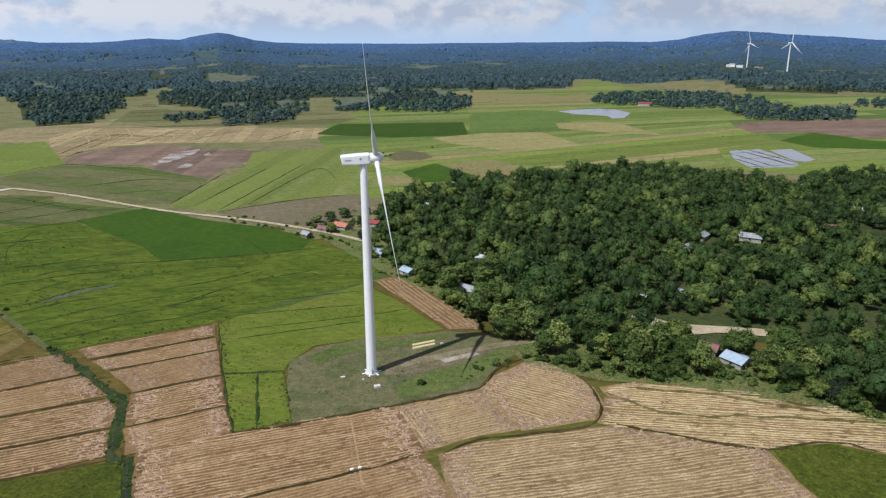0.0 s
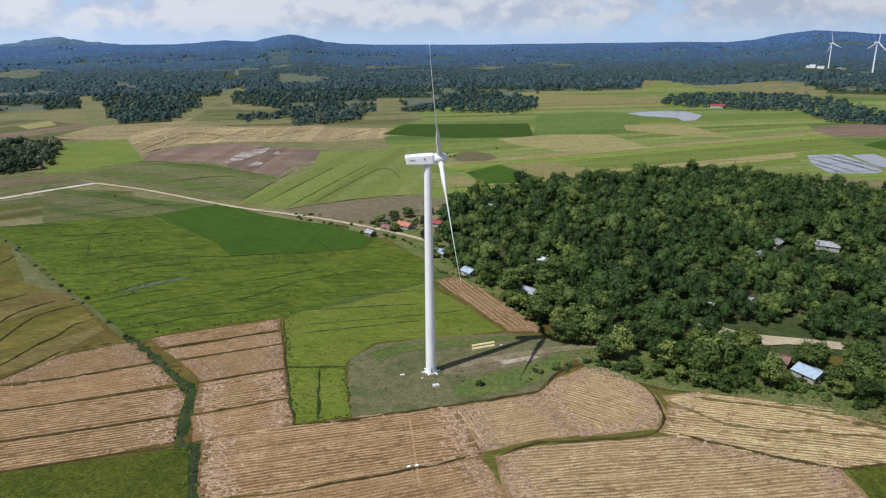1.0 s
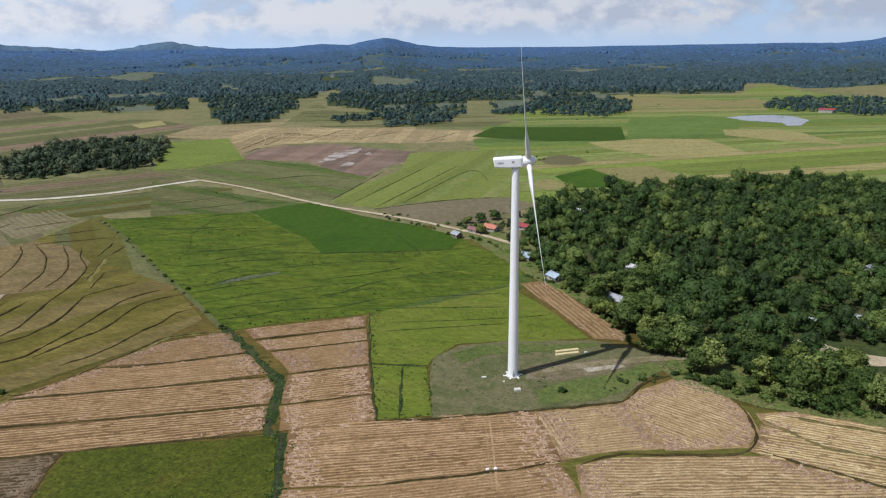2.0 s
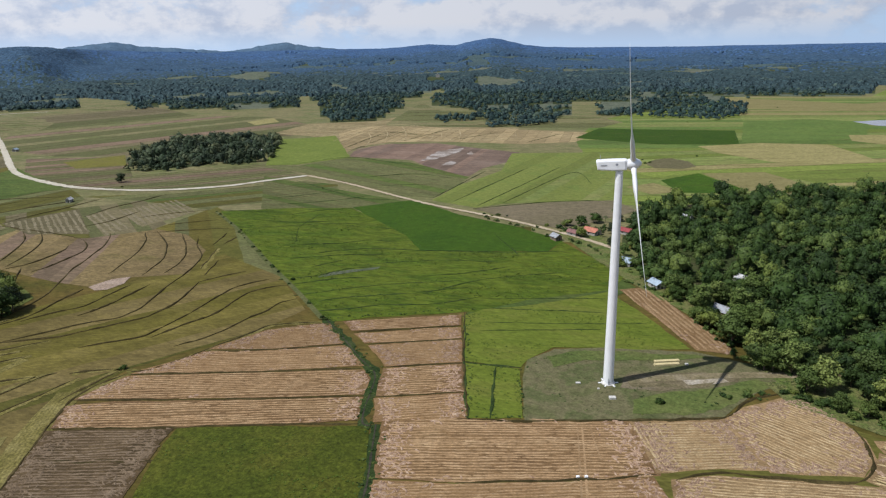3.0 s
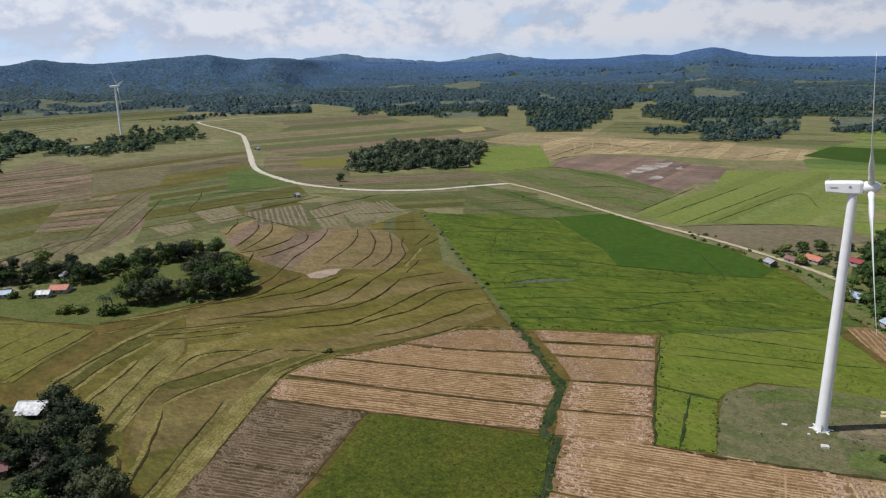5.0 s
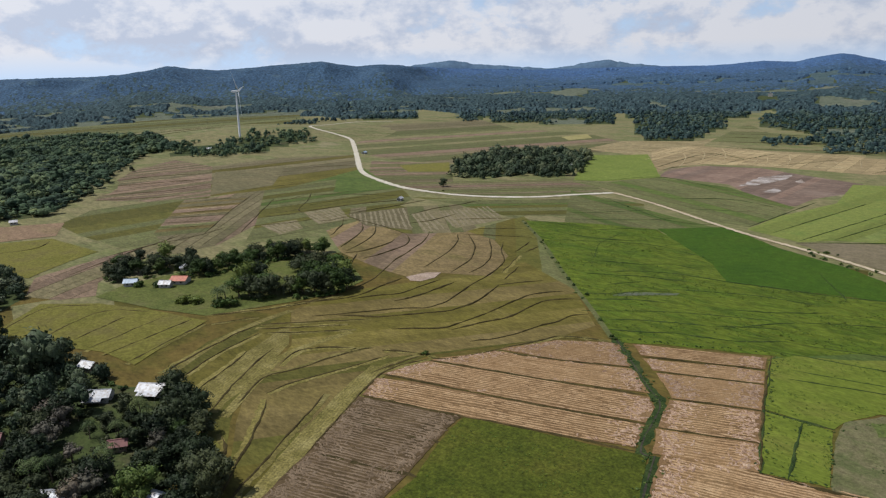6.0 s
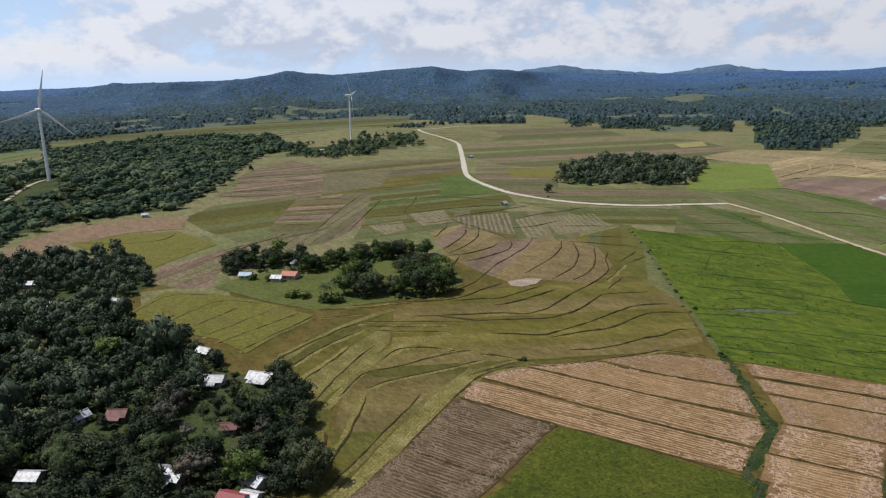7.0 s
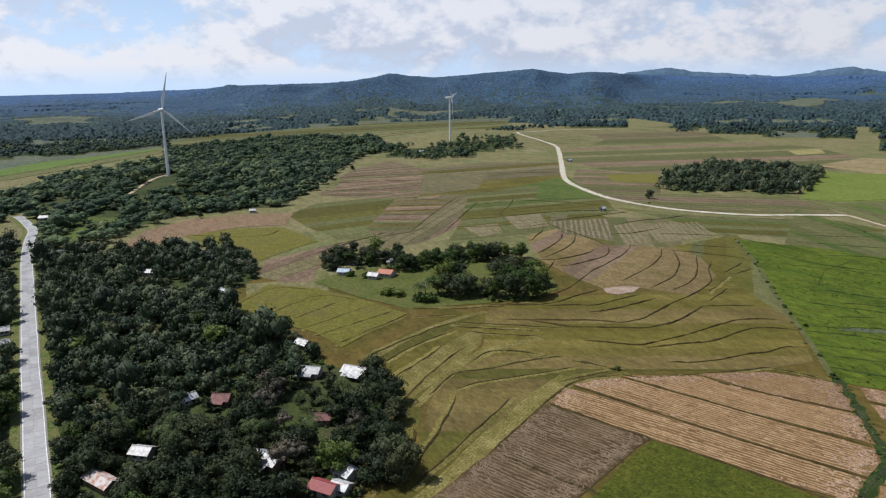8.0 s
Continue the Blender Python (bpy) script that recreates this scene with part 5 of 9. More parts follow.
field("stubble_field", "small tan harvested plot", [(-54, 551), (-33, 575), (-9, 544), (-31, 526)], M["tanyel"], 1)
field("stubble_field", "pale yellow harvested plot", [(175, 953), (239, 969), (266, 933), (283, 820), (225, 845), (169, 895)], M["tanyel"], 1)
field("stubble_field", "far pale harvested plot below the woods", [(45, 1577), (278, 1441), (341, 1514), (295, 1303), (144, 1292), (50, 1350)], M["tanyel"], 1)
field("grass_patch", "fresh green grass on the turbine ground", [(-12, 175), (2, 178), (14, 184.5), (21, 195), (33, 209), (27, 212), (13, 201), (-3, 191), (-13, 183)], M["padgreen"], 4, 1.2)
field("grass_patch", "fresh green grass on the turbine ground", [(-49, 207), (-40, 215.5), (-28, 220), (0, 226), (12, 226), (0, 220), (-18, 214), (-34, 208), (-44, 200)], M["padgreen"], 5, 1.2)
field("bare_soil", "brown trodden soil beside the turbine foot", [(-19, 190), (-8, 192), (4, 197), (20, 207), (22, 212), (8, 212), (-6, 207), (-17, 201)], M["padsoil"], 6, 1.2)
field("bare_soil", "pale bare soil beside the turbine track", [(1, 203.6), (6.4, 207.3), (15.2, 209.1), (17.2, 207), (10.5, 202.3), (3.1, 200.6)], M["baresoil"], 2)
field("bare_soil", "worn bare soil on the turbine ground", [(-16.6, 195.2), (-6.4, 198.1), (4.1, 200.6), (12.8, 205.2), (10.4, 200.4), (-2.2, 196.2), (-14.4, 192)], M["dirt3"], 2)
field("glade", "green grassy glade among woods", [(-675, -39), (-688, 4), (-655, 7), (-642, -36)], M["lawn"], 1)
field("glade", "green grassy glade in the east wood", [(253, 373), (268, 356), (264, 333), (247.1, 323.3), (243.4, 339.4)], M["lawn"], 1)
field("glade", "green grassy clearing in the north wood", [(-713, -34), (-717, -20), (-699, 7), (-659, 0), (-642, -19), (-652, -33)], M["rice3"], 1)
field("glade", "green grassy clearing in the north wood", [(-801, -70), (-839, -53), (-799, -44), (-731, -53), (-747, -67)], M["rice3"], 1)
field("glade", "green grassy clearing in the north wood", [(-618, -54), (-656, -40), (-640, -32), (-598, -41), (-589, -52)], M["rice3"], 1)
field("wet_hollow", "grey waterlogged hollow in green rice", [(-182.5, 267.9), (-179.2, 276.6), (-169.4, 284.1), (-158.2, 292.6), (-157.8, 288.5), (-167.6, 280.1), (-176.5, 271.3), (-181.2, 266.4)], M["wet"], 3)
field("rough_grass", "rough weedy grass beside the dirt road", [(-81, 392.3), (-72, 412), (-36.4, 376.4), (-19.5, 341.5), (9.7, 290.6), (10.2, 258.8), (-3.5, 276.2), (-28.4, 308.5), (-51.6, 344.9)], M["pad2"], 1)
field("rough_grass", "rough weedy grass along the foot of the wood", [(22.8, 228.2), (32.1, 245), (45.1, 249.8), (55.5, 226.1), (50.3, 199.3), (35.7, 199.7), (32.2, 214.8)], M["pad2"], 1)
field("rough_grass", "rough weedy grass along the foot of the wood", [(28.3, 209.7), (40.1, 215.6), (62.1, 213.9), (76.6, 210.4), (102.3, 202.6), (119.7, 193.7), (130.5, 186.2), (140.7, 176), (148.5, 167.3), (138.5, 151.6), (124.7, 164.3), (109.1, 170.6), (83.9, 180), (59.3, 183.9), (46.6, 190.3), (35.1, 196)], M["pad2"], 1)
field("flooded_paddy", "flooded paddy reflecting the sky", [(207, 1117), (242, 1143), (283, 1159), (309, 1138), (317, 1082), (287, 1010), (268, 1004), (270, 1043), (227, 1071)], M["water"], 1, category="water")
field("flooded_paddy", "half-flooded paddy strip", [(357, 694), (384, 701), (374, 632), (358, 620), (351, 630)], M["water"], 1, category="water")
field("ploughed_field", "broad brown ploughed field", [(415, 930), (480, 960), (547, 962), (622, 979), (683, 946), (579, 772), (515, 776), (465, 836), (400, 834)], M["plough"], 1)
field("rice_field", "dark green rice strip", [(402, 764), (476, 830), (504, 758), (549, 729), (517, 682), (413, 711)], M["ricedark"], 1)
field("dry_mud", "pinkish bare patch of dry soil", [(-287.9, 217.7), (-286, 231.7), (-279.4, 237.5), (-274.8, 227.7), (-275.7, 217.5), (-281.2, 214.4)], M["dry2"], 2)
field("rice_field", "golden ripe rice field in narrow strips", [(-363.9, 26.6), (-381, 41), (-396.7, 56.1), (-373.9, 78.2), (-341.1, 93.3), (-305.9, 104.2), (-292.4, 79.9), (-278.5, 59.1), (-302.6, 55.1), (-322.7, 44.3), (-340.5, 28.9)], M["gold"], 1)
field("rice_field", "golden ripe rice field", [(-569, 31), (-574, 75), (-560, 109), (-491, 118), (-480, 96), (-456, 66), (-506, 53)], M["gold"], 1)
field("fallow_field", "tan dry paddy along the wood edge", [(-538, -24), (-608, 9), (-639, 50), (-639, 89), (-616, 135), (-568, 114), (-579, 76), (-567, 34), (-542, -5)], M["tan"], 1)
field("fallow_field", "dark grey-green fallow paddy", [(-796, 360), (-766, 441), (-647, 349), (-645, 277)], M["grey3"], 1)
field("rice_field", "bright green rice plot beside the gravel road", [(-654, 439), (-675, 494), (-526, 417), (-560, 365)], M["rice3"], 1)
field("lawn", "green grass of a garden grove", [(-387.2, 80.8), (-398.5, 100.8), (-397.5, 139), (-392, 191), (-348, 219.5), (-300.8, 197.1), (-293.5, 172.6), (-299.4, 147.5), (-313.4, 107.6), (-343.1, 94.1)], M["lawn"], 1, category="lawn")
field("rice_field", "small golden rice plot", [(-657, 537), (-628, 597), (-569, 538), (-607, 507)], M["gold"], 1)
field("fallow_field", "pale yellow plot", [(-709, 951), (-702, 1018), (-655, 964), (-665, 911)], M["tanyel"], 1)

# bunds and ditches
bund([(-193.9, 145.8), (-197.9, 127), (-189, 105.8), (-177.1, 84.5), (-167.7, 67.3)], M["bund"], 1.15, 0.28, 1)
bund([(-361, 26), (-386.5, 55.2), (-371.7, 77.5)], M["bund"], 1.15, 0.28, 2)
bund([(-338.7, 37.1), (-359.1, 73.4), (-339.2, 92.5)], M["bund"], 1.15, 0.28, 3)
bund([(-325.2, 45), (-342.8, 80.8)], M["bund"], 1.15, 0.28, 4)
bund([(-310.5, 49.2), (-328.7, 94.8)], M["bund"], 1.15, 0.28, 5)
bund([(-298.9, 53.9), (-313.9, 101.4)], M["bund"], 1.15, 0.28, 6)
bund([(-283.1, 56.8), (-303.5, 101.4)], M["bund"], 1.15, 0.28, 7)
bund([(-581, 24), (-541, 68), (-537, 94), (-560, 109)], M["bund"], 0.6, 0.36, 8)
bund([(-240.2, 335.1), (-231.1, 324.8), (-248, 357), (-254, 395)], M["bundgreen"], 0.7, 0.2, 15)
bund([(-119.8, 259.6), (-97.1, 289), (-61.8, 311.4)], M["bundgreen"], 0.7, 0.2, 17)
bund([(-133.2, 331.4), (-100.9, 338.6), (-68, 350.6)], M["bundgreen"], 0.7, 0.2, 18)
bund([(-342, 507), (-249, 452), (-217, 461)], M["bundgreen"], 0.6, 0.36, 20)
bund([(-392, 592), (-356, 644), (-271, 609)], M["bundgreen"], 0.6, 0.36, 22)
bund([(-290, 537), (-249, 565), (-206, 553)], M["bundgreen"], 0.6, 0.36, 23)
bund([(-194, 468), (-189, 597)], M["bundgreen"], 0.6, 0.36, 24)
bund([(-174, 461), (-154, 624)], M["bundgreen"], 0.6, 0.36, 25)
bund([(-152, 448), (-124, 638)], M["bundgreen"], 0.6, 0.36, 26)
bund([(-136, 465), (-108, 607), (-80, 552)], M["bundgreen"], 0.6, 0.36, 27)
bund([(-214, 523), (-260, 503)], M["bundgreen"], 0.6, 0.36, 28)
bund([(51.7, 158.1), (70, 149.5), (95.3, 140.7), (117.1, 144), (129.8, 137.8)], M["bund"], 1.3, 0.34, 30)
bund([(-3.4, 141.7), (-21, 133), (-41.5, 125.7), (-55.1, 120.3)], M["bund"], 1.3, 0.34, 31)
bund([(2, 140.4), (13.2, 147.9), (39.7, 152.8), (49.7, 157.2), (53.9, 166.1), (54.1, 178.3), (51.8, 185.8)], M["bund"], 1.3, 0.34, 32)
bund([(-62.8, 153.5), (-44.6, 158.3), (-24.1, 165.3), (-5.9, 171.8), (15, 180.2), (22.5, 194.1), (34, 203.1)], M["bund"], 1.3, 0.34, 33)
bund([(-91, 237.5), (-77.1, 194.6), (-62.8, 153.5)], M["bundgreen"], 1.15, 0.28, 34)
bund([(-76.8, 193.7), (-65.8, 194.3), (-55.3, 195.4)], M["bundgreen"], 1.15, 0.28, 35)
bund([(-64.5, 193.4), (-55.6, 155.9)], M["bundgreen"], 1.15, 0.28, 36)
bund([(-399, 704), (-408, 862), (-339, 832)], M["bundgreen"], 0.6, 0.36, 37)
bund([(-387, 755), (-397, 907)], M["bundgreen"], 0.6, 0.36, 38)
bund([(-295, 805), (-259, 898)], M["bundgreen"], 0.6, 0.36, 39)
bund([(-354, 784), (-340, 916)], M["bundgreen"], 0.6, 0.36, 40)
bund([(-199, 799), (-171, 905)], M["bundgreen"], 0.6, 0.36, 41)
bund([(-152, 441), (-97, 482), (-56, 495)], M["bundgreen"], 0.6, 0.36, 42)
bund([(-91.3, 248.7), (-33.2, 260.4)], M["bundgreen"], 0.7, 0.2, 43)
bund([(-31.3, 240.6), (-79.9, 224.5)], M["bundgreen"], 0.7, 0.2, 44)
bund([(-116.9, 376.3), (-90.6, 335.1)], M["bundgreen"], 0.7, 0.2, 45)
bund([(-87.4, 262.1), (-35, 279)], M["bundgreen"], 0.7, 0.2, 51)
bund([(-82.2, 233.1), (-31.9, 246.9), (-12.4, 254.2)], M["bundgreen"], 0.7, 0.2, 52)
bund([(-166.4, 295.4), (-130.4, 313.7), (-96.4, 320.2)], M["bundgreen"], 0.7, 0.2, 54)
bund([(-180.8, 237.3), (-147.1, 263.9), (-108.5, 283.4)], M["bundgreen"], 0.7, 0.2, 55)
bund([(-277, 347), (-222, 375), (-176.3, 367.1)], M["bundgreen"], 0.7, 0.2, 58)
bund([(-261.4, 63), (-271.5, 83.7), (-279.2, 104.7), (-283.1, 118.5)], M["bund"], 1.15, 0.28, 60)
bund([(-251.9, 65.7), (-262.2, 84.7), (-268.1, 98.9), (-272.4, 113.1)], M["bund"], 1.15, 0.28, 61)
bund([(-238, 67.4), (-245.4, 80.3), (-256.9, 98.6)], M["bund"], 1.15, 0.28, 62)
bund([(-217, 60.8), (-233.1, 80.4), (-245.3, 97.7), (-252, 107.9)], M["bund"], 1.15, 0.28, 63)
bund([(-165.2, 37.3), (-180.7, 52.8), (-198.6, 70.1), (-210.7, 80)], M["bund"], 1.15, 0.28, 64)
bund([(-162.4, 38.6), (-171.1, 51.6), (-187, 78.1), (-198.7, 97.5)], M["bund"], 1.15, 0.28, 65)
bund([(-181.5, 46.2), (-189.8, 52.6), (-199.2, 56)], M["bund"], 1.15, 0.28, 66)
bund([(-215.4, 82), (-215.8, 96.3), (-212.1, 115.7), (-208.8, 136.6)], M["bund"], 1.15, 0.28, 67)
bund([(-215, 70.9), (-228.2, 89.3), (-226, 102.7), (-223.5, 129.9), (-219.7, 137.8)], M["bund"], 1.15, 0.28, 68)
bund([(-233.6, 99.7), (-240.8, 113.5), (-233.9, 125.3), (-226.1, 131.8)], M["bund"], 1.15, 0.28, 69)
bund([(-270.7, 115.2), (-261, 124.8), (-243.7, 145)], M["bund"], 1.15, 0.28, 71)
bund([(-277.8, 116.2), (-266.8, 128.5), (-250, 148.1)], M["bund"], 1.15, 0.28, 72)
bund([(-282.7, 119), (-268, 135.8), (-249, 159.2)], M["bund"], 1.15, 0.28, 73)
bund([(-313.4, 108.1), (-299.7, 132), (-292.8, 152), (-286.5, 173.3)], M["bund"], 1.15, 0.28, 74)
bund([(-300.6, 103.4), (-291.5, 123.9)], M["bund"], 1.15, 0.28, 75)
bund([(-215, 138.6), (-208.6, 142.7), (-199.2, 148.6)], M["bund"], 1.15, 0.28, 83)
bund([(-200.7, 121.2), (-200, 135.4), (-197.9, 147.4)], M["bund"], 1.15, 0.28, 84)
bund([(-197.9, 147.4), (-188.6, 149.8), (-179.7, 170.2), (-171, 195.6), (-167.7, 202.7), (-149.8, 212.3)], M["bund"], 1.15, 0.28, 85)
bund([(-252.6, 260.5), (-269.2, 297.6)], M["bund"], 1.15, 0.28, 95)
bund([(-130.4, 206.8), (-89.5, 226.6)], M["bund"], 1.0, 0.3, 99)
bund([(-119.5, 196.9), (-85.1, 213.9)], M["bund"], 1.0, 0.3, 100)
bund([(-103.4, 180.4), (-77.4, 192.4)], M["bund"], 1.0, 0.3, 101)
bund([(-96.7, 158.2), (-69.6, 170.4)], M["bund"], 1.0, 0.3, 102)
bund([(-177.4, 89.4), (-167.2, 93.4), (-154.3, 98.2), (-140.3, 102.6)], M["bund"], 2.6, 0.1, 103)
bund([(-165.7, 71.1), (-155.6, 75.1), (-144, 79.7), (-132.8, 84.1)], M["bund"], 2.6, 0.1, 104)
bund([(-179, 170.5), (-155.2, 180), (-128.2, 193.7)], M["bund"], 1.0, 0.32, 105)
bund([(-193.2, 145), (-168.4, 153.9), (-143.9, 163.3), (-111.8, 176.7)], M["bund"], 1.0, 0.32, 106)
bund([(-196.6, 122.8), (-182.2, 127.7), (-131.9, 145.5), (-101.5, 157.3)], M["bund"], 1.0, 0.32, 107)
bund([(-188.1, 105.7), (-167.5, 113), (-149.8, 119.8), (-121.7, 130.6), (-94.8, 140.4)], M["bund"], 1.0, 0.32, 108)
bund([(-93.1, 242.4), (-77.8, 195.6), (-68.7, 170.2), (-62.4, 153.3)], M["bund"], 1.0, 0.32, 109)
bund([(-503.6, 283.9), (-498.6, 302.7), (-495.3, 324.1), (-489.8, 345.3), (-479.8, 367), (-467.2, 388)], M["bund"], 1.05, 0.42, 200)
bund([(-457.7, 273.9), (-452.4, 284.3), (-452.4, 300.2), (-432.6, 298.3), (-396.5, 295.8), (-368.1, 290)], M["bund"], 1.05, 0.42, 201)
bund([(-462.9, 313.3), (-461.5, 329.6), (-458.6, 353.8), (-457.2, 393.8)], M["bund"], 1.05, 0.42, 202)
bund([(-395.4, 316.7), (-389.3, 335.3), (-392.1, 366.1)], M["bund"], 1.05, 0.42, 203)
bund([(-418.6, 338.6), (-422.4, 368.5), (-418.5, 392.5), (-417.5, 427.4)], M["bund"], 1.05, 0.42, 204)
bund([(-377.1, 351.1), (-363, 365.9), (-344.3, 382.6)], M["bund"], 1.05, 0.42, 205)
bund([(-341.1, 337.8), (-328.1, 349.5), (-315.7, 359.4)], M["bund"], 1.05, 0.42, 206)
bund([(-335.8, 317.5), (-316.5, 329.4), (-293, 341.1)], M["bund"], 1.05, 0.42, 207)
bund([(-449.3, 294.1), (-430.7, 278.6), (-418.6, 264.1), (-409.2, 252.8)], M["bund"], 1.05, 0.42, 208)
bund([(-428.8, 296.1), (-407.3, 280.6), (-392.5, 263.2), (-380.4, 244.1), (-374.9, 235.8)], M["bund"], 1.05, 0.42, 209)
bund([(-417, 300.3), (-396.8, 284.4), (-383.1, 269.5), (-369.8, 246.7), (-363.1, 230.3)], M["bund"], 1.05, 0.42, 210)
bund([(-365.1, 276), (-358.9, 266.9), (-354.8, 248.3), (-356, 235.3), (-360.2, 226.6)], M["bund"], 1.05, 0.42, 211)
bund([(-368.1, 290), (-353.3, 278.9), (-344.3, 266.7), (-341.1, 250.8), (-339.1, 236.8), (-340.4, 228.1)], M["bund"], 1.05, 0.42, 212)
bund([(-362.2, 308.1), (-347.8, 289.7), (-334.4, 266.3), (-322, 239.6), (-305.6, 213.3), (-297.4, 197.2), (-293.8, 181), (-291.4, 169.8), (-293.4, 156.9), (-297.7, 143.8)], M["bund"], 1.05, 0.42, 213)
bund([(-341, 315.7), (-329.7, 303.9), (-316.9, 286.4), (-306.7, 266.1), (-299.2, 249.3), (-295.7, 238.1)], M["bund"], 1.05, 0.42, 214)
bund([(-336.9, 322.1), (-312.7, 302.5), (-300.5, 289.6), (-287, 270.8), (-279.5, 254.3), (-275.8, 242.3)], M["bund"], 1.05, 0.42, 215)
bund([(-314, 320.5), (-296.3, 301.1), (-279.1, 280.1), (-271, 264.5), (-266.4, 248)], M["bund"], 1.05, 0.42, 216)
bund([(-300.4, 319.1), (-286.6, 300.3), (-271.5, 285.5), (-263.5, 273.4), (-254.9, 251.2), (-250.8, 235), (-245.5, 219.8), (-239.9, 201.8), (-240.4, 189.6), (-248.4, 181.9), (-256.5, 168.4), (-269, 149.6)], M["bund"], 1.05, 0.42, 217)
bund([(-277.3, 303.7), (-286.4, 330.4)], M["bund"], 1.05, 0.42, 218)
bund([(-271.5, 305.8), (-273.9, 324)], M["bund"], 1.05, 0.42, 219)
bund([(-252.7, 277.3), (-242.7, 251.5)], M["bund"], 1.05, 0.42, 220)
bund([(-238.3, 241.8), (-231.5, 254.7), (-225.5, 264.4)], M["bund"], 1.05, 0.42, 221)
bund([(-238.3, 241.8), (-233, 226.4), (-228.1, 212.2), (-228.1, 202.3), (-229.3, 192.3), (-235, 184), (-244.1, 169.7), (-249.8, 162.5), (-265.4, 152.3), (-273.8, 142.5)], M["bund"], 1.05, 0.42, 222)
bund([(-205.7, 256.1), (-212.9, 244.5), (-215.2, 233.2), (-214, 216), (-212.8, 204.2), (-213, 189), (-214, 175.9), (-221.4, 167), (-231.4, 157.9)], M["bund"], 1.05, 0.42, 223)
bund([(-190.1, 252.1), (-198.7, 244.1), (-203.3, 235.9), (-202.2, 220.5), (-201.3, 206.3), (-204.1, 197.6), (-207.3, 186.1), (-210.3, 175.3)], M["bund"], 1.05, 0.42, 224)
bund([(-175.4, 235), (-180.7, 227.1), (-180.2, 216.8), (-183.7, 204), (-184.7, 192.9), (-187.9, 181.5), (-194.4, 171.2)], M["bund"], 1.05, 0.42, 225)
bund([(-288.2, 214.9), (-287, 203.9), (-284, 189.1), (-282.4, 174.9), (-287.3, 163.7), (-294.4, 152.1)], M["bund"], 1.05, 0.42, 226)
bund([(-269.4, 227), (-269, 210.8), (-268, 195.2), (-274.7, 184.3), (-280.4, 171.7)], M["bund"], 1.05, 0.42, 227)
bund([(-260.8, 231.2), (-258.7, 212), (-258.1, 196.5), (-260.6, 184.9)], M["bund"], 1.05, 0.42, 228)
bund([(-352, 232), (-339.7, 218.3), (-321.9, 202.1)], M["bund"], 1.05, 0.42, 229)
bund([(-335.8, 385.6), (-307.2, 389.3), (-278.4, 391.4)], M["bundgreen"], 0.8, 0.3, 240)
bund([(-275.3, 386.7), (-261.1, 403.3), (-244.5, 417.1)], M["bundgreen"], 0.8, 0.3, 241)
bund([(-226.5, 319.4), (-204.8, 327.3), (-187.9, 340.5), (-168.5, 340.6)], M["bundgreen"], 0.8, 0.3, 242)
bund([(-207.3, 304), (-191.7, 317.4), (-173, 325.6), (-148.4, 328.2), (-125.9, 334.1), (-104, 338.5)], M["bundgreen"], 0.8, 0.3, 243)
bund([(-215, 291.3), (-201.1, 300.1), (-186.6, 307.9), (-160.8, 315)], M["bundgreen"], 0.8, 0.3, 244)
bund([(-195.2, 260.1), (-183.5, 269.6), (-173.9, 283.8), (-161.2, 291.8)], M["bundgreen"], 0.8, 0.3, 245)
bund([(-190.1, 252.1), (-171.7, 267), (-155.7, 275)], M["bundgreen"], 0.8, 0.3, 246)
bund([(-130.7, 284.5), (-112.3, 294.4), (-92.5, 311.1)], M["bundgreen"], 0.8, 0.3, 247)
bund([(-123.4, 259.3), (-112, 268.1), (-99.8, 275.4)], M["bundgreen"], 0.8, 0.3, 248)
bund([(-159.2, 222.6), (-145.5, 230.2), (-132.3, 239.3), (-110.1, 247.8), (-92.8, 262.6)], M["bundgreen"], 0.8, 0.3, 249)
bund([(-163.6, 235.4), (-152.7, 243.8), (-123.4, 259.3)], M["bundgreen"], 0.8, 0.3, 250)
bund([(-324, 429.2), (-303.3, 448.1), (-278.5, 481.4)], M["bundgreen"], 0.8, 0.3, 251)
bund([(-306.1, 410.6), (-280.6, 428.1), (-259.9, 446.3), (-246.3, 464.9)], M["bundgreen"], 0.8, 0.3, 252)
bund([(-194.1, 281.7), (-182.4, 299.8)], M["bundgreen"], 0.8, 0.3, 253)
bund([(-297, 367.8), (-254.5, 368.4), (-227.5, 385)], M["bundgreen"], 0.8, 0.3, 254)
bund([(-390.2, 692.3), (-380.3, 757.4), (-360, 791.3), (-322.6, 795.8), (-253.5, 814.6), (-216.9, 841.8)], M["bundtan"], 1.5, 0.5, 260)
bund([(-422.3, 734.7), (-426.5, 809.9), (-389.1, 839), (-330, 835.5), (-261.2, 866.2), (-226.9, 881.5)], M["bundtan"], 1.5, 0.5, 261)
bund([(-444.1, 762.6), (-454.9, 848.7), (-427, 884.1), (-368.7, 870.9), (-306.8, 860.6)], M["bundtan"], 1.5, 0.5, 262)
bund([(-376.3, 677.2), (-372.4, 732.7), (-351.2, 771)], M["bundtan"], 1.5, 0.5, 263)
bund([(-517.3, 805.4), (-487, 840.5), (-471.2, 918.4), (-433, 959.8), (-365.4, 929), (-298.5, 909.5)], M["bundtan"], 1.5, 0.5, 264)
bund([(-526.6, 844.4), (-498.2, 896.2), (-474.9, 966.6), (-453.3, 1006.6)], M["bundtan"], 1.5, 0.5, 265)
bund([(-355.8, 792.5), (-385.7, 866.5), (-425.8, 945.3)], M["bundtan"], 1.5, 0.5, 266)
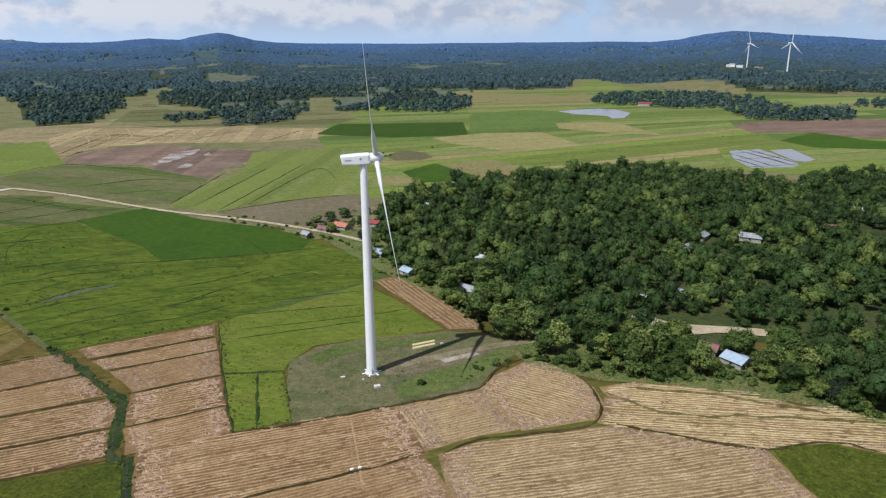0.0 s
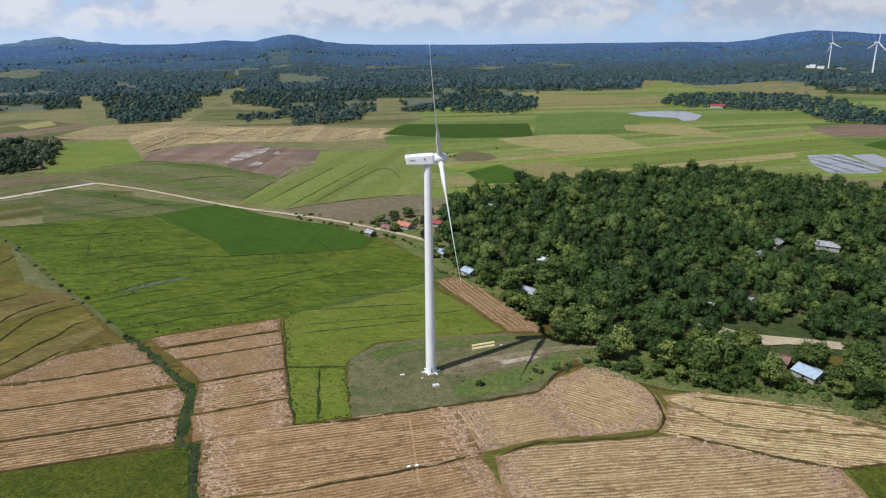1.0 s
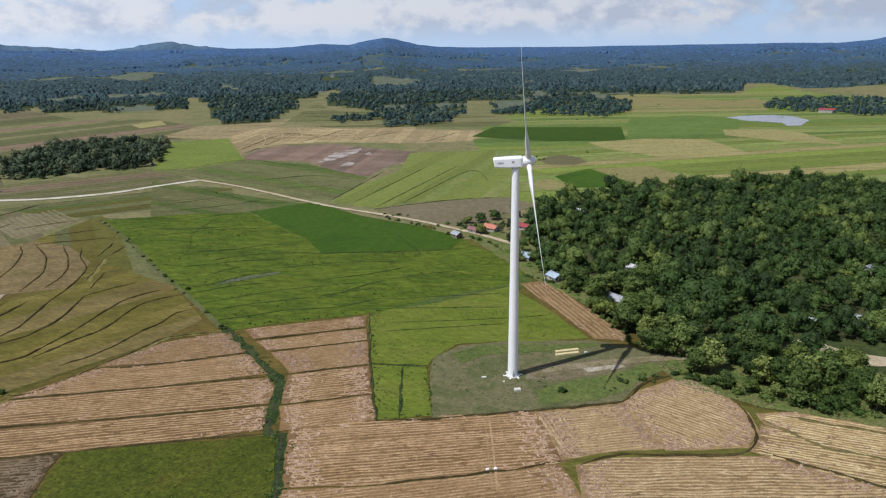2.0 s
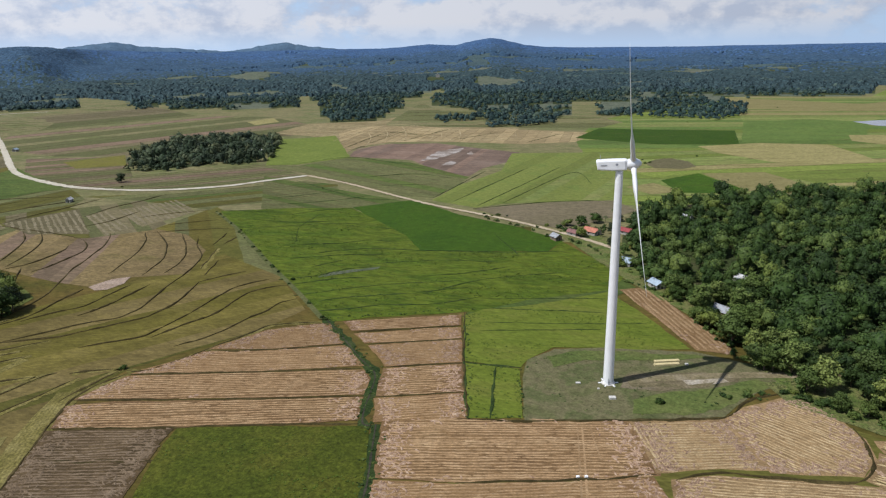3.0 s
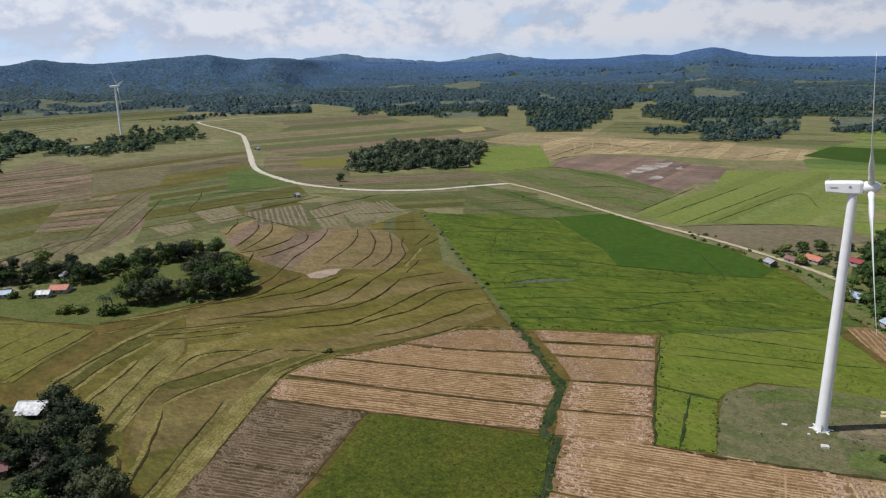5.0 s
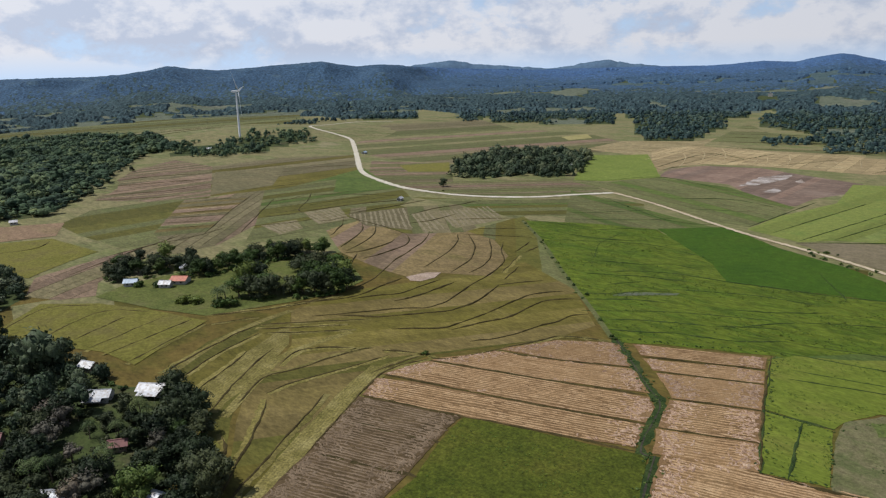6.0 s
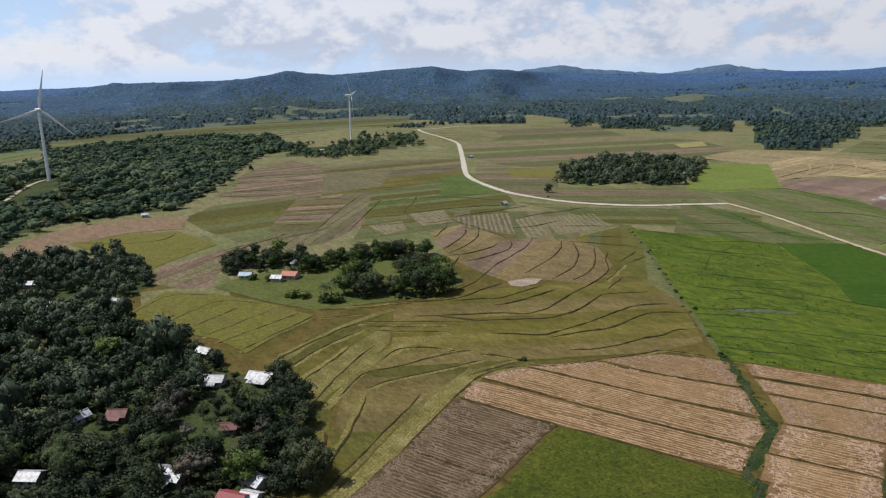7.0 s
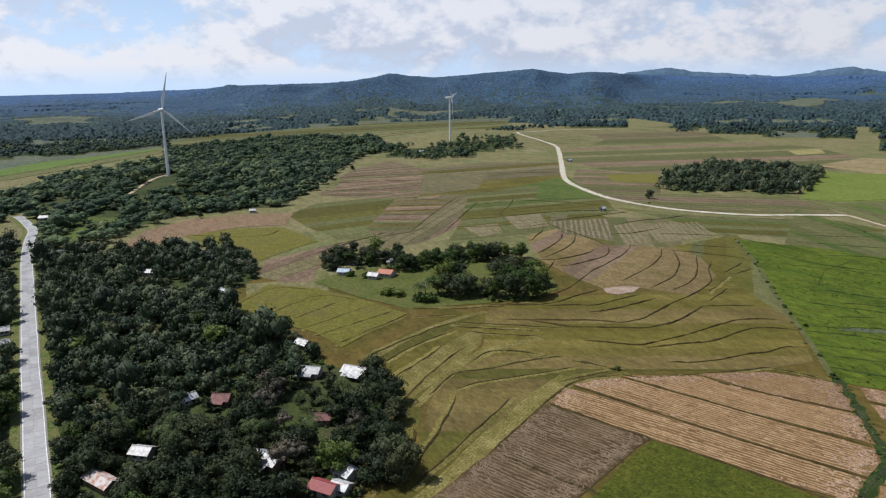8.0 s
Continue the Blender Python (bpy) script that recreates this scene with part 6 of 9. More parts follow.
bund([(-287.8, 805.3), (-303.2, 861.5), (-322.3, 910.5)], M["bundtan"], 1.5, 0.5, 267)
bund([(-379.1, 780.3), (-405.2, 848), (-439.3, 910.7)], M["bundtan"], 1.5, 0.5, 268)
bund([(-239.5, 829.9), (-262.1, 885.2)], M["bundtan"], 1.5, 0.5, 269)
bund([(-220.3, 840.8), (-239.8, 910.8)], M["bundtan"], 1.5, 0.5, 270)
bund([(-316.5, 820.8), (-341, 891.7)], M["bundtan"], 1.5, 0.5, 271)
bund([(-375.9, 716.2), (-406.5, 796.6), (-437.5, 853.2)], M["bundtan"], 1.5, 0.5, 272)
bund([(-322.6, 795.8), (-338, 852.4)], M["bundtan"], 1.5, 0.5, 273)
bund([(64.0, 178.6), (78.8, 176.2), (96.4, 171.8), (115.5, 164.2), (127.5, 159.2)], M["weedbund"], 1.8, 0.45, 280)
bund([(57.8, 175.6), (64.9, 168.2), (71.5, 162.2), (86.1, 159.7), (112.2, 157.6), (138.7, 153.8)], M["weedbund"], 1.8, 0.45, 281)
bund([(-731.9, 204.1), (-719.7, 229.2), (-705.6, 257.1), (-706.4, 278), (-709.6, 311.4)], M["bund"], 1.0, 0.36, 300)
bund([(-825.5, 254), (-820.5, 297.8), (-796.6, 350.3)], M["bund"], 1.0, 0.36, 301)
bund([(-785.5, 225.6), (-771.6, 270.3), (-748.7, 328.4)], M["bund"], 1.0, 0.36, 302)
bund([(-706.6, 186.1), (-679.2, 226.6), (-665.8, 259.8)], M["bund"], 1.0, 0.36, 303)
bund([(-623.4, 240.7), (-616.7, 268.7), (-603.9, 294.1)], M["bund"], 1.0, 0.36, 304)
bund([(-602.8, 225.5), (-590.5, 249.6), (-581, 275.3)], M["bund"], 1.0, 0.36, 305)
bund([(-583.6, 211.3), (-569.1, 233.4), (-561.3, 255.7)], M["bund"], 1.0, 0.36, 306)
bund([(-565.1, 198.9), (-551.7, 219.5), (-541.7, 239.8)], M["bund"], 1.0, 0.36, 307)
bund([(-549.9, 188.8), (-535.5, 206.5), (-526.5, 224.9)], M["bund"], 1.0, 0.36, 308)
bund([(-536.4, 178), (-520.2, 194.3), (-509.4, 211.1)], M["bund"], 1.0, 0.36, 309)
bund([(-610.4, 302.9), (-550.1, 247), (-510.8, 213.3), (-483.5, 189.9)], M["bund"], 1.0, 0.36, 310)
bund([(-575.4, 306.8), (-516.4, 254.5), (-469.1, 212.5)], M["bund"], 1.0, 0.36, 311)
bund([(-483.3, 230.5), (-474, 249.1), (-466.1, 274.1)], M["bund"], 1.0, 0.36, 312)
bund([(-740.6, 438.6), (-731, 470.9), (-706.2, 505.7)], M["bund"], 1.0, 0.36, 313)
bund([(-577.9, 351.4), (-537.7, 318.3), (-513.2, 293.2), (-493.7, 284.8)], M["bund"], 1.0, 0.36, 314)
bund([(-573.7, 345.3), (-562.3, 314.9), (-568.9, 293.5)], M["bund"], 1.0, 0.36, 315)
bund([(-541.5, 280.6), (-535.6, 310.7)], M["bund"], 1.0, 0.36, 316)
bund([(-507.1, 254.8), (-495.6, 281.9)], M["bund"], 1.0, 0.36, 317)
bund([(-521.6, 310.8), (-520.3, 344.6), (-515.5, 373.9)], M["bund"], 1.0, 0.36, 318)
bund([(-568, 341.5), (-537, 370.2), (-496.3, 391.9)], M["bund"], 1.0, 0.36, 319)
bund([(-494.5, 213), (-484.7, 188), (-481.2, 148.6), (-471.1, 109.8)], M["bund"], 1.0, 0.36, 320)
bund([(-495.9, 178.4), (-469.1, 126.2), (-444.4, 85.4)], M["bund"], 1.0, 0.36, 321)
bund([(-804.9, 239.4), (-790.8, 285.5), (-771.5, 339.6)], M["bundtan"], 1.3, 0.25, 330)
bund([(-760.8, 213.8), (-741.1, 258), (-727.9, 316.7)], M["bundtan"], 1.3, 0.25, 331)
bund([(-718.1, 196.2), (-693.8, 238.9), (-680.3, 279.8)], M["bundtan"], 1.3, 0.25, 332)
bund([(-872.6, 282.8), (-854.6, 328.1), (-826.9, 366.7)], M["bundtan"], 1.3, 0.25, 333)
bund([(-593, 218.3), (-573, 264.9)], M["bundtan"], 1.3, 0.25, 334)
bund([(-574.2, 205), (-552.5, 248.3)], M["bundtan"], 1.3, 0.25, 335)
bund([(-541.9, 182.8), (-518.7, 218.8)], M["bundtan"], 1.3, 0.25, 336)
V, F = ribbon([(-148.9, 216.1), (-132.3, 200.2), (-115.2, 183.3), (-105.2, 174.2), (-100.6, 161.7), (-97.2, 149.3), (-93.5, 140.6), (-90.6, 140.3)], 4.6, 0.03, 0.16, 2.0, 1.0, 2.0)
tagged(mesh_ob("ditch_bank", V, F, M["bundgreen"], smooth=True), "grassy green bank along a field ditch", "ditch bank", kind="structure")
V, F = ribbon([(-148.9, 216.1), (-132.3, 200.2), (-115.2, 183.3), (-105.2, 174.2), (-100.6, 161.7), (-97.2, 149.3), (-93.5, 140.6), (-90.6, 140.3)], 0.55, 0.24, 0.0, 2.0, 1.2, 5.0)
tagged(mesh_ob("ditch", V, F, M["mud"]), "narrow muddy irrigation ditch", "ditch", kind="structure")
V, F = ribbon([(-89.3, 141.6), (-83.6, 126.4), (-78.5, 113.3), (-74.7, 101.4), (-66.4, 82.5)], 4.4, 0.03, 0.16, 2.0, 1.0, 2.0)
tagged(mesh_ob("ditch_bank", V, F, M["bundgreen"], smooth=True), "grassy green bank along a field ditch", "ditch bank", kind="structure")
V, F = ribbon([(-89.3, 141.6), (-83.6, 126.4), (-78.5, 113.3), (-74.7, 101.4), (-66.4, 82.5)], 0.55, 0.24, 0.0, 2.0, 1.2, 5.0)
tagged(mesh_ob("ditch", V, F, M["mud"]), "narrow muddy irrigation ditch", "ditch", kind="structure")

# roads
V, F = ribbon([(-167.7, -57.2), (-212.1, -58), (-242.8, -59.6), (-281.3, -61.5), (-325.4, -64), (-365, -65.7), (-414.9, -68.1), (-479, -71), (-546, -74), (-608, -75), (-656, -74), (-686, -78), (-726, -85), (-745, -90)], 15, 0.34, 0.0, 5.0, 0.12, 1.0)
tagged(mesh_ob("road_verge", V, F, M["pad2"], smooth=True), "grass verge of the concrete road", "verge", kind="structure")
concrete_road([(-167.7, -57.2), (-212.1, -58), (-242.8, -59.6), (-281.3, -61.5), (-325.4, -64), (-365, -65.7), (-414.9, -68.1), (-479, -71), (-546, -74), (-608, -75), (-656, -74), (-686, -78), (-726, -85), (-745, -90)])
V, F = ribbon([(-345, 531), (-368, 500), (-388, 469), (-419, 445), (-452, 431), (-493, 426), (-531, 428), (-586, 444), (-633, 463), (-677, 490), (-782, 567), (-914, 663), (-992, 714), (-1068, 734), (-1143, 749), (-1217, 786), (-1265, 835), (-1310, 902), (-1321, 987), (-1265, 1052)], 6.8, 0.41, 0.0, 4.0, 0.5, 1.0)
tagged(mesh_ob("road", V, F, M["gravel"], smooth=True), "pale coral-gravel road curving through paddies", "road", kind="structure")
V, F = ribbon([(-345, 531), (-292, 507), (-218, 463), (-182, 443), (-145, 427), (-113, 412), (-86.6, 396.7), (-66.6, 383.8), (-53.3, 374), (-37.4, 361.3)], 3.7, 0.42, 0.0, 3.0, 0.6, 1.0)
tagged(mesh_ob("road", V, F, M["dirt2"], smooth=True), "straight dirt road between paddies", "road", kind="structure")
V, F = ribbon([(-16.7, 196.6), (-6.4, 201.9), (6.4, 207.3), (19.8, 213), (38.3, 218.8), (55.5, 226.1), (73.5, 233.2), (87.2, 239.5)], 4.5, 0.23, 0.0, 5.0, 0.12, 1.0)
tagged(mesh_ob("track", V, F, M["dirt3"], smooth=True), "faint worn track from the turbine to the wood", "track", kind="structure")
V, F = ribbon([(86.7, 242), (92.7, 233.8), (100.6, 228.8), (113.4, 225.5), (126.2, 222.9), (142.2, 218)], 6.5, 0.39, 0.0, 5.0, 0.12, 1.0)
tagged(mesh_ob("road", V, F, M["dirt2"], smooth=True), "pale dirt road through the village trees", "road", kind="structure")
V, F = ribbon([(89, 221.8), (105.5, 222.9), (120.3, 225.3)], 4, 0.395, 0.0, 5.0, 0.12, 1.0)
tagged(mesh_ob("road", V, F, M["dirt2"], smooth=True), "pale dirt side road", "road", kind="structure")
V, F = ribbon([(-150.3, 31.2), (-161.1, 51.1), (-175.1, 73.7), (-193.6, 107.6), (-202.1, 127.5)], 9, 0.13, 0.0, 5.0, 0.12, 1.0)
tagged(mesh_ob("track", V, F, M["swath"], smooth=True), "pale flattened swath along a paddy edge", "track", kind="structure")
V, F = ribbon([(-258.2, 63.2), (-275.9, 93), (-285.1, 119.1), (-288.3, 140.7)], 4, 0.13, 0.0, 5.0, 0.12, 1.0)
tagged(mesh_ob("track", V, F, M["swath"], smooth=True), "pale flattened swath between paddies", "track", kind="structure")
V, F = ribbon([(-209.9, 62.5), (-229.7, 88.8), (-242.1, 109.6), (-242.3, 142.9)], 4, 0.13, 0.0, 5.0, 0.12, 1.0)
tagged(mesh_ob("track", V, F, M["swath"], smooth=True), "pale flattened swath between paddies", "track", kind="structure")
V, F = ribbon([(-785, 10), (-815, 22), (-852, 37), (-882, 52), (-900, 63)], 4.5, 0.35, 0.0, 5.0, 0.12, 1.0)
tagged(mesh_ob("track", V, F, M["dirt2"], smooth=True), "pale track to a turbine clearing", "track", kind="structure")
V, F = ribbon([(-332, 379), (-282, 337), (-225.5, 283.8), (-182.7, 245.6), (-150.6, 215.5)], 2.6, 0.42, 0.0, 5.0, 0.12, 1.0)
tagged(mesh_ob("track", V, F, M["trackgrass"], smooth=True), "grassy path between green and olive paddies", "track", kind="structure")
V, F = ribbon([(-28.2, 159.5), (-25.4, 145.8), (-21.2, 124.7)], 0.6, 0.23, 0.0, 5.0, 0.5, 1.0)
tagged(mesh_ob("wheel_track", V, F, M["straw"], smooth=True), "pale wheel track across cut straw", "track", kind="structure")
V, F = ribbon([(-26.8, 159.8), (-23.9, 145.8), (-19.7, 124.6)], 0.6, 0.23, 0.0, 5.0, 0.5, 1.0)
tagged(mesh_ob("wheel_track", V, F, M["straw"], smooth=True), "pale wheel track across cut straw", "track", kind="structure")
V, F = ribbon([(-24.3, 160.5), (-21.6, 151.9), (-18.7, 144.2)], 0.6, 0.23, 0.0, 5.0, 0.5, 1.0)
tagged(mesh_ob("wheel_track", V, F, M["straw"], smooth=True), "pale wheel track across cut straw", "track", kind="structure")


ROTOR = 31


# ---- wind turbines ----
def blade_bm(length=42.0, root=1.6):
    """One blade along +z from the hub: round root, twisted and tapered aerofoil, bent back a little at the tip."""
    bm = bmesh.new()
    rings = []
    for i in range(19):
        s = i / 18
        z = root + s * length
        if s < 0.04:
            chord, thick, shift = 1.9, 1.9, 0.0
        else:
            q = (s - 0.04) / 0.96
            chord = (1.9 + 1.7 * smooth01(0, 0.18, q)) * (1 - 0.88 * max(0.0, (q - 0.16) / 0.84) ** 0.85) + 0.06
            thick = max(0.05, chord * (0.9 - 0.74 * smooth01(0, 0.25, q)))
            shift = -0.18 * chord * smooth01(0, 0.2, q)
        tw = radians(16 * (1 - s) ** 2 - 1)
        bend = 0.5 * s + 0.4 * s ** 3
        ring = []
        for k in range(14):
            a = 2 * math.pi * k / 14
            cx = math.cos(a) * chord / 2
            cy = math.sin(a) * thick / 2 * (1.0 if s < 0.04 else (0.55 + 0.45 * math.cos(a / 2) ** 2))
            x = cx + shift
            ring.append(bm.verts.new((cy * math.cos(tw) + x * math.sin(tw) + bend, x * math.cos(tw) - cy * math.sin(tw), z)))
        rings.append(ring)
    for a, b in zip(rings, rings[1:]):
        for k in range(14):
            bm.faces.new((a[k], a[(k + 1) % 14], b[(k + 1) % 14], b[k]))
    bm.faces.new(rings[-1])
    bm.faces.new(reversed(rings[0]))
    bmesh.ops.recalc_face_normals(bm, faces=bm.faces[:])
    return bm


def lathe_bm(profile, seg=40):
    bm = bmesh.new()
    rings = []
    for r, z in profile:
        rings.append([bm.verts.new((r * math.cos(2 * math.pi * k / seg), r * math.sin(2 * math.pi * k / seg), z)) for k in range(seg)])
    for a, b in zip(rings, rings[1:]):
        for k in range(seg):
            bm.faces.new((a[k], a[(k + 1) % seg], b[(k + 1) % seg], b[k]))
    for ring in (rings[-1], list(reversed(rings[0]))):
        bm.faces.new([bm.verts.new(v.co) for v in ring])
    return bm


def turbine(x, y, z, yaw, phase, label):
    root = new("wind_turbine")
    root.matrix_basis = pose(x, y, z, 0, 0, yaw)
    tagged(root, label, "wind turbine", "wind turbines")
    prof = [(1.85 - 0.65 * k / 8, 0.4 + 75.3 * k / 8) for k in range(9)]
    part("tower", lathe_bm(prof, 48), M["white"], root, smooth=True)
    part("foundation", lathe_bm([(2.5, -0.6), (2.5, 0.32), (2.4, 0.42), (1.8, 0.45)], 32), M["conc"], root, "round concrete footing")
    for k in range(6):
        a = 60 * k + 12
        bm = box_bm(1.5, 0.5, 0.4, pose(0, 0, 0, 0, 0, a) @ Matrix.Translation((2.8, 0, 0.18)), 0.06)
        part("anchor_block", bm, M["white"], root, "white-painted concrete anchor block")
    bm = box_bm(0.9, 0.08, 2.1, Matrix.Translation((-1.84, 0, 1.6)), 0.02)
    bmesh.ops.rotate(bm, verts=bm.verts[:], matrix=Matrix.Rotation(radians(90), 3, "Z"))
    part("tower_door", bm, M["mark"], root, "grey steel tower door")
    # nacelle: a long box, chamfered, narrower to the rear
    bm = bmesh.new()
    prof = [(-7.4, 0.72), (-6.9, 0.9), (-2.0, 1.0), (1.6, 0.98), (2.3, 0.8)]
    rings = []
    for px, s in prof:
        ring = []
        for cy, cz in ((-1.75, -1.5), (-1.45, -1.8), (1.45, -1.8), (1.75, -1.5), (1.75, 1.35), (1.25, 1.85), (-1.25, 1.85), (-1.75, 1.35)):
            lift = 0.25 if px < -5 and cz < 0 else 0.0
            ring.append(bm.verts.new((px + (0.35 if px < -7 and cz < 0 else 0), cy * s, (cz + lift) * (s * 0.5 + 0.5))))
        rings.append(ring)
    for a, b in zip(rings, rings[1:]):
        for k in range(8):
            bm.faces.new((a[k], a[(k + 1) % 8], b[(k + 1) % 8], b[k]))
    bm.faces.new(rings[-1])
    bm.faces.new(list(reversed(rings[0])))
    bmesh.ops.recalc_face_normals(bm, faces=bm.faces[:])
    bmesh.ops.bevel(bm, geom=[e for e in bm.edges if e.calc_face_angle(0) > 0.5], offset=0.12, segments=2, affect="EDGES")
    tilt = 7.0
    head = pose(0, 0, 77.9, 0, -tilt * 0.4, 0)
    bm.transform(head)
    nac = part("nacelle", bm, M["white"], root, "long white nacelle with chamfered roof")
    for sgn in (-1, 1):
        bars = bmesh.new()
        for k, wd in enumerate((0.34, 0.3, 0.36, 0.28, 0.32)):
            bmesh.ops.create_cube(bars, size=1, matrix=head @ Matrix.Translation((-5.8 + 0.42 * k, sgn * 1.745, 0.15)) @ Matrix.Diagonal((wd, 0.05, 0.28, 1)))
        part("lettering", bars, M["mark"], nac, "row of small grey bars")
        mk = bmesh.new()
        bmesh.ops.create_cube(mk, size=1, matrix=head @ Matrix.Translation((-0.9, sgn * 1.76, 0.25)) @ pose(0, 0, 0, 0, 45, 0) @ Matrix.Diagonal((0.7, 0.05, 0.7, 1)))
        part("emblem", mk, M["mark"], nac, "grey diamond mark")
    for k in (-0.6, 0.6):
        bm = bmesh.new()
        bmesh.ops.create_cone(bm, segments=8, radius1=0.07, radius2=0.05, depth=1.5, cap_ends=True, matrix=head @ Matrix.Translation((-6.1, k, 2.4)))
        part("wind_mast", bm, M["mark"], nac, "thin grey wind-vane mast")
    # hub and rotor
    hubm = pose(4.1, 0, 78.2, 0, -tilt, 0)
    bm = lathe_bm([(1.35, -1.9), (1.75, -1.3), (1.8, 0.4), (1.55, 1.4), (1.05, 2.2), (0.45, 2.65), (0.05, 2.75)], 28)
    bm.transform(hubm @ pose(0, 0, 0, 0, 90, 0))
    hub = part("hub", bm, M["white"], root, "rounded white spinner", smooth=True)
    for k in range(3):
        bm = blade_bm()
        bm.transform(hubm @ pose(0, 0, 0, phase + 120 * k, 0, 0) @ Matrix.Translation((0.1, 0, 0)))
        part("blade", bm, M["whitedim"], root, "slender white tapered rotor blade", smooth=True)
    return root


turbine(-23.0, 193.0, 0.0, 7.0, ROTOR, "tall white wind turbine standing on worn grass among paddies")
turbine(1054.7, 2346.0, land(1055, 2346) - 1, 12.0, -12.0, "distant white wind turbine rising above dark woods")
turbine(897.5, 1757.0, land(897, 1757) - 1, 14.0, 8.0, "distant white wind turbine at the edge of woods")
turbine(-1112.6, 569.5, land(-1113, 569) - 0.5, 48.0, 40.0, "white wind turbine behind a tree belt by the gravel road")
turbine(-884.2, 61.0, land(-884, 61) - 0.3, 10.0, -14.0, "white wind turbine in a clearing of dense woods")


# ---- foliage meshes ----
def ico(sub=1):
    bm = bmesh.new()
    bmesh.ops.create_icosphere(bm, subdivisions=sub, radius=1.0)
    bm.verts.index_update()
    V = np.array([v.co[:] for v in bm.verts], dtype=np.float32)
    F = np.array([[v.index for v in f.verts] for f in bm.faces], dtype=np.int32)
    bm.free()
    return V, F


ICO0, ICO1 = ico(1), ico(2)


def half(VF, cut=-0.35):
    V, F = VF
    return V, F[(V[F][:, :, 2].mean(axis=1) > cut)]


def lobes_of(rng, n, R, H, base):
    """Centres and radii of the leaf masses that make up a crown."""
    out = [(np.array([0, 0, base + (H - base) * 0.55]), np.array([R * 0.62, R * 0.62, (H - base) * 0.46]))]
    for i in range(n):
        a = 2 * math.pi * (i + rng.random() * 0.7) / n
        d = R * (0.5 + 0.22 * rng.random())
        s = R * (0.24 + 0.26 * rng.random())
        z = base + (H - base) * (0.15 + 0.68 * rng.random())
        out.append((np.array([math.cos(a) * d, math.sin(a) * d, z]), np.array([s, s, s * (0.7 + 0.25 * rng.random())])))
    return out


def crown_arrays(seed, R, H, base, n_lobes, cards, size, core=ICO1, flat=0.45, cut=-0.6, core_size=0.86):
    """Leaf masses with ragged leaf tufts all over them: V, F arrays."""
    rng = np.random.default_rng(seed)
    Vs, Fs, off = [], [], 0
    lobes = lobes_of(rng, n_lobes, R, H, base)
    cv, cf = half(core, cut)
    for c, s in lobes:
        j = 1 + 0.34 * (rng.random(len(cv))[:, None] - 0.5) * 2
        Vs.append(cv * j * s * core_size + c)
        Fs.append(cf + off)
        off += len(cv)
    area = np.array([s[0] * s[2] for _, s in lobes])
    pick = rng.choice(len(lobes), cards, p=area / area.sum())
    d = rng.normal(size=(cards, 3))
    d[:, 2] = d[:, 2] * 0.8 + 0.25
    d /= np.linalg.norm(d, axis=1)[:, None]
    C = np.array([lobes[i][0] for i in pick])
    S = np.array([lobes[i][1] for i in pick])
    pos = C + d * S * (0.8 + 0.5 * rng.random((cards, 1)) ** 1.8)
    nrm = d + rng.normal(size=(cards, 3)) * flat
    nrm /= np.linalg.norm(nrm, axis=1)[:, None]
    t = np.cross(nrm, rng.normal(size=(cards, 3)))
    t /= np.linalg.norm(t, axis=1)[:, None]
    b = np.cross(nrm, t)
    sz = size * (0.6 + 0.8 * rng.random((cards, 1)))
    tip = pos + t * sz
    l, r = pos - t * sz * 0.55 + b * sz * 0.6, pos - t * sz * 0.55 - b * sz * 0.6
    Vc = np.stack([tip, l, r], axis=1).reshape(-1, 3)
    idx = np.arange(cards, dtype=np.int32)[:, None] * 3 + off
    Fc = idx + np.array([[0, 1, 2]])
    Vs.append(Vc.astype(np.float32))
    Fs.append(Fc)
    return np.concatenate(Vs), np.concatenate(Fs).astype(np.int32)


def trunk_arrays(seed, H, r=0.28, limbs=4, R=3.0, base=3.0):
    rng = np.random.default_rng(seed)
    V, F = [], []

    def tube(p, q, r0, r1):
        b = len(V)
        ax = (q - p) / np.linalg.norm(q - p)
        s = np.cross(ax, [0.3, 0.9, 0.1])
        s /= np.linalg.norm(s)
        u = np.cross(ax, s)
        for c, rr in ((p, r0), (q, r1)):
            for k in range(6):
                a = math.pi * k / 3
                V.append(c + s * rr * math.cos(a) + u * rr * math.sin(a))
        for k in range(6):
            n = (k + 1) % 6
            F.append((b + k, b + n, b + 6 + n))
            F.append((b + k, b + 6 + n, b + 6 + k))

    top = np.array([rng.normal() * 0.3, rng.normal() * 0.3, base + (H - base) * 0.45])
    fork = np.array([rng.normal() * 0.15, rng.normal() * 0.15, base * 0.8])
    tube(np.array([0, 0, -0.4]), fork, r, r * 0.8)
    tube(fork, top, r * 0.8, r * 0.4)
    for k in range(limbs):
        a = 2 * math.pi * (k + rng.random() * 0.5) / limbs
        tip = np.array([math.cos(a) * R * 0.62, math.sin(a) * R * 0.62, base + (H - base) * (0.3 + 0.35 * rng.random())])
        tube(fork + (top - fork) * rng.random() * 0.6, tip, r * 0.45, r * 0.15)
    return np.array(V, dtype=np.float32), np.array(F, dtype=np.int32)


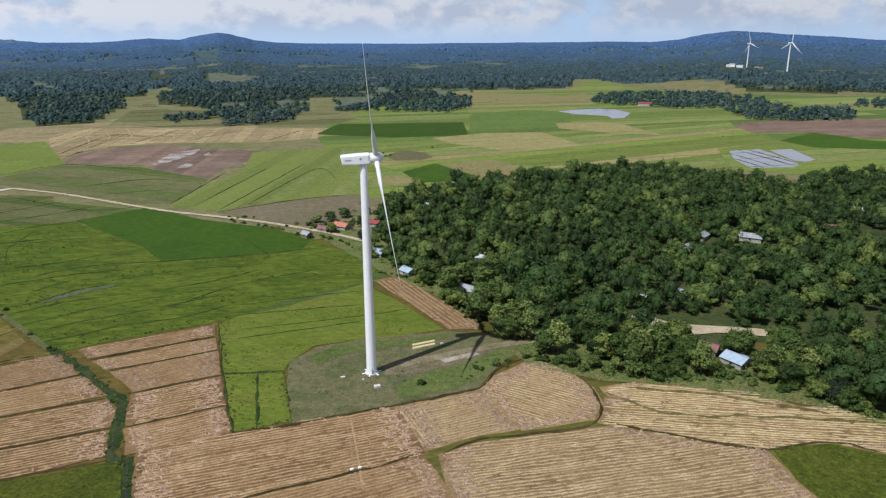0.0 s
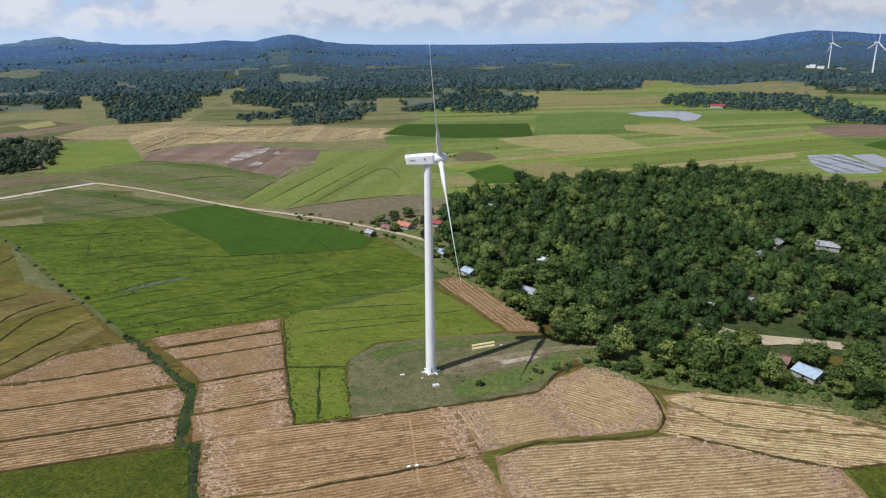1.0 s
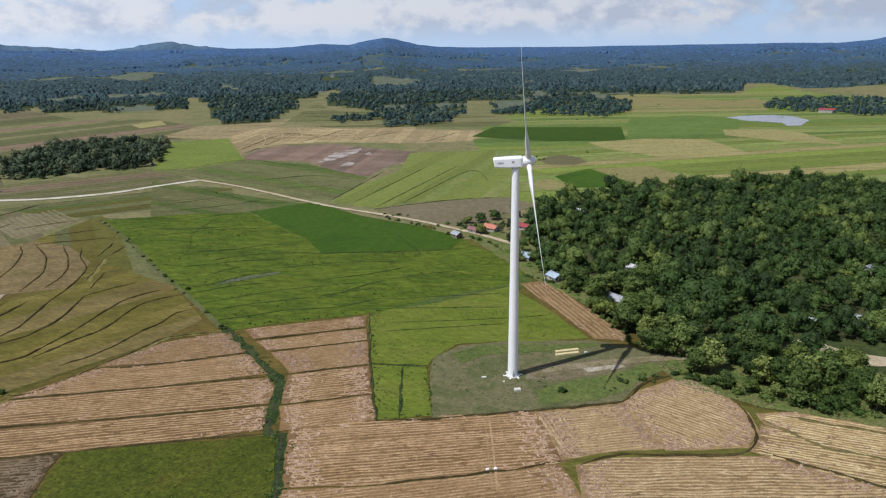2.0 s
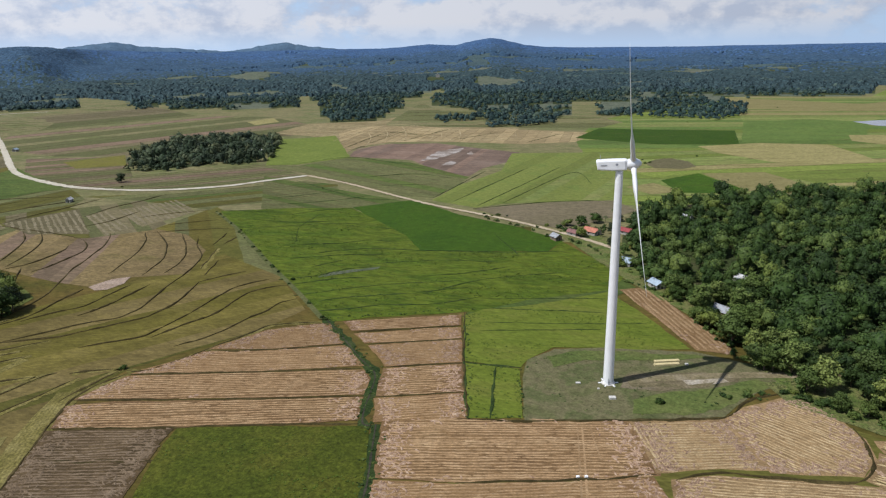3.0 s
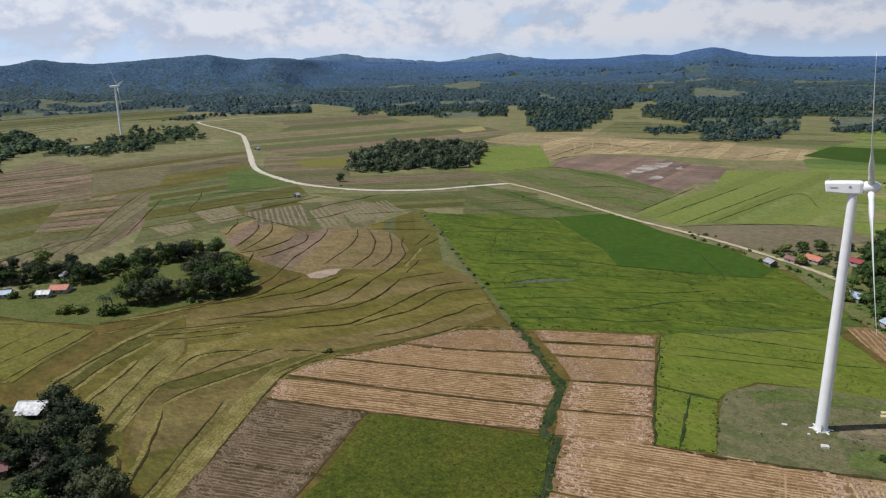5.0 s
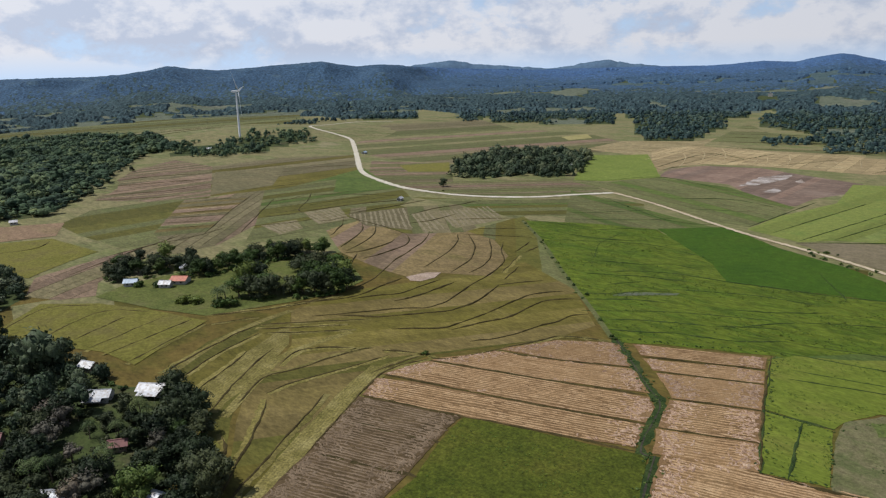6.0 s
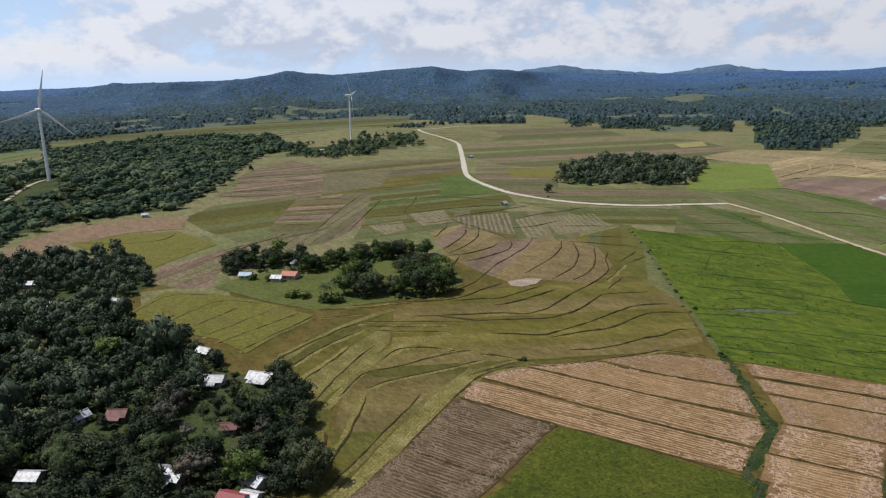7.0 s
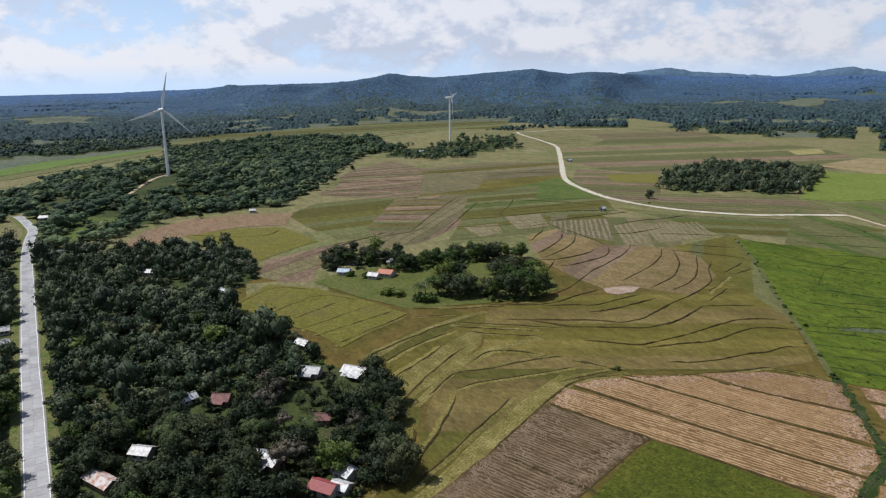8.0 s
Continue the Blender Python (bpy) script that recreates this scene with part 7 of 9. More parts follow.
def tree_proto(seed, kind):
    rng = random.Random(seed)
    spec = {"broad": (rng.uniform(3.8, 5.2), rng.uniform(6.8, 9.5), 1.3, 9, 1500, 0.36, "leaf"),
            "dark": (rng.uniform(3.6, 4.8), rng.uniform(6.8, 9.5), 0.7, 9, 1450, 0.35, "leafdark"),
            "bamboo": (rng.uniform(3.4, 4.4), rng.uniform(9, 12), 1.2, 8, 1300, 0.5, "leaflight"),
            "bare": (rng.uniform(3.0, 3.8), rng.uniform(7, 9), 2.0, 5, 500, 0.34, "brownleaf"),
            "bush": (rng.uniform(1.4, 2.2), rng.uniform(1.6, 2.4), 0.0, 6, 320, 0.28, "leaf")}[kind]
    R, H, base, nl, cards, size, mt = spec
    root = new({"bush": "bush", "bamboo": "bamboo_clump"}.get(kind, "tree"))
    tv, tf = trunk_arrays(seed, H, 0.12 if kind == "bush" else 0.3, 4, R, base)
    t = new("trunk", big_mesh("trunk", tv, tf, M["bark"], True))
    cv, cf = crown_arrays(seed, R, H, base, nl, cards, size, ICO0, 0.55, core_size=0.8)
    c = new("crown", big_mesh("crown", cv, cf, M[mt]))
    t.parent = c.parent = root
    return root


def palm_proto(seed, H=8.0):
    rng = np.random.default_rng(seed)
    root = new("palm_tree")
    V, F = [], []
    lean = rng.normal(size=2) * 0.6
    for i in range(7):
        s = i / 6
        for k in range(6):
            a = math.pi * k / 3
            rr = 0.2 - 0.08 * s
            V.append((lean[0] * s * s + rr * math.cos(a), lean[1] * s * s + rr * math.sin(a), -0.3 + (H + 0.3) * s))
    for i in range(6):
        for k in range(6):
            n = (k + 1) % 6
            a, b = i * 6, (i + 1) * 6
            F += [(a + k, a + n, b + n), (a + k, b + n, b + k)]
    t = new("trunk", big_mesh("trunk", np.array(V), np.array(F), M["bark"], True))
    V, F = [], []
    for k in range(15):
        a = 2 * math.pi * (k + rng.random() * 0.6) / 15
        up = rng.uniform(-0.1, 1.3)
        L = rng.uniform(3.0, 4.2)
        d = np.array([math.cos(a), math.sin(a)])
        e = np.array([-d[1], d[0]])
        pts = []
        for i in range(9):
            s = i / 8
            reach = L * (s - 0.18 * s * s)
            pts.append((np.array([*(lean + d * reach), H + L * (up * s - (0.5 + up) * s ** 2.2)]), 0.95 * math.sin(math.pi * min(1, 0.15 + s * 0.85)) ** 0.8))
        for i in range(8):
            (p, w0), (q, w1) = pts[i], pts[i + 1]
            for sg in (-1, 1):
                b = len(V)
                side = np.array([*(e * sg), -rng.uniform(0.3, 0.9)])
                fwd = (q - p) * rng.uniform(0.5, 0.9)
                V += [p, p + (q - p) * 0.55, p + side * w0 * rng.uniform(0.8, 1.2) + fwd]
                F.append((b, b + 1, b + 2) if sg < 0 else (b, b + 2, b + 1))
    c = new("fronds", big_mesh("fronds", np.array(V), np.array(F), M["palm"]))
    t.parent = c.parent = root
    return root


PROTO = {"broad": [tree_proto(10 + k, "broad") for k in range(6)], "dark": [tree_proto(30 + k, "dark") for k in range(4)],
         "bamboo": [tree_proto(50 + k, "bamboo") for k in range(3)], "bare": [tree_proto(60, "bare"), tree_proto(61, "bare")], "bush": [tree_proto(70 + k, "bush") for k in range(3)],
         "palm": [palm_proto(90, 8.0), palm_proto(91, 6.0)]}
LABEL = {"broad": "broad-leaved tree with a full mid-green crown", "dark": "dense dark green tree with a rounded crown",
         "bamboo": "light green feathery bamboo clump", "bare": "dry grey-brown tree with thin twiggy crown", "bush": "small green bush on a field edge", "palm": "coconut palm with drooping green fronds"}
CAT = {"broad": "tree", "dark": "tree", "bamboo": "bamboo", "bare": "tree", "bush": "bush", "palm": "palm tree"}
USED = set()


def plant(kind, x, y, size, group, rnd, label=""):
    p = rnd.choice(PROTO[kind])
    m = pose(x, y, land(x, y), rnd.uniform(-3, 3), rnd.uniform(-3, 3), rnd.uniform(0, 360))
    if p.name in USED:
        ob = copy_thing(p, m)
    else:
        USED.add(p.name)
        ob = p
    wide = 1.0 if kind == "palm" else rnd.uniform(1.0, 1.25)
    ob.matrix_basis = m @ Matrix.Diagonal((size * wide * rnd.uniform(0.9, 1.1), size * wide * rnd.uniform(0.9, 1.1), size * 0.95, 1))
    tagged(ob, label or LABEL[kind], CAT[kind], group)
    return ob


def scatter(poly, spacing, seed, keep_out):
    """Jittered places in a plot, clear of roads, houses and glades."""
    rnd = random.Random(seed)
    xs, ys = [p[0] for p in poly], [p[1] for p in poly]
    out = []
    y = min(ys)
    row = 0
    while y < max(ys):
        x = min(xs) + (spacing / 2 if row % 2 else 0)
        while x < max(xs):
            px, py = x + rnd.uniform(-0.55, 0.55) * spacing, y + rnd.uniform(-0.55, 0.55) * spacing
            if in_poly(px, py, poly) and all(math.hypot(px - cx, py - cy) > cr for cx, cy, cr in keep_out):
                out.append((px, py))
            x += spacing
        y += spacing * 0.87
        row += 1
    return out


def wood_mass(name, label, places, seed, sizes, cards, lobes_n=3, tuft=0.95, cut=-0.6, leaves="woodleaf", base=1.5, spread=1.0, squat=1.0):
    """Many trees of a wood that nobody could count, as one mesh."""
    rng = np.random.default_rng(seed)
    proto = [crown_arrays(seed + k, rng.uniform(3.6, 5.4), rng.uniform(6.5, 9.5), base, max(0, lobes_n + k % 3 - 1), cards, tuft, ICO0, 0.42, cut, 0.82) for k in range(14)]
    Vs, Fs, Ts, off = [], [], [], 0
    for x, y in places:
        V, F = proto[rng.integers(14)]
        a = rng.random() * 6.283
        s = rng.uniform(*sizes) * (1.35 if rng.random() < 0.12 else 1.0) * (1 + 0.3 * noise.noise((x * 0.03, y * 0.03, 2.0)))
        R = np.array([[math.cos(a), -math.sin(a), 0], [math.sin(a), math.cos(a), 0], [0, 0, 1]]) * s
        Vs.append(V @ R.T * np.array([spread, spread, squat * rng.uniform(0.75, 1.25)]) + np.array([x, y, land(x, y) - 0.6]))
        Fs.append(F + off)
        patch = 0.5 + 0.9 * noise.noise((x * 0.018, y * 0.018, 5.0)) + 0.5 * noise.noise((x * 0.05, y * 0.05, 7.0))
        Ts.append(np.full(len(V), min(1.0, max(0.0, 0.9 * rng.random() ** 1.9 + 0.32 * patch - 0.06)), dtype=np.float32))
        off += len(V)
    me = big_mesh(name, np.concatenate(Vs), np.concatenate(Fs), M[leaves], tone=np.concatenate(Ts))
    return tagged(new(name, me), label, "woods", kind="stuff")


def hedge(label, line, width, spacing, sizes, seed, low=1.0, name="shrubs", leaves="woodleaf"):
    """Weeds and shrubs along a line, one mesh."""
    rng = np.random.default_rng(seed)
    proto = [crown_arrays(seed + k, 1.7, 2.0, 0.0, 3, 60, 0.42, ICO0, 0.6, -0.3) for k in range(5)]
    Vs, Fs, Ts, off = [], [], [], 0
    for p in curve_pts(line, spacing):
        if rng.random() < 0.25:
            continue
        V, F = proto[rng.integers(5)]
        a, s = rng.random() * 6.283, rng.uniform(*sizes)
        R = np.array([[math.cos(a), -math.sin(a), 0], [math.sin(a), math.cos(a), 0], [0, 0, 1]]) * s
        x, y = p.x + rng.normal() * width * 0.4, p.y + rng.normal() * width * 0.4
        Vs.append(V @ R.T * np.array([rng.uniform(0.8, 1.3), rng.uniform(0.8, 1.3), rng.uniform(0.6, 1.2) * low]) + np.array([x, y, land(x, y)]))
        Fs.append(F + off)
        Ts.append(np.full(len(V), rng.random(), dtype=np.float32))
        off += len(V)
    me = big_mesh(name, np.concatenate(Vs), np.concatenate(Fs), M[leaves], tone=np.concatenate(Ts))
    return tagged(new(name, me), label, "shrubs", kind="stuff")


def tufts(label, poly, count, size, seed, leaves, clump=0.0):
    """Uneven standing growth in a plot: short leaning blades, thicker in patches, one mesh."""
    rng = np.random.default_rng(seed)
    xs, ys = [p[0] for p in poly], [p[1] for p in poly]
    Vs, Ts = [], []
    for _ in range(count):
        x, y = rng.uniform(min(xs), max(xs)), rng.uniform(min(ys), max(ys))
        grow = noise.noise((x * 0.02, y * 0.05, seed)) + 0.6 * noise.noise((x * 0.09, y * 0.16, seed + 3.0))
        if grow < clump or not in_poly(x, y, poly):
            continue
        s = size * rng.uniform(0.6, 1.5) * (0.8 + 0.5 * max(0.0, grow))
        tone = min(1.0, max(0.0, 0.75 * rng.random() + 0.5 * grow))
        for k in range(3):
            a = rng.random() * 6.283
            d, e = np.array([math.cos(a), math.sin(a)]), np.array([-math.sin(a), math.cos(a)])
            c = np.array([x, y]) + d * s * 0.3
            lean = d * s * rng.uniform(0.5, 1.1)
            Vs += [(*(c - e * s * 0.5), 0.1), (*(c + e * s * 0.5), 0.1), (*(c + lean), 0.12 + s * rng.uniform(0.2, 0.5))]
            Ts += [tone] * 3
    V = np.array(Vs, dtype=np.float32)
    V[:, 2] += LEVEL[0] - 0.1
    F = np.arange(len(V), dtype=np.int32).reshape(-1, 3)
    me = big_mesh("growth", V, F, M[leaves], tone=np.array(Ts, dtype=np.float32))
    return tagged(new("growth", me), label, "crop", kind="stuff")


# ---- houses ----
def gable_bm(w, l, rise, th, over, side):
    """One slope of a gable roof, ridge along y; side -1 or 1."""
    bm = bmesh.new()
    run = w / 2 + over
    ang = math.atan2(rise, w / 2)
    n = 8
    top, bot = [], []
    for i in range(n + 1):
        y = -l / 2 - over + (l + 2 * over) * i / n
        lift = 0.03 * (i % 2)
        for lst, dz in ((top, th), (bot, 0.0)):
            lst.append((bm.verts.new((0, y, rise + dz + lift)), bm.verts.new((side * run, y, rise - run * math.tan(ang) + dz + lift))))
    for i in range(n):
        bm.faces.new((top[i][0], top[i][1], top[i + 1][1], top[i + 1][0]))
        bm.faces.new((bot[i][0], bot[i + 1][0], bot[i + 1][1], bot[i][1]))
        bm.faces.new((top[i][1], bot[i][1], bot[i + 1][1], top[i + 1][1]))
        bm.faces.new((top[i][0], top[i + 1][0], bot[i + 1][0], bot[i][0]))
    for i in (0, n):
        bm.faces.new((top[i][0], bot[i][0], bot[i][1], top[i][1]))
    bmesh.ops.recalc_face_normals(bm, faces=bm.faces[:])
    return bm


def house(x, y, turn, w, l, h, rise, roof, wall, label, leanto=0.0):
    root = new("house")
    root.matrix_basis = pose(x, y, land(x, y), 0, 0, turn)
    tagged(root, label, "house", "village houses")
    bm = bmesh.new()
    V = [(-w / 2, -l / 2), (w / 2, -l / 2), (w / 2, l / 2), (-w / 2, l / 2)]
    lo = [bm.verts.new((a, b, -0.3)) for a, b in V]
    hi = [bm.verts.new((a, b, h)) for a, b in V]
    r0, r1 = bm.verts.new((0, -l / 2, h + rise - 0.06)), bm.verts.new((0, l / 2, h + rise - 0.06))
    bm.faces.new((lo[0], lo[1], hi[1], r0, hi[0]))
    bm.faces.new((lo[1], lo[2], hi[2], hi[1]))
    bm.faces.new((lo[2], lo[3], hi[3], r1, hi[2]))
    bm.faces.new((lo[3], lo[0], hi[0], hi[3]))
    part("wall", bm, M[wall], root)
    for sgn in (-1, 1):
        bm = gable_bm(w, l, rise, 0.07, 0.55, sgn)
        bmesh.ops.translate(bm, verts=bm.verts[:], vec=(0, 0, h))
        part("roof", bm, M[roof], root)
    part("ridge_cap", box_bm(0.4, l + 1.15, 0.08, Matrix.Translation((0, 0, h + rise + 0.12)), 0.02), M[roof], root)
    part("door", box_bm(0.95, 0.06, 2.0, Matrix.Translation((w * 0.1, -l / 2 - 0.03, 0.98)), 0.01), M["dark"], root)
    for sx, sy, wx, wy in ((-w * 0.28, -l / 2 - 0.03, 1.0, 0.06), (w / 2 + 0.03, -l * 0.2, 0.06, 1.1), (w / 2 + 0.03, l * 0.22, 0.06, 1.1), (-w / 2 - 0.03, 0, 0.06, 1.1)):
        part("window", box_bm(wx, wy, 0.9, Matrix.Translation((sx, sy, 1.5)), 0.01), M["dark"], root)
    if leanto:
        bm = bmesh.new()
        z1, z0 = h - 0.1, h - 0.75
        pts = [(w / 2 + 0.2, -l * 0.4, z1), (w / 2 + leanto, -l * 0.4, z0), (w / 2 + leanto, l * 0.3, z0), (w / 2 + 0.2, l * 0.3, z1)]
        up = [bm.verts.new((a, b, c + 0.06)) for a, b, c in pts]
        dn = [bm.verts.new(p) for p in pts]
        bm.faces.new(up)
        bm.faces.new(dn[::-1])
        for i in range(4):
            j = (i + 1) % 4
            bm.faces.new((up[i], dn[i], dn[j], up[j]))
        bmesh.ops.recalc_face_normals(bm, faces=bm.faces[:])
        part("porch_roof", bm, M[roof], root)
        for b in (-l * 0.36, l * 0.26):
            part("post", box_bm(0.12, 0.12, z0 + 0.3, Matrix.Translation((w / 2 + leanto - 0.2, b, (z0 - 0.3) / 2))), M["wallwood"], root)
    return root


# village houses
house(-209.5, -41.1, -62, 5.0, 11.5, 2.6, 1.4, "tinrust2", "wallwood", "long low house with a patched rusty and white sheet roof", 0)
house(-221.5, -28.6, -40, 5.3, 6.2, 2.6, 1.4, "tinwhite", "wall", "small house with a bright white sheet roof among trees", 0)
house(-196.6, 5.5, -60, 6, 9.2, 2.6, 1.6, "tin", "wallwood", "house with a broad grey sheet roof and open porch", 2.5)
house(-178.2, 24.1, -70, 5.3, 6.6, 2.6, 1.4, "tin", "wall", "small house with a patched grey sheet roof", 0)
house(-173.2, 15.7, -55, 5.2, 7.6, 2.6, 1.4, "tinred", "wall", "house with a faded red sheet roof under trees", 0)
house(-171.5, 20.1, -55, 4.2, 5.0, 2.4, 1.0, "tinwhite", "wall", "small white-roofed annex beside a red-roofed house", 0)
house(-246.1, 54.1, -52, 6.2, 11.5, 2.6, 1.6, "tinwhite", "wall", "long house with a bright white sheet roof by the paddies", 3)
house(-256.7, 37.1, -40, 6.2, 9.7, 2.6, 1.5, "tin", "wall", "house with grey and white sheet roofs among trees", 2.5)
house(-287.6, 44.2, -65, 4.4, 6.2, 2.6, 1.4, "tinwhite", "wallwood", "small shed with a white sheet roof at the wood edge", 0)
house(-248, 1.1, -35, 5.0, 6.2, 2.6, 1.5, "tinrust", "wallwood", "house with a rusty sheet roof deep in trees", 2)
house(-254.6, -10.4, 20, 4.4, 6.2, 2.6, 1.4, "tinwhite", "wall", "small house with a white roof half hidden by trees", 0)
house(-214.4, 28.8, -30, 3.5, 5.3, 2.6, 1.3, "tinrust", "wallwood", "little rust-roofed hut under trees", 0)
house(-406.6, -1.8, -60, 6.2, 8.8, 2.6, 1.5, "tinwhite", "wall", "house with a white roof in dense trees", 0)
house(-457, -3, -30, 5.3, 7, 2.6, 1.4, "tinwhite", "wall", "small white-roofed house behind trees", 0)
house(-387.7, 29.5, -70, 3.5, 9.7, 2.6, 1.3, "tinwhite", "wall", "narrow white-roofed shed in a grassy glade", 0)
house(-416.7, -24.8, 10, 4.4, 7, 2.6, 1.4, "tin", "wall", "low grey-roofed hut among trees", 0)
house(-378.7, -76.6, 0, 3.5, 4.4, 2.6, 1.3, "tinwhite", "wall", "white-roofed house beyond the concrete road", 0)
house(-358.2, -75.7, 15, 3.5, 4.4, 2.6, 1.3, "tinwhite", "wall", "white-roofed house by the concrete road", 0)
house(-641, 104, -20, 4, 5.3, 2.6, 1.3, "tinwhite", "wall", "pale house on the edge of the woods", 0)
house(-710, -65, -20, 7, 10.6, 2.6, 1.6, "tinwhite", "wall", "white-roofed house near the road bend", 0)
house(-393.9, 102.7, -40, 5.3, 7, 2.6, 1.4, "tinblue", "wall", "blue-grey roofed house in a garden grove", 0)
house(-375.8, 114.8, -50, 4.4, 6.2, 2.6, 1.4, "tinwhite", "wall", "white-roofed house wing in a garden grove", 0)
house(-377.6, 124.2, -50, 7.9, 8.8, 2.6, 1.6, "tileorange", "wall", "house with a hipped orange roof in a garden grove", 0)
house(-400.8, 139.4, -30, 6.2, 7.9, 2.6, 1.5, "tinwhite", "wall", "white-roofed house behind garden trees", 0)
house(-319.9, 169.5, -30, 5.3, 7, 2.6, 1.4, "tin", "wall", "low grey house under a large spreading tree", 0)
house(-478, 652, -30, 6.2, 7.9, 2.6, 1.5, "tinwhite", "wall", "white-roofed house at the edge of a grove", 0)
house(110.8, 195.7, 32, 7, 8.4, 2.6, 1.6, "tinblue", "wall", "house with a pale blue sheet roof by the dirt road", 2.5)
house(104.3, 205.4, 52, 5.7, 6.6, 2.6, 1.5, "tinrust", "wallwood", "house with a dark red rusty roof by the dirt road", 0)
house(111.2, 259.2, 62, 7, 11.4, 2.6, 1.6, "tin", "wall", "long house with a grey sheet roof among trees", 3)
house(92.3, 255.8, 40, 5.3, 6.2, 2.6, 1.4, "tin", "wall", "small grey-roofed house among trees", 0)
house(150.6, 338, -40, 5.3, 8.8, 2.6, 1.4, "tin", "wall", "grey-roofed house in the wood", 0)
house(136.3, 319.7, -40, 5.3, 6.2, 2.6, 1.4, "tin", "wall", "small grey-roofed hut in the wood", 0)
house(176.4, 333.7, 60, 7, 11.4, 2.6, 1.6, "tin", "wall", "grey-roofed house in the wood", 2)
house(278, 397, 60, 7, 11.4, 2.6, 1.6, "tinwhite", "wall", "pale-roofed house in the wood", 2)
house(228.6, 350.8, 70, 6.2, 11.4, 2.6, 1.5, "tinrust", "wall", "rust-roofed house in the wood", 0)
house(227, 532, 70, 6.2, 9.7, 2.6, 1.5, "tinblue", "wall", "pale blue-roofed house at the back of the wood", 0)
house(282, 486, 60, 7, 12.3, 2.6, 1.6, "tin", "wall", "grey-pink roofed house at the wood edge", 0)
house(-58.4, 393.8, 60, 7, 9.7, 2.6, 1.6, "tileorange", "wall", "orange-roofed house among palms by the road", 0)
house(-68.9, 387.2, 60, 4.4, 7, 2.6, 1.4, "tinrust", "wall", "small rust-roofed hut beside the road", 0)
house(-38.8, 400.2, 60, 5.3, 9.7, 2.6, 1.4, "tinred", "wall", "red-roofed house behind trees", 0)
house(-32.8, 335.9, 65, 7, 11.4, 2.6, 1.6, "tinblue", "wall", "large pale blue-roofed house among trees", 2.5)
house(-13.4, 302.3, 40, 5.3, 7, 2.6, 1.4, "tinblue", "wall", "small blue-roofed house under trees", 0)
house(16.6, 273.3, 50, 6.2, 8.8, 2.6, 1.5, "tin", "wallwood", "dark house with a grey sheet roof under trees", 2)
house(25.3, 319.4, 50, 4.4, 6.2, 2.6, 1.4, "tinwhite", "wall", "small white-roofed hut in trees", 0)
house(-4, 446, 60, 5.3, 8.8, 2.6, 1.4, "tinwhite", "wall", "white-roofed house in the wood", 0)
house(-77.3, 374.2, 45, 4.4, 6.2, 2.6, 1.4, "tin", "wallwood", "grey-roofed hut beside the dirt road", 0)
house(374, 1199, 70, 12.3, 22.9, 5, 2.0, "tinred", "wall", "long red-roofed farmhouse in front of a grove", 0)
house(-474, 377, 20, 3.5, 5.3, 2.6, 1.3, "tinwhite", "wall", "tiny field hut beside the gravel road", 0)
house(-795, 591, 20, 4.4, 7, 2.6, 1.4, "tinblue", "wall", "field shelter beside the gravel road", 0)
house(982, 2322, 80, 9, 12, 6, 2.0, "tinwhite", "white", "white compound building at the foot of a distant turbine", 0)
house(999, 2330, 60, 11, 16, 8, 2.2, "tinwhite", "white", "tall white compound building at the foot of a distant turbine", 0)
house(1018, 2318, 75, 9, 20, 6, 1.8, "tinwhite", "white", "long white compound building at the foot of a distant turbine", 0)
house(1072, 2310, 70, 9, 13, 5, 1.8, "tin", "wall", "grey-roofed compound building at the foot of a distant turbine", 0)
house(1090, 2323, 75, 10.6, 15.8, 5, 1.8, "tinrust", "wall", "rust-roofed compound building at the foot of a distant turbine", 0)
house(-876, 2310, 20, 13, 15, 9, 3.5, "tinwhite", "wall", "plain white building standing out of distant woods", 0)
house(-1033, 472, -30, 5.3, 7.9, 2.6, 1.4, "tinwhite", "wall", "white-roofed house beside a tree belt", 0)
house(-547, -55, 20, 5.3, 7.9, 2.6, 1.4, "tin", "wallwood", "weathered grey house beside the concrete road", 0)

# treeless glades round houses and roads, stretched towards the camera to keep them in view
GLADE_1 = [(-210, -41, 8.4), (-202, -41, 6.2), (-192, -41, 4.4), (-222, -29, 4.9), (-214, -29, 6.2), (-204, -29, 4.4), (-197, 6, 7.1), (-189, 4, 6.2), (-179, 2, 4.4), (-178, 24, 5.1), (-171, 22, 6.2), (-162, 19, 4.4), (-173, 16, 5.8), (-165, 13, 6.2), (-156, 11, 4.4), (-246, 54, 8.4), (-239, 51, 6.2), (-230, 48, 4.4), (-257, 37, 6.6), (-249, 35, 6.2), (-240, 32, 4.4), (-288, 44, 4.9), (-280, 42, 6.2), (-271, 39, 4.4), (-248, 1, 5.8), (-240, -0, 6.2), (-231, -1, 4.4), (-255, -10, 4.9), (-247, -11, 6.2), (-237, -12, 4.4)]
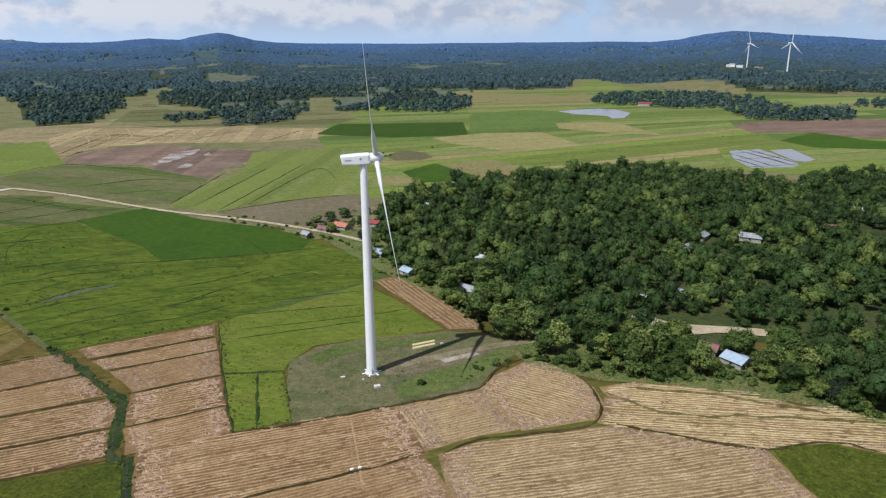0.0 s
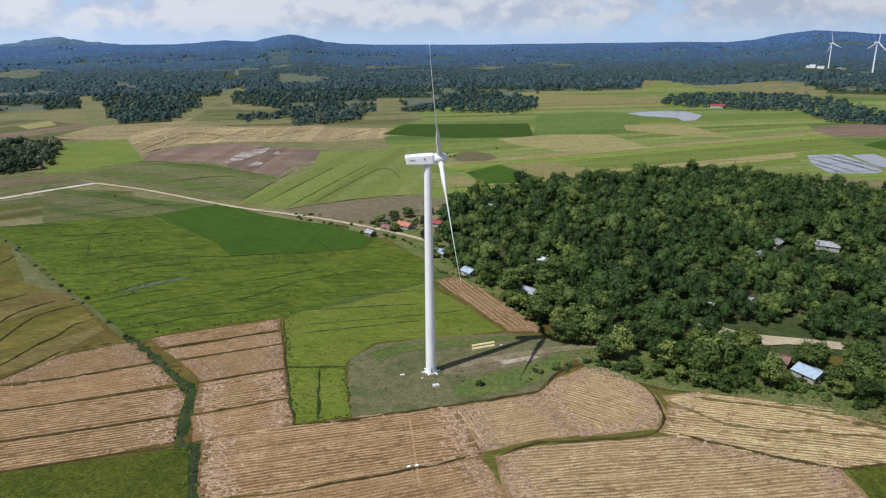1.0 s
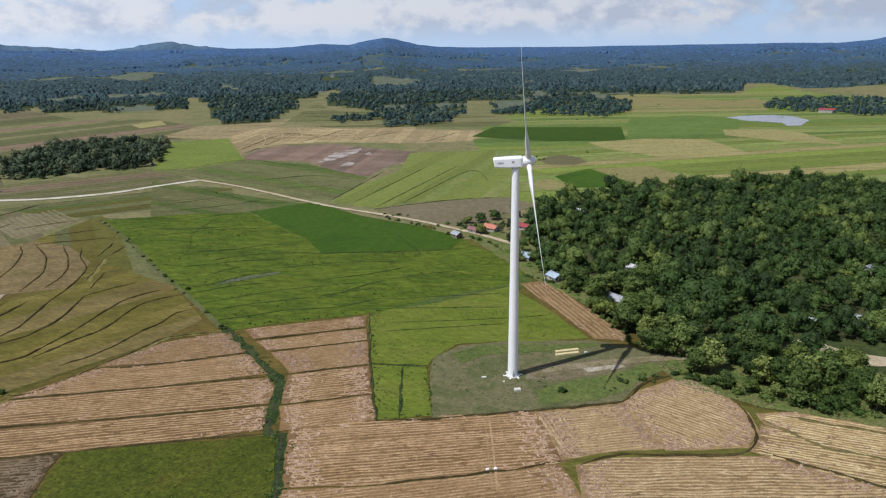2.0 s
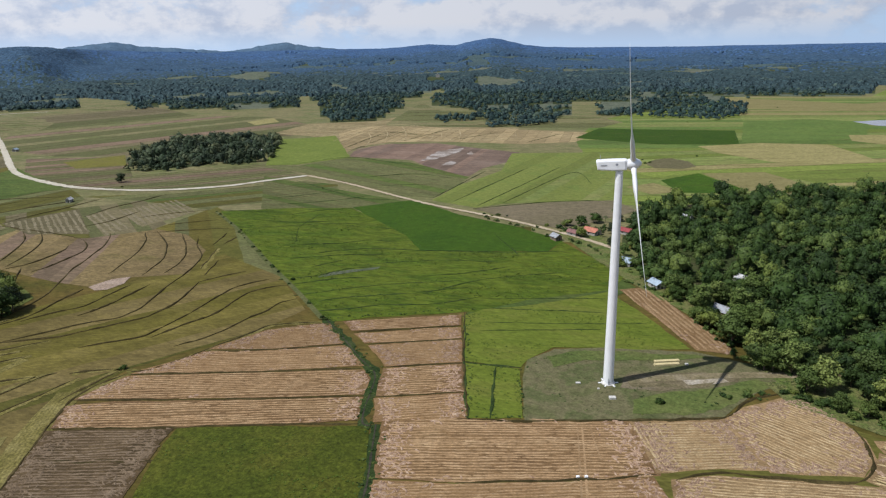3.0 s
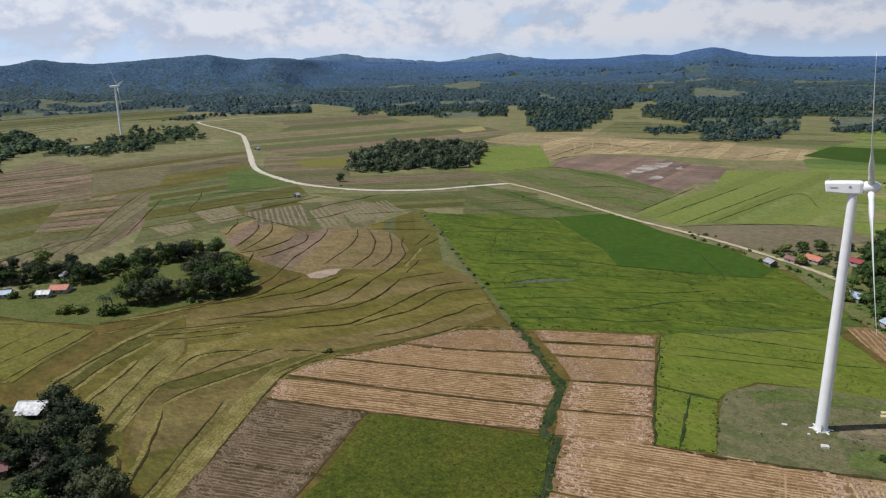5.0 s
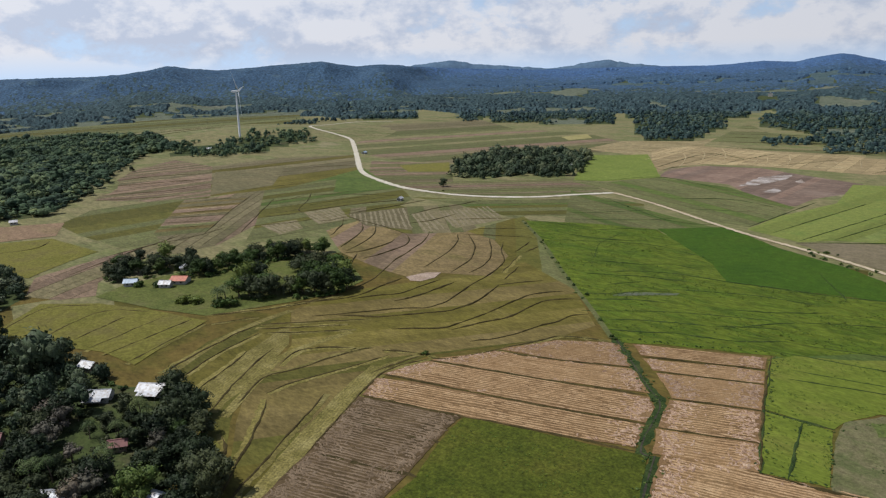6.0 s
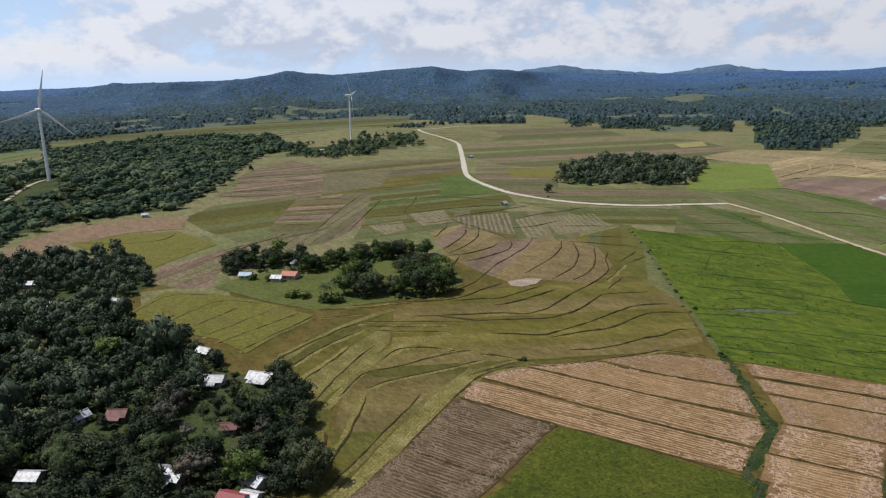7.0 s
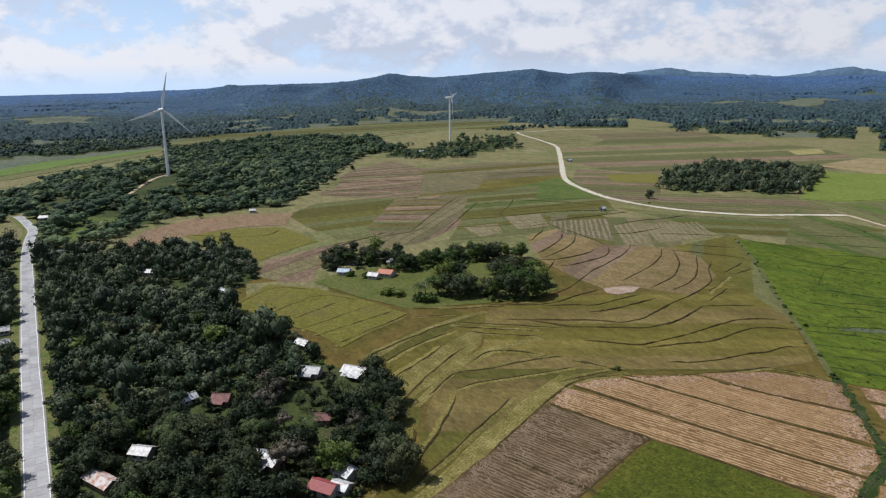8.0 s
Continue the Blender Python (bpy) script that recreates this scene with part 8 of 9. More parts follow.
GLADE_2 = [(-214, 29, 4.5), (-207, 26, 6.2), (-198, 24, 4.4), (-407, -2, 6.2), (-399, -2, 6.2), (-389, -3, 4.4), (-457, -3, 5.3), (-449, -4, 6.2), (-440, -4, 4.4), (-388, 30, 6.6), (-380, 28, 6.2), (-370, 27, 4.4), (-417, -25, 5.3), (-409, -25, 6.2), (-399, -25, 4.4), (-379, -77, 4.0), (-371, -76, 6.2), (-361, -75, 4.4), (-358, -76, 4.0), (-350, -75, 6.2), (-341, -74, 4.4), (-641, 104, 4.5), (-633, 102, 6.2), (-624, 100, 4.4), (-710, -65, 7.1), (-702, -65, 6.2), (-693, -64, 4.4), (-386, 101, 5.3), (-378, 98, 6.2), (-369, 95, 4.4)]
GLADE_3 = [(-373, 114, 4.9), (-366, 111, 6.2), (-357, 107, 4.4), (-388, 130, 6.2), (-381, 126, 6.2), (-372, 123, 4.4), (-398, 142, 5.8), (-390, 138, 6.2), (-382, 134, 4.4), (-320, 170, 5.3), (-313, 165, 6.2), (-305, 160, 4.4), (-478, 652, 5.8), (-473, 645, 6.2), (-468, 638, 4.4), (111, 196, 6.2), (107, 188, 4.8), (105, 184, 3.3), (104, 205, 5.3), (101, 198, 4.8), (99, 193, 3.3), (111, 259, 7.7), (108, 252, 4.8), (107, 247, 3.3), (92, 256, 5.1), (90, 248, 4.8), (88, 243, 3.3), (151, 338, 6.4), (148, 331, 4.8), (146, 326, 3.3)]
GLADE_4 = [(136, 320, 5.1), (133, 312, 4.8), (132, 307, 3.3), (176, 334, 7.7), (173, 326, 4.8), (171, 322, 3.3), (278, 397, 7.7), (274, 390, 4.8), (271, 386, 3.3), (229, 351, 7.7), (225, 344, 4.8), (222, 339, 3.3), (227, 532, 6.8), (224, 525, 4.8), (222, 520, 3.3), (282, 486, 8.2), (278, 479, 4.8), (276, 474, 3.3), (-58, 394, 6.6), (-57, 386, 6.2), (-56, 376, 4.4), (-69, 387, 5.3), (-68, 379, 6.2), (-66, 370, 4.4), (-39, 400, 6.6), (-38, 392, 6.2), (-37, 383, 4.4), (-33, 336, 7.5), (-32, 328, 6.2), (-31, 318, 4.4)]
GLADE_5 = [(-13, 302, 5.3), (-13, 294, 6.2), (-13, 285, 4.4), (17, 273, 6.4), (16, 265, 4.8), (16, 260, 3.3), (25, 319, 5.1), (25, 311, 4.8), (24, 306, 3.3), (-4, 446, 6.2), (-4, 438, 6.2), (-4, 429, 4.4), (-77, 374, 4.9), (-76, 366, 6.2), (-74, 357, 4.4), (374, 1199, 13.4), (-474, 377, 4.5), (-468, 372, 6.2), (-461, 366, 4.4), (-795, 591, 5.3), (-789, 586, 6.2), (-781, 580, 4.4), (995, 2328, 11.7), (1022, 2343, 15.2), (1090, 2323, 9.9), (-876, 2310, 13.2), (-1033, 472, 5.8), (-1026, 468, 6.2), (-1017, 464, 4.4), (-547, -55, 5.8)]
GLADE_6 = [(-539, -55, 6.2), (-530, -54, 4.4)]
KEEP = [(x, y, r * (1.0 if x < -100 or y < 212 else 0.8)) for x, y, r in GLADE_1 + GLADE_2 + GLADE_3 + GLADE_4 + GLADE_5 + GLADE_6 if r != 3.3 or y < 212]
KEEP += [(p.x, p.y, 7.5) for p in curve_pts([(-167.7, -57.2), (-212.1, -58), (-242.8, -59.6), (-281.3, -61.5), (-325.4, -64), (-365, -65.7), (-414.9, -68.1), (-479, -71), (-546, -74), (-608, -75), (-656, -74), (-686, -78), (-726, -85), (-745, -90)], 5.0)]
KEEP += [(p.x, p.y, 5.5) for p in curve_pts([(86.7, 242), (92.7, 233.8), (100.6, 228.8), (113.4, 225.5), (126.2, 222.9), (142.2, 218)], 5.0)]
KEEP += [(p.x, p.y, 5) for p in curve_pts([(89, 221.8), (105.5, 222.9), (120.3, 225.3)], 5.0)]
KEEP += [(p.x, p.y, 6) for p in curve_pts([(-345, 531), (-292, 507), (-218, 463), (-182, 443), (-145, 427), (-113, 412), (-86.6, 396.7), (-66.6, 383.8), (-53.3, 374), (-37.4, 361.3)], 5.0)]
KEEP += [(p.x - 4, p.y - 7, 5.0) for p in curve_pts([(86.7, 242), (92.7, 233.8), (100.6, 228.8), (113.4, 225.5), (126.2, 222.9)], 5.0)]
KEEP += [(-884, 61, 15), (-868, 59, 11), (-852, 57, 8)]
KEEP += [(p.x + 10 * k, p.y - 2 * k, 5.5) for p in curve_pts([(-785, 10), (-815, 22), (-852, 37), (-882, 52), (-900, 63)], 8.0) for k in (0, 1)]
KEEP += [(x, y, 11.0) for x, y in [(252, 351), (249.7, 339.2), (249, 357), (-407.3, 20.8), (-413.2, 15.4), (-387.7, 36.1), (-917, 33), (-944, 55), (-899, 18), (-636, 69), (-636, 54), (-639, 40), (-229.7, 14.7), (-210.1, 20.2)]]


# ---- trees ----
def mixed(rnd, light=0.12, dark=0.3, palm=0.05):
    q = rnd.random()
    return "palm" if q < palm else "bamboo" if q < palm + light else "dark" if q < palm + light + dark else "broad"


def plant_wood(poly, spacing, seed, group, single, mass_name, mass_label, sizes=(0.75, 1.25), mix=(0.2, 0.26, 0.05), cards=70, cut=-0.6, gaps=0.0, lobes=3, tuft=0.95, leaves="woodleaf", base=1.5, spread=1.0, squat=1.0):
    """Trees of a wood: those for which single(x, y) holds are planted one by one, the rest form its mass."""
    rnd = random.Random(seed)
    rest = []
    for x, y in scatter(poly, spacing, seed, KEEP):
        if any(in_poly(x, y, c) for c in CLEARINGS):
            continue
        if single(x, y):
            plant(mixed(rnd, *mix), x, y, rnd.uniform(*sizes), group, rnd)
        elif not gaps or noise.noise((x * 0.021, y * 0.021, 8.0)) + 0.4 * noise.noise((x * 0.06, y * 0.06, 3.0)) < gaps:
            rest.append((x, y))
    if rest:
        wood_mass(mass_name, mass_label, rest, seed, (sizes[0] + 0.1, sizes[1] + 0.05), cards, lobes, tuft, cut, leaves, base, spread, squat)


plant_wood(WOOD_EAST, 8.3, 11, "trees of the east wood", lambda x, y: y < 222 and x < 135 or y < 300 and x < 30, "east_wood", "dense mixed green wood with scattered palms", (0.65, 1.3), (0.36, 0.14, 0.05), cards=300, tuft=0.46, lobes=4)
plant_wood(WOOD_VILLAGE, 7.0, 12, "trees of the village wood", lambda x, y: x > -248, "village_wood", "dense dark wood round village houses", (0.5, 1.4), (0.0, 0.84, 0.11), cards=240, tuft=0.6, leaves="villageleaf")
plant_wood(WOOD_ROADSIDE, 8.0, 13, "roadside trees", lambda x, y: x > -300, "roadside_wood", "dark trees beyond the concrete road", cards=240, tuft=0.6, leaves="villageleaf")
plant_wood(WOOD_NORTH, 11.2, 14, "", lambda x, y: False, "north_wood", "dense dark green wood on a low rise", (0.6, 1.55), cards=48, gaps=0.5, lobes=3, tuft=0.8, base=0.3, leaves="northleaf", spread=1.55, squat=0.82)
plant_wood(WOOD_BELT, 12.0, 15, "", lambda x, y: False, "tree_belt", "belt of dark trees by the gravel road", (0.45, 1.05), cards=60, gaps=0.08, lobes=4, tuft=0.8, base=0.3, leaves="northleaf", spread=1.3)
plant_wood(GROVE_FIELD, 8.5, 16, "", lambda x, y: False, "field_grove", "compact dark grove standing in the paddies", (0.5, 1.35), cards=110, tuft=0.75, lobes=4, base=0.3, leaves="villageleaf", spread=1.15, gaps=0.32)

plant_wood([(-1393.9, -92.8), (-1381.2, -11.2), (-1389.4, 49.8), (-1439.9, 114.8), (-1587.2, 145.6), (-1618.7, 35.7), (-1660.6, -100.3)], 11.5, 17, "", lambda x, y: False, "tree_belt", "belt of dark trees behind the wooded rise", (0.5, 1.1), cards=48, lobes=3, tuft=0.8, base=0.3, leaves="northleaf", spread=1.5, squat=0.85)

# lone trees and bushes
rnd = random.Random(21)
for x, y in [(-63.5, 384.7), (-51.7, 386.9), (-68, 413), (-46.4, 397.7), (-54, 426), (-77, 410), (-46, 431), (-35, 422), (-28.7, 407), (-43.5, 367.4), (-35.5, 333.1), (-24.5, 332.8), (-60, 423), (-50, 434), (-22.7, 360.6), (-15.3, 337.7), (-9.6, 298.8), (-6.7, 290.2)]:
    plant(rnd.choice(("broad", "dark", "palm")), x, y, rnd.uniform(0.6, 0.95), "roadside house trees", rnd, "")
for x, y in [(-326.7, 133.8), (-322.2, 136.7), (-316.8, 140.9), (-315.4, 146.5), (-344.3, 146.9), (-342.6, 153.6), (-326, 149.8), (-311.2, 156.4), (-306.3, 159.9), (-301, 163.9), (-297.6, 169), (-295.7, 175.2), (-296.4, 181.5), (-323.6, 176.9), (-315.2, 179.1), (-316.1, 187.7), (-313.3, 191.8), (-344.9, 184.7), (-335.8, 191.1), (-333, 201.7)]:
    plant(rnd.choice(("dark", "broad")), x, y, rnd.uniform(1.3, 1.65), "garden grove trees", rnd, "")
for x, y in [(-380.6, 142.5), (-382.4, 149.2), (-383.2, 157.7), (-385, 164.8), (-386.9, 172.1), (-381.6, 179.7), (-380.9, 185.7), (-377.7, 190.3), (-377, 196.4), (-401, 184), (-397, 195), (-378.6, 201.9), (-378, 211), (-368.7, 213.4), (-415.4, 99.6), (-420.7, 109), (-416.4, 115.1), (-405.3, 116.5), (-412.7, 125.3), (-417, 135), (-407.5, 137.8), (-393.2, 138.5), (-383.7, 138.1), (-440, 114), (-441, 127), (-432, 139), (-420, 151), (-430, 103), (-408.4, 102.7), (-406.3, 124.7), (-391.6, 145.7), (-391.6, 157.9), (-395.1, 168), (-390.2, 180.3), (-385.2, 192.6), (-383, 209), (-372, 220), (-427, 115)]:
    plant(rnd.choice(("dark", "broad", "dark", "bamboo")), x, y, rnd.uniform(0.75, 1.4), "garden grove trees", rnd, "")
for x, y in [(-388.4, 104.4), (-380.1, 112.1), (-341.4, 108.7), (-335.9, 113), (-322.3, 118.7), (-318.3, 122.8)]:
    plant(rnd.choice(("bush",)), x, y, rnd.uniform(1.6, 2.5), "garden bushes", rnd, "dense green garden bush on the lawn")
for x, y in [(-324.1, 119.6), (-323.4, 124.1)]:
    plant(rnd.choice(("palm",)), x, y, rnd.uniform(1.3, 1.6), "garden grove trees", rnd, "")
for x, y in [(-191.8, 8.8), (-192.6, 12.9), (-253.3, 19), (-241.9, 20), (-234.1, 14.2), (-434, 116)]:
    plant(rnd.choice(("bare",)), x, y, rnd.uniform(1, 1.3), "trees of the village wood", rnd, "")
for x, y in [(-349.5, -34.5), (-337.6, 4.6), (-307.6, 9.8), (-332.6, -46.5)]:
    plant(rnd.choice(("broad",)), x, y, rnd.uniform(1.1, 1.4), "trees of the village wood", rnd, "")
for x, y in [(-233.7, -31.8), (-222.6, -21.6), (-227.4, -19.3), (-209.9, 8.2), (-268.2, -49), (-269.4, -41.6), (-198.6, 21.8)]:
    plant(rnd.choice(("palm",)), x, y, rnd.uniform(1.1, 1.4), "trees of the village wood", rnd, "")
for x, y in [(111.9, 212.5)]:
    plant(rnd.choice(("palm",)), x, y, rnd.uniform(0.55, 0.6), "trees of the east wood", rnd, "small yellowing palm beside a house")
for x, y in [(95.2, 192.1), (117.6, 193.7), (120.3, 188.3), (86.2, 199.2)]:
    plant(rnd.choice(("bare", "bush", "broad")), x, y, rnd.uniform(0.45, 0.7), "trees of the east wood", rnd, "")
for x, y in [(-217, 55.8), (-203.9, 51.9), (-189.4, 46.1), (-179.5, 42.4), (-175.8, 36.9), (-196.8, 42.5), (-171.8, 32.4), (-168.2, 35.2), (-188.3, 41.9), (-170.5, 39.9)]:
    plant(rnd.choice(("dark",)), x, y, rnd.uniform(0.95, 1.35), "trees of the village wood", rnd, "")
for x, y in [(-213.2, 33.7), (-224.8, 31.9), (-197.7, 29.8), (-235.3, 39.8), (-227, 43.1), (-204.5, 21.1), (-217.4, 16.1), (-230.5, 10.4), (-214.2, 9.7), (-228.8, 24.9), (-223.9, 3), (-205.7, 38.3)]:
    plant(rnd.choice(("dark", "palm", "dark", "bare")), x, y, rnd.uniform(0.65, 1), "trees of the village wood", rnd, "")
for x, y in [(49.6, 195.6), (57.7, 194.5), (65.5, 192.5), (73.1, 190.5), (80.8, 188.9), (86.6, 187.9), (116.9, 183.2), (121.9, 177.3), (128, 174), (133.8, 167.3), (138.9, 163.2), (61.3, 200.9), (71.2, 198.3), (78.8, 195.7), (116.6, 189.3), (122.1, 185.6), (127.6, 178.8), (132.8, 172.3)]:
    plant(rnd.choice(("broad", "bamboo", "broad", "bamboo")), x, y, rnd.uniform(0.5, 0.85), "trees of the east wood", rnd, "")
for x, y in [(27.1, 223.3), (32.3, 221.0), (38.0, 219.7), (31.4, 233.6), (38.3, 235.8), (43.0, 227.3)]:
    plant("bamboo", x, y, rnd.uniform(0.9, 1.15), "trees of the east wood", rnd, "tall bright green bamboo at the corner of the wood")
for x, y in [(41.1, 200.5), (44.9, 198.5), (53.2, 192.8), (61.8, 189.9), (70.1, 187.1), (77.6, 185.1), (88.2, 184), (109.5, 180.1), (117.9, 175), (124.5, 171), (130.4, 166.3), (135.3, 161.8), (139.5, 158.2)]:
    plant(rnd.choice(("bush",)), x, y, rnd.uniform(0.9, 1.7), "wood edge bushes", rnd, "green bush at the edge of the wood")
for x, y in [(-888.6, 295.6), (-739.3, 196.3), (-640.5, 56.8)]:
    plant("dark", x, y, rnd.uniform(0.75, 0.95), "field bushes", rnd, "lone dark tree at the edge of a paddy")
plant("dark", -499, 458, 1.0, "field bushes", rnd, "broad dark green tree beside the gravel road")
for x, y in [(-480, 439), (-198.4, 148.3), (-300, 480), (-279, 333), (-240.2, 298.2), (-225.5, 283.8), (-214.5, 274.1), (-192.5, 259.1), (-151.3, 216.7), (-148.6, 215.6), (-122, 425), (-139, 426), (-129, 426), (-90, 406), (-94.6, 399.8), (-18, 1072), (42, 879), (127, 1343), (351, 801), (0, 734), (-128, 426), (-132, 422), (-44, 682), (-52, 697), (-48, 675), (-5.3, 183.6), (-4.1, 184)]:
    plant(rnd.choice(("bush",)), x, y, rnd.uniform(0.5, 0.95), "field bushes", rnd, "")
for x, y in [(60, 195.3), (67.6, 192.8), (77.2, 190.3), (87, 189.2), (98.6, 187.6), (114.1, 185.8), (121.5, 176.5), (128, 170.5), (133.8, 164), (48.4, 200.3), (41.4, 202.4), (37.4, 204.5), (29.5, 221.3), (23.3, 228.2), (52.6, 200.2)]:
    plant(rnd.choice(("bush", "bush", "broad")), x, y, rnd.uniform(0.6, 1.1), "wood edge bushes", rnd, "green bush at the edge of the wood")


# ---- distant woods ----
def spread_far():
    rnd = random.Random(31)
    near = []
    r = 800.0
    while r < 1860:
        s = 5.0 + max(0.0, r - 1000) * 0.003
        az = -106.0
        while az < 40.0:
            a, q = radians(az + rnd.uniform(-0.5, 0.5) * math.degrees(1.7 * s / r)), r + rnd.uniform(-1.4, 1.4) * s
            x, y = CX + q * math.sin(a), CY + q * math.cos(a)
            az += math.degrees(1.7 * s / r)
            w = noise.noise_vector((x * 0.02, y * 0.02, 9.0)) * 22
            if q < 1760 and in_poly(x + w.x, y + w.y, PLAIN) and not any(in_poly(x, y, g) for g in (FAR_GROVE, FAR_GROVE_2, FAR_BELT)) or any(in_poly(x, y, w) for w in WOODS) or in_poly(x, y, WOOD_VILLAGE):
                continue
            if q >= 1760 and in_poly(x, y, PLAIN) or not wooded_far(x, y, q) or abs(x - 890) < 25 and abs(y - 1750) < 30:
                continue
            if all(math.hypot(x - cx, y - cy) > cr for cx, cy, cr in GLADE_5):
                near.append((x, y))
        r += s * 2.3
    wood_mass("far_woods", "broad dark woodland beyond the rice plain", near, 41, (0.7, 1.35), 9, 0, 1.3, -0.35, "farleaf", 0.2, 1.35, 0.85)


def hazed_canopy():
    """Closed canopy over the far plain and the hills: an uneven sheet of crowns with glades in it."""
    rng = np.random.default_rng(77)
    rings = [1790.0]
    while rings[-1] < 4640:
        rings.append(rings[-1] + 14 + (rings[-1] - 1800) * 0.0075)
    cols = 960
    V, up = [], []
    for r in rings:
        for k in range(cols + 1):
            a = radians(-107 + 148.0 * (k + rng.uniform(-0.3, 0.3)) / cols)
            q = r + rng.uniform(-5, 5)
            x, y = CX + q * math.sin(a), CY + q * math.cos(a)
            grown = wooded_far(x, y, q) and not (q < 2120 and in_poly(x, y, PLAIN)) and r > rings[0]
            tall = 1 - 0.8 * smooth01(2000, 2900, q)
            k = (y + 36) / 2580
            if abs(x - 1130 * k) < 80 and 2160 < y < 2375 or abs(x + 970 * k) < 32 and 2120 < y < 2340:
                grown = False
            V.append((x, y, land(x, y) + (2.0 + tall * ((7.0 + 6.0 * noise.noise((x * 0.017, y * 0.011, 1.0))) * rng.random() ** 1.5 + 9 * max(0.0, noise.noise((x * 0.08, y * 0.05, 6.0)))) if grown else -1.5 - 6 * smooth01(2600, 3600, q))))
            up.append(grown)
    F, kind = [], []
    for i in range(len(rings) - 1):
        # how far the crowns take on the haze-blue colours, by distance
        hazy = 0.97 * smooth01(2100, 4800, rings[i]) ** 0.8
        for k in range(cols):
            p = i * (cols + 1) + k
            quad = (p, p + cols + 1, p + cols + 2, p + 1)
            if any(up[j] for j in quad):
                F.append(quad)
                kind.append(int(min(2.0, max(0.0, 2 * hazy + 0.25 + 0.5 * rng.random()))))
    ob = mesh_ob("hazed_hill_forest", V, F, M["canopy"])
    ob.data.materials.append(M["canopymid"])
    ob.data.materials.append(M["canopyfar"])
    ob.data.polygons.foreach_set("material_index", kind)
    if ob.data.polygons[len(F) // 2].normal.z < 0:
        ob.data.flip_normals()
    return tagged(ob, "forest over rising land and distant hills, tinted blue-green for haze", "woods", kind="stuff")


def far_range():
    """A farther range of low hills that shows over the wooded skyline; haze is painted into its blue."""
    crest = ((-50.5, -0.5), (-48.5, 0.2), (-47.1, 0.45), (-45.6, 0.6), (-44.5, 0.7), (-43.6, 0.58), (-42.6, 0.38), (-40.7, 0.25), (-39, 0.1), (-36.7, -0.06), (-35.3, 0.07), (-34.2, 0.28), (-33.2, 0.42), (-32.3, 0.5), (-31.4, 0.34), (-30.3, 0.14), (-28.6, 0.0), (-27.2, -0.4))
    V, F = [], []
    n, rows = 260, ((4660, 0.0), (4720, 0.72), (4780, 1.0), (4850, 0.6))
    for i in range(n + 1):
        az = crest[0][0] + (crest[-1][0] - crest[0][0]) * i / n
        el = next(e0 + (e1 - e0) * smooth01(a0, a1, az) for (a0, e0), (a1, e1) in zip(crest, crest[1:]) if a0 <= az <= a1 + 1e-9)
        top = 115.6 + 4780 * math.tan(radians(el)) + 5 * noise.noise((az * 2.2, 3.0, 1.0)) + 2.5 * noise.noise((az * 7.0, 5.0, 1.0))
        for r, k in rows:
            x, y = CX + r * math.sin(radians(az)), CY + r * math.cos(radians(az))
            V.append((x, y, top * k + (6 * noise.noise((x * 0.01, y * 0.01, 2.0)) if 0 < k < 1 else 0)))
    for i in range(n):
        for j in range(3):
            p = i * 4 + j
            F.append((p, p + 1, p + 5, p + 4))
    ob = mesh_ob("far_hills", V, F, M["hazehill"], smooth=True)
    if ob.data.polygons[0].normal.dot(Vector((0, 0, 1))) < 0:
        ob.data.flip_normals()
    return tagged(ob, "far range of low wooded hills tinted blue for haze", "hills", kind="structure")


spread_far()
hazed_canopy()
far_range()


# ---- round the turbine ----
def slab(name, label, x, y, turn, sx, sy, sz, material, category):
    ob = part(name, box_bm(sx, sy, sz, Matrix.Translation((0, 0, sz / 2)), 0.04), material, None)
    ob.matrix_basis = pose(x, y, 0.07, 0, 0, turn)
    return tagged(ob, label, category)
hedge("weedy green shrubs along a field bund", [(16.2, 192), (22.8, 197.3), (28.4, 200.9), (34.2, 204.6), (38.3, 206.4)], 2.5, 1.6, (0.5, 1), 80)
hedge("rough green shrubs at the foot of the wood", [(38, 201.6), (48, 198), (56, 196.4), (67.3, 191.5), (76.7, 188.6), (86.1, 186.6), (97.8, 185.4), (114.1, 185.8), (121.5, 176.5), (127.8, 170.1), (133.8, 164), (141.8, 156.8)], 3, 2.2, (0.6, 1.3), 81)
hedge("rank green weeds along a ditch", [(-148.9, 216.1), (-132.3, 200.2), (-115.2, 183.3), (-105.2, 174.2), (-100.6, 161.7), (-97.2, 149.3), (-93.5, 140.6), (-90.6, 140.3), (-86.8, 135.3), (-83.6, 126.4), (-78.5, 113.3), (-74.7, 101.4), (-66.4, 82.5)], 4.2, 0.5, (0.16, 0.42), 82, 0.7)
hedge("small shrubs dotted along a field path", [(-332, 379), (-282, 337), (-225.5, 283.8), (-182.7, 245.6), (-150.6, 215.5)], 2.5, 10, (0.3, 0.9), 83)
hedge("scrub along the strip beside the wood", [(-28.9, 306.6), (-10.9, 292.8), (5.4, 262.7), (19.1, 234.8), (23.1, 225.9), (36.2, 220)], 2.5, 3, (0.5, 1), 84)
hedge("scrub along the dirt road", [(-139, 419), (-108.5, 400), (-79.6, 380), (-56.6, 364.2), (-38, 343.9), (-27, 322.7)], 3, 4, (0.5, 1.1), 85)
hedge("rank weeds along a paddy edge", [(-149.7, 214.8), (-139.9, 221.9), (-125, 229.2), (-111.7, 236.9), (-93.9, 245), (-88.5, 247.4)], 2, 1.1, (0.15, 0.36), 86)
